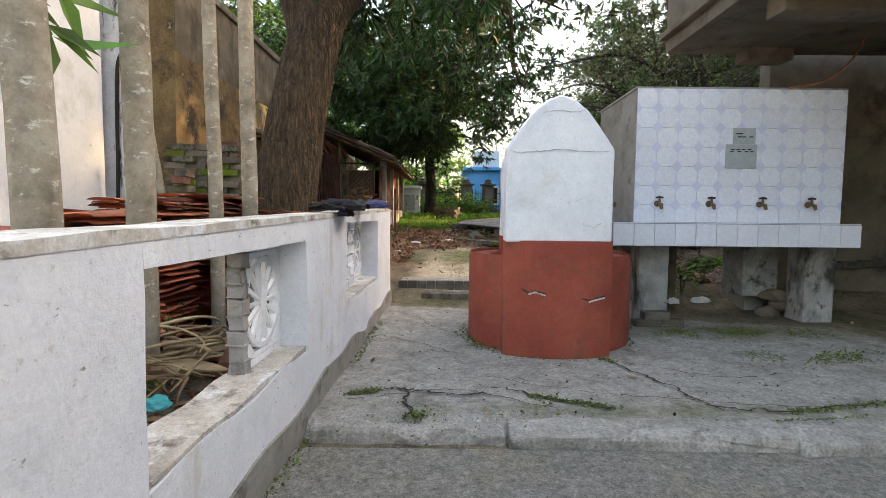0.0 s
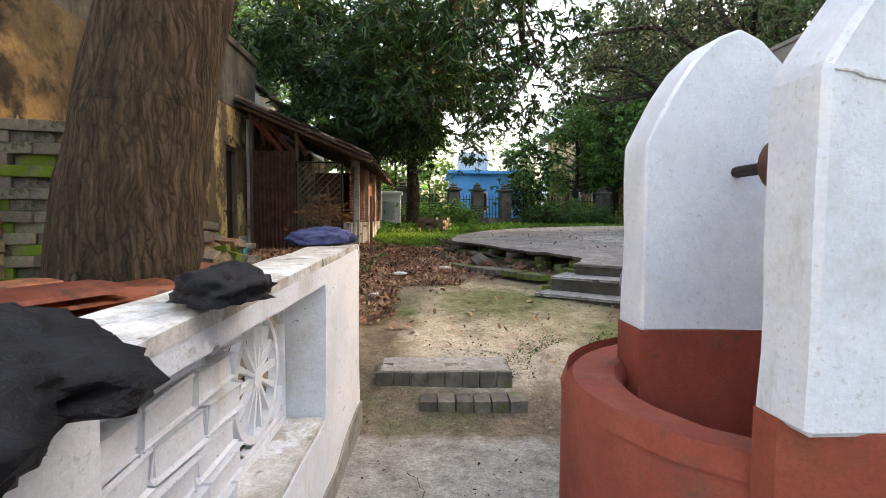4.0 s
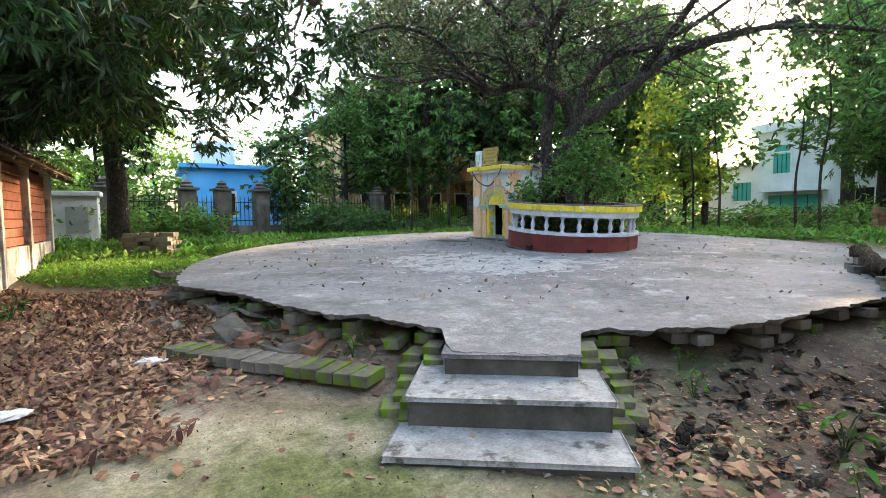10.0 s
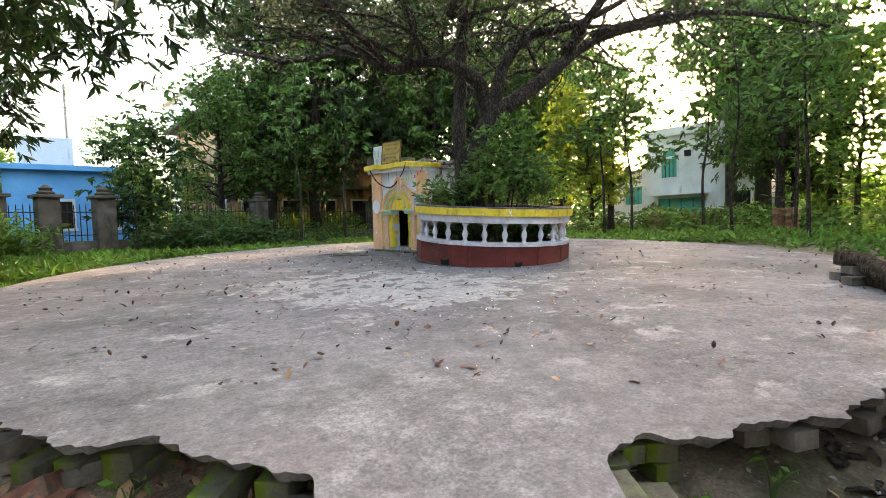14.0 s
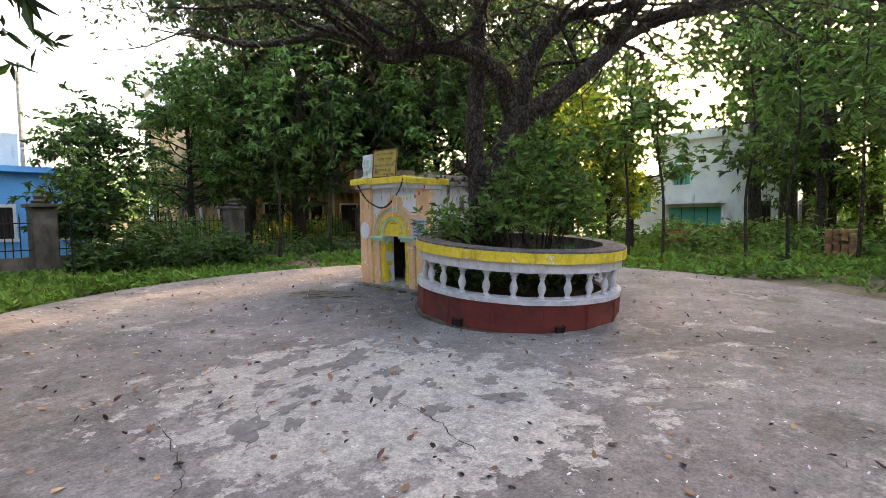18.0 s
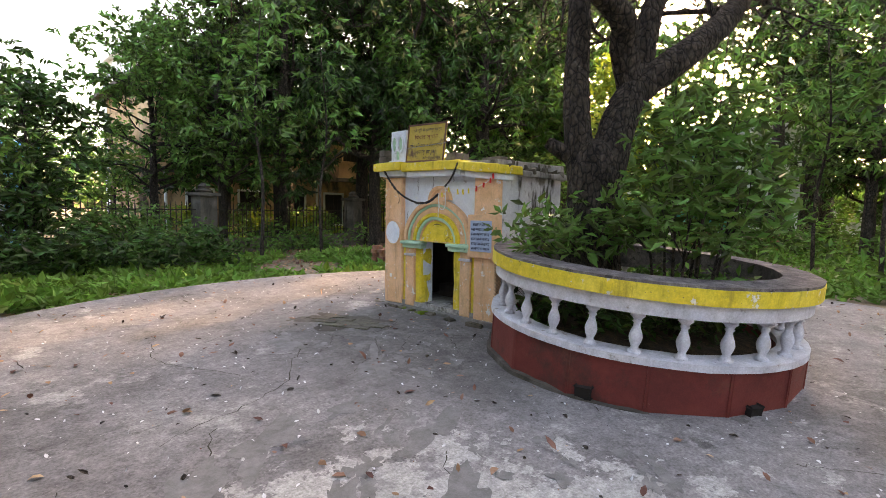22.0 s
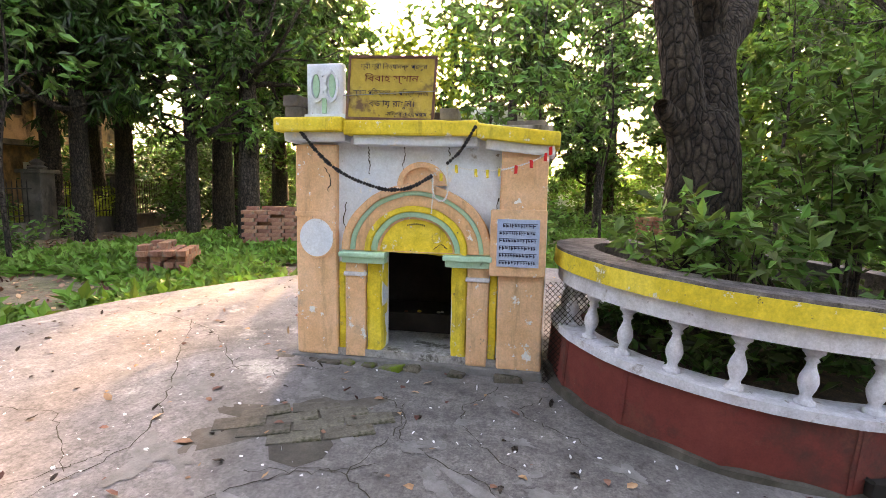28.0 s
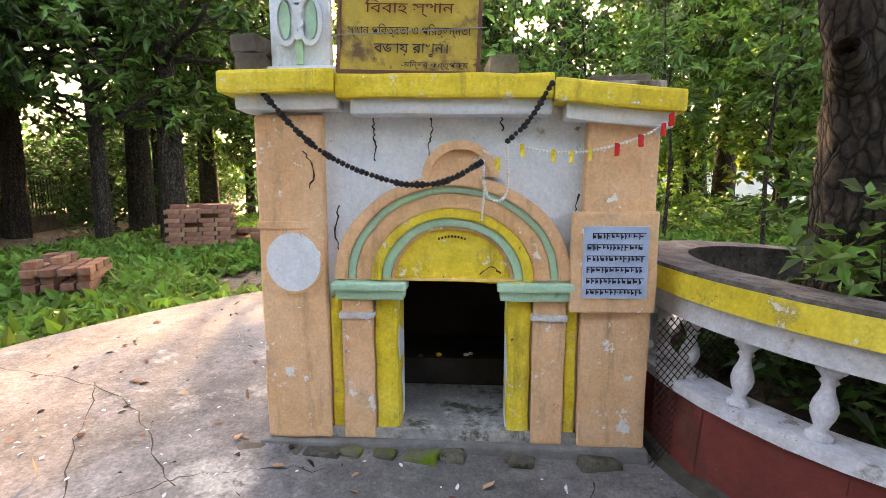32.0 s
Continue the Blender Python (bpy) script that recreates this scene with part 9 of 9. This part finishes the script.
for k in (0.7, 1.6):
    q_ = A_ + dd * k
    pp_("support", boxm(q_.x - 0.04, q_.y - 0.06, float(ground_z(q_.x, q_.y)) - 0.05, q_.x + 0.04, q_.y + 0.06, q_.z - 0.036, 0.004), M["greybrick"], "brick prop under the pipe")
rp = thing("iron_post", (-1.1, 11.4, 0.45), "rusty iron post standing in the leaves", "post")
part("shaft", boxm(-0.025, -0.025, -0.1, 0.025, 0.025, 1.2, 0.004), M["rust"], rp)

# ---- firewood in the shed ----
fwood = thing("firewood_pile", (-2.1, 13.0, 0.7), "pile of split orange-brown firewood", "firewood")
V_, F_ = [], []
runs_ = []
for k in range(240):
    x, y = rng.uniform(-0.75, 0.45), rng.uniform(-0.9, 0.9)
    z = 0.05 + rng.random() * max(0.1, 1.0 - 0.7 * abs(x + 0.1) - 0.5 * max(0, y))
    a = rng.uniform(-0.5, 0.5) + (1.3 if rng.random() < 0.3 else 0)
    l = rng.uniform(0.15, 0.32)
    d_ = np.array([math.sin(a), math.cos(a), rng.uniform(-0.3, 0.3)]) * l
    runs_.append((np.array([[x, y, z] - d_, [x, y, z] + d_]), [0.03, 0.026]))
limbs("split_log", runs_, M["firewood"], fwood, 4)
for k in range(5):
    o = tagged(part("leaning_pole", tube([(-2.45 + k * 0.14, 11.98, 0.72), (-2.2 + k * 0.16 - 0.4, 12.1, 1.5 + 0.1 * k)], 0.02, 6), M["wood"]), "thin pole leaning inside the lattice", "pole")
strew("fallen_leaves", 4200, -3.3, 8.5, -1.0, 12.0, 0.07, M["drybrown"], "leaf litter before the shed", ground_z)

# ---- sign, carved tile, bricks and garlands on the shrine ----
SB = shrine.location
top = SZ + HH + 0.1


def shr_pt(u, depth, v):
    """A world point from the shrine's front axes."""
    return Vector((SX + depth, SCY - u, SZ + v))


sign = thing("sign_board", shr_pt(-0.18, 0.0, 1.578), "rusty yellow tin sign with Bengali lettering, leaning back", "sign")
SGM = SM @ Matrix.Rotation(radians(2.0), 4, "Y") @ Matrix.Rotation(radians(-5), 4, "X")
SWD, SHT = 0.293, 0.41
part("board", local(boxm(-SWD, 0.0, 0.0, SWD, 0.012, SHT, 0.003), SGM), M["signboard"], sign)
for a in ((-SWD, 0.0, SWD, 0.018), (-SWD, SHT - 0.018, SWD, SHT)):
    part("edge_strip", local(boxm(a[0], -0.008, a[1], a[2], -0.0005, a[3], 0.002), SGM), M["rust"], sign)
for s in (-1, 1):
    x0, x1 = sorted((s * SWD, s * (SWD - 0.016)))
    part("edge_strip", local(boxm(x0, -0.008, 0.018, x1, -0.0005, SHT - 0.018, 0.002), SGM), M["rust"], sign)


def lettering(body, u, v, width, height, material, m, parent, label):
    """Raised lettering, fitted into width and height, centred on u, v."""
    c = bpy.data.curves.new("lettering", "FONT")
    c.body, c.align_x, c.size = body, "LEFT", 1.0
    t = bpy.data.objects.new("lettering", c)
    scene.collection.objects.link(t)
    me = bpy.data.meshes.new_from_object(t.evaluated_get(bpy.context.evaluated_depsgraph_get()))
    bpy.data.objects.remove(t)
    co = np.empty(len(me.vertices) * 3, np.float32)
    me.vertices.foreach_get("co", co)
    co = co.reshape(-1, 3)
    lo, hi = co.min(0), co.max(0)
    s = width / (hi[0] - lo[0])
    sz = height / (hi[1] - lo[1])
    co = np.column_stack([u - width / 2 + (co[:, 0] - lo[0]) * s, np.full(len(co), -0.0035), v - height / 2 + (co[:, 1] - lo[1]) * sz])
    me.vertices.foreach_set("co", co.ravel().astype(np.float32))
    me.transform(m)
    me.materials.clear()
    return mesh_obj("lettering", me, material, parent, label)


for body, u, v, w, h, mt in (
    ("শ্রী শ্রী িনত্যানন্দ প্রভুর", 0.01, 0.34, 0.44, 0.05, "ink"),
    ("িববাহ স্থান", 0.0, 0.265, 0.36, 0.07, "redink"),
    ("স্থান পিবত্রতা ও পিরচ্ছন্নতা", 0.0, 0.175, 0.5, 0.055, "ink"),
    ("বজায় রাখুন।", 0.01, 0.1, 0.3, 0.055, "ink"),
    ("-মিন্দর কর্তৃপক্ষ", 0.11, 0.042, 0.27, 0.036, "ink"),
):
    lettering(body, u, v, w, h, M[mt], SGM, sign, "painted Bengali lettering")
part("wire", local(tube([(-SWD - 0.02, -0.012, 0.15), (SWD + 0.02, -0.012, 0.19)], 0.0025, 5), SGM), M["galv"], sign)

tile_t = thing("carved_tile", shr_pt(-0.625, 0.02, 1.59), "pale blue cement tile with a green leaf relief", "tile")
TL = SM
part("tile_body", local(boxm(-0.125, 0.0, 0.0, 0.125, 0.06, 0.36, 0.01), TL), M["paleblue"], tile_t)
part("tile_foot", local(boxm(-0.145, -0.02, 0.0, 0.15, 0.08, 0.035, 0.012), TL), M["paleblue"], tile_t)
oval = lambda rx, rz, cx, cz, n=24: [(cx + rx * math.cos(2 * math.pi * k / n), cz + rz * math.sin(2 * math.pi * k / n)) for k in range(n)]
for s in (-1, 1):
    part("scroll", local(frame_prism(oval(0.052, 0.1, s * 0.05, 0.21), oval(0.036, 0.08, s * 0.05, 0.21), 0.022, Matrix.Translation((0, -0.02, 0))), TL), M["paleblue"], tile_t)
    part("leaf_relief", local(prism(oval(0.022, 0.075, s * 0.055, 0.215, 14), 0.016, Matrix.Translation((0, -0.014, 0))), TL), M["mint"], tile_t)
part("stalk", local(prism([(-0.014, 0.04), (0.014, 0.04), (0.016, 0.14), (-0.016, 0.14)], 0.014, Matrix.Translation((0, -0.013, 0))), TL), M["mint"], tile_t)
for x_, z_, r_ in ((0, 0.15, 0.02), (0, 0.2, 0.026), (0, 0.25, 0.022), (0, 0.3, 0.03), (-0.04, 0.31, 0.018), (0.04, 0.31, 0.018)):
    part("bud", local(prism(oval(r_, r_ * 0.8, x_, z_, 12), 0.026, Matrix.Translation((0, -0.024, 0))), TL), M["paleblue"], tile_t)
rb = thing("roof_brick", shr_pt(-0.68, 0.1, HH + 0.1), "dark bricks and stones on the shrine roof", "bricks")
for u, dp, v, t in ((-0.83, 0.06, 0.045, 10), (-0.82, 0.07, 0.12, -8), (-0.7, 0.25, 0.04, 60), (0.2, 0.12, 0.03, 5), (0.02, 0.25, 0.03, 30), (0.69, 0.12, -0.04, 82)):
    p = shr_pt(u, dp, 1.585 + v)
    brick(rb, "greybrick", p.x, p.y, p.z, t, 0, 0, 0.95)


def garland(name, pts, bead, size, materials, label, squash=1.0):
    """Beads along a sagging string."""
    g = thing(name, pts[0], label, "garland")
    s = np.array(smoothed([tuple(p) for p in pts], 14))
    d = np.r_[0, np.cumsum(np.linalg.norm(np.diff(s, axis=0), axis=1))]
    part("string", local(tube([tuple(p) for p in s], 0.002, 5), Matrix.Translation(-Vector(pts[0]))), materials[0], g)
    for k, q in enumerate(np.arange(0, d[-1], bead)):
        p = np.array([np.interp(q, d, s[:, j]) for j in range(3)])
        b = bmesh.new()
        bmesh.ops.create_icosphere(b, subdivisions=1, radius=size * random.uniform(0.8, 1.25))
        for v in b.verts:
            v.co.z *= squash
            v.co *= 1 + 0.25 * noise.noise(v.co * 60 + Vector((k, 0, 0)))
        o = part("flower", b, materials[k % len(materials)], g)
        o.location = p - np.array(pts[0])
    return g


random.seed(1)
G = lambda u, v, d=-0.06: tuple(shr_pt(u, d, v))
gp_ = lambda *q: [G(u - 0.03, v, -0.08) for u, v in q]
garland("dry_garland", gp_((-0.786, 1.579), (-0.707, 1.489), (-0.61, 1.379), (-0.499, 1.28), (-0.362, 1.205), (-0.212, 1.155), (-0.125, 1.14), (0.011, 1.154), (0.158, 1.231)), 0.021, 0.0135, [M["bag"]], "string of dried black flowers hung across the front")
garland("dry_garland", gp_((0.254, 1.309), (0.336, 1.39), (0.421, 1.528)), 0.021, 0.0125, [M["bag"]], "short string of dried black flowers")
garland("flower_garland", gp_((0.254, 1.305), (0.375, 1.272), (0.518, 1.264), (0.635, 1.282), (0.773, 1.327), (0.863, 1.384), (0.9, 1.44)), 0.014, 0.006, [M["litter"]], "string of white beads with red and yellow paper")
garland("flower_garland", gp_((0.158, 1.231), (0.163, 1.141), (0.183, 1.088), (0.232, 1.08), (0.256, 1.141), (0.25, 1.298)), 0.012, 0.0075, [M["litter"]], "loop of white tuberose beads")
garland("flower_garland", gp_((0.165, 1.13), (0.154, 0.994)), 0.013, 0.0055, [M["litter"]], "hanging string of white beads")
tagged(part("tie_string", tube([Vector(G(0.128, 1.231, -0.08)), Vector(G(0.224, 1.309, -0.08))], 0.0015, 4), M["litter"]), "thin white string between the garlands", "string")
for k, (u, v, mt) in enumerate(((0.31, 1.285, "yellow"), (0.43, 1.262, "yellow"), (0.5, 1.258, "yellow"), (0.57, 1.265, "yellow"), (0.67, 1.285, "redcloth"), (0.76, 1.318, "redcloth"), (0.84, 1.36, "redcloth"), (0.87, 1.395, "redcloth"), (0.215, 1.235, "yellow"))):
    p = shr_pt(u - 0.03, -0.086, v - 0.012)
    o = tagged(part("paper_flower", boxm(-0.004, -0.008, -0.024, 0.004, 0.008, 0.024, 0.002, 0.004), M[mt]), "paper flower tied to the bead string", "flower", "paper flowers")
    o.location = p
for u, d_, mt, r_ in ((-0.1, 0.56, "yellow", 0.016), (0.05, 0.57, "litter", 0.014), (0.075, 0.59, "litter", 0.012), (-0.2, 0.54, "drybrown", 0.014)):
    p = shr_pt(u, d_, 0.203)
    crumple("offering_flower", p.x, p.y, p.z, r_, r_, r_ * 0.7, 0, M[mt], "small flower offering lying on the altar step", "flower", 3 + u, 0.3)
net = lattice("wire_mesh", (6.52, 14.5, 0), (0.35, -0.93, 0), 0.34, 1.0, 1.66, 0.035, thing("wire_netting", (6.52, 14.5, 1.0), "torn wire netting between shrine and planter", "netting"), "thin grey wire netting", M["iron"], 0.0022)
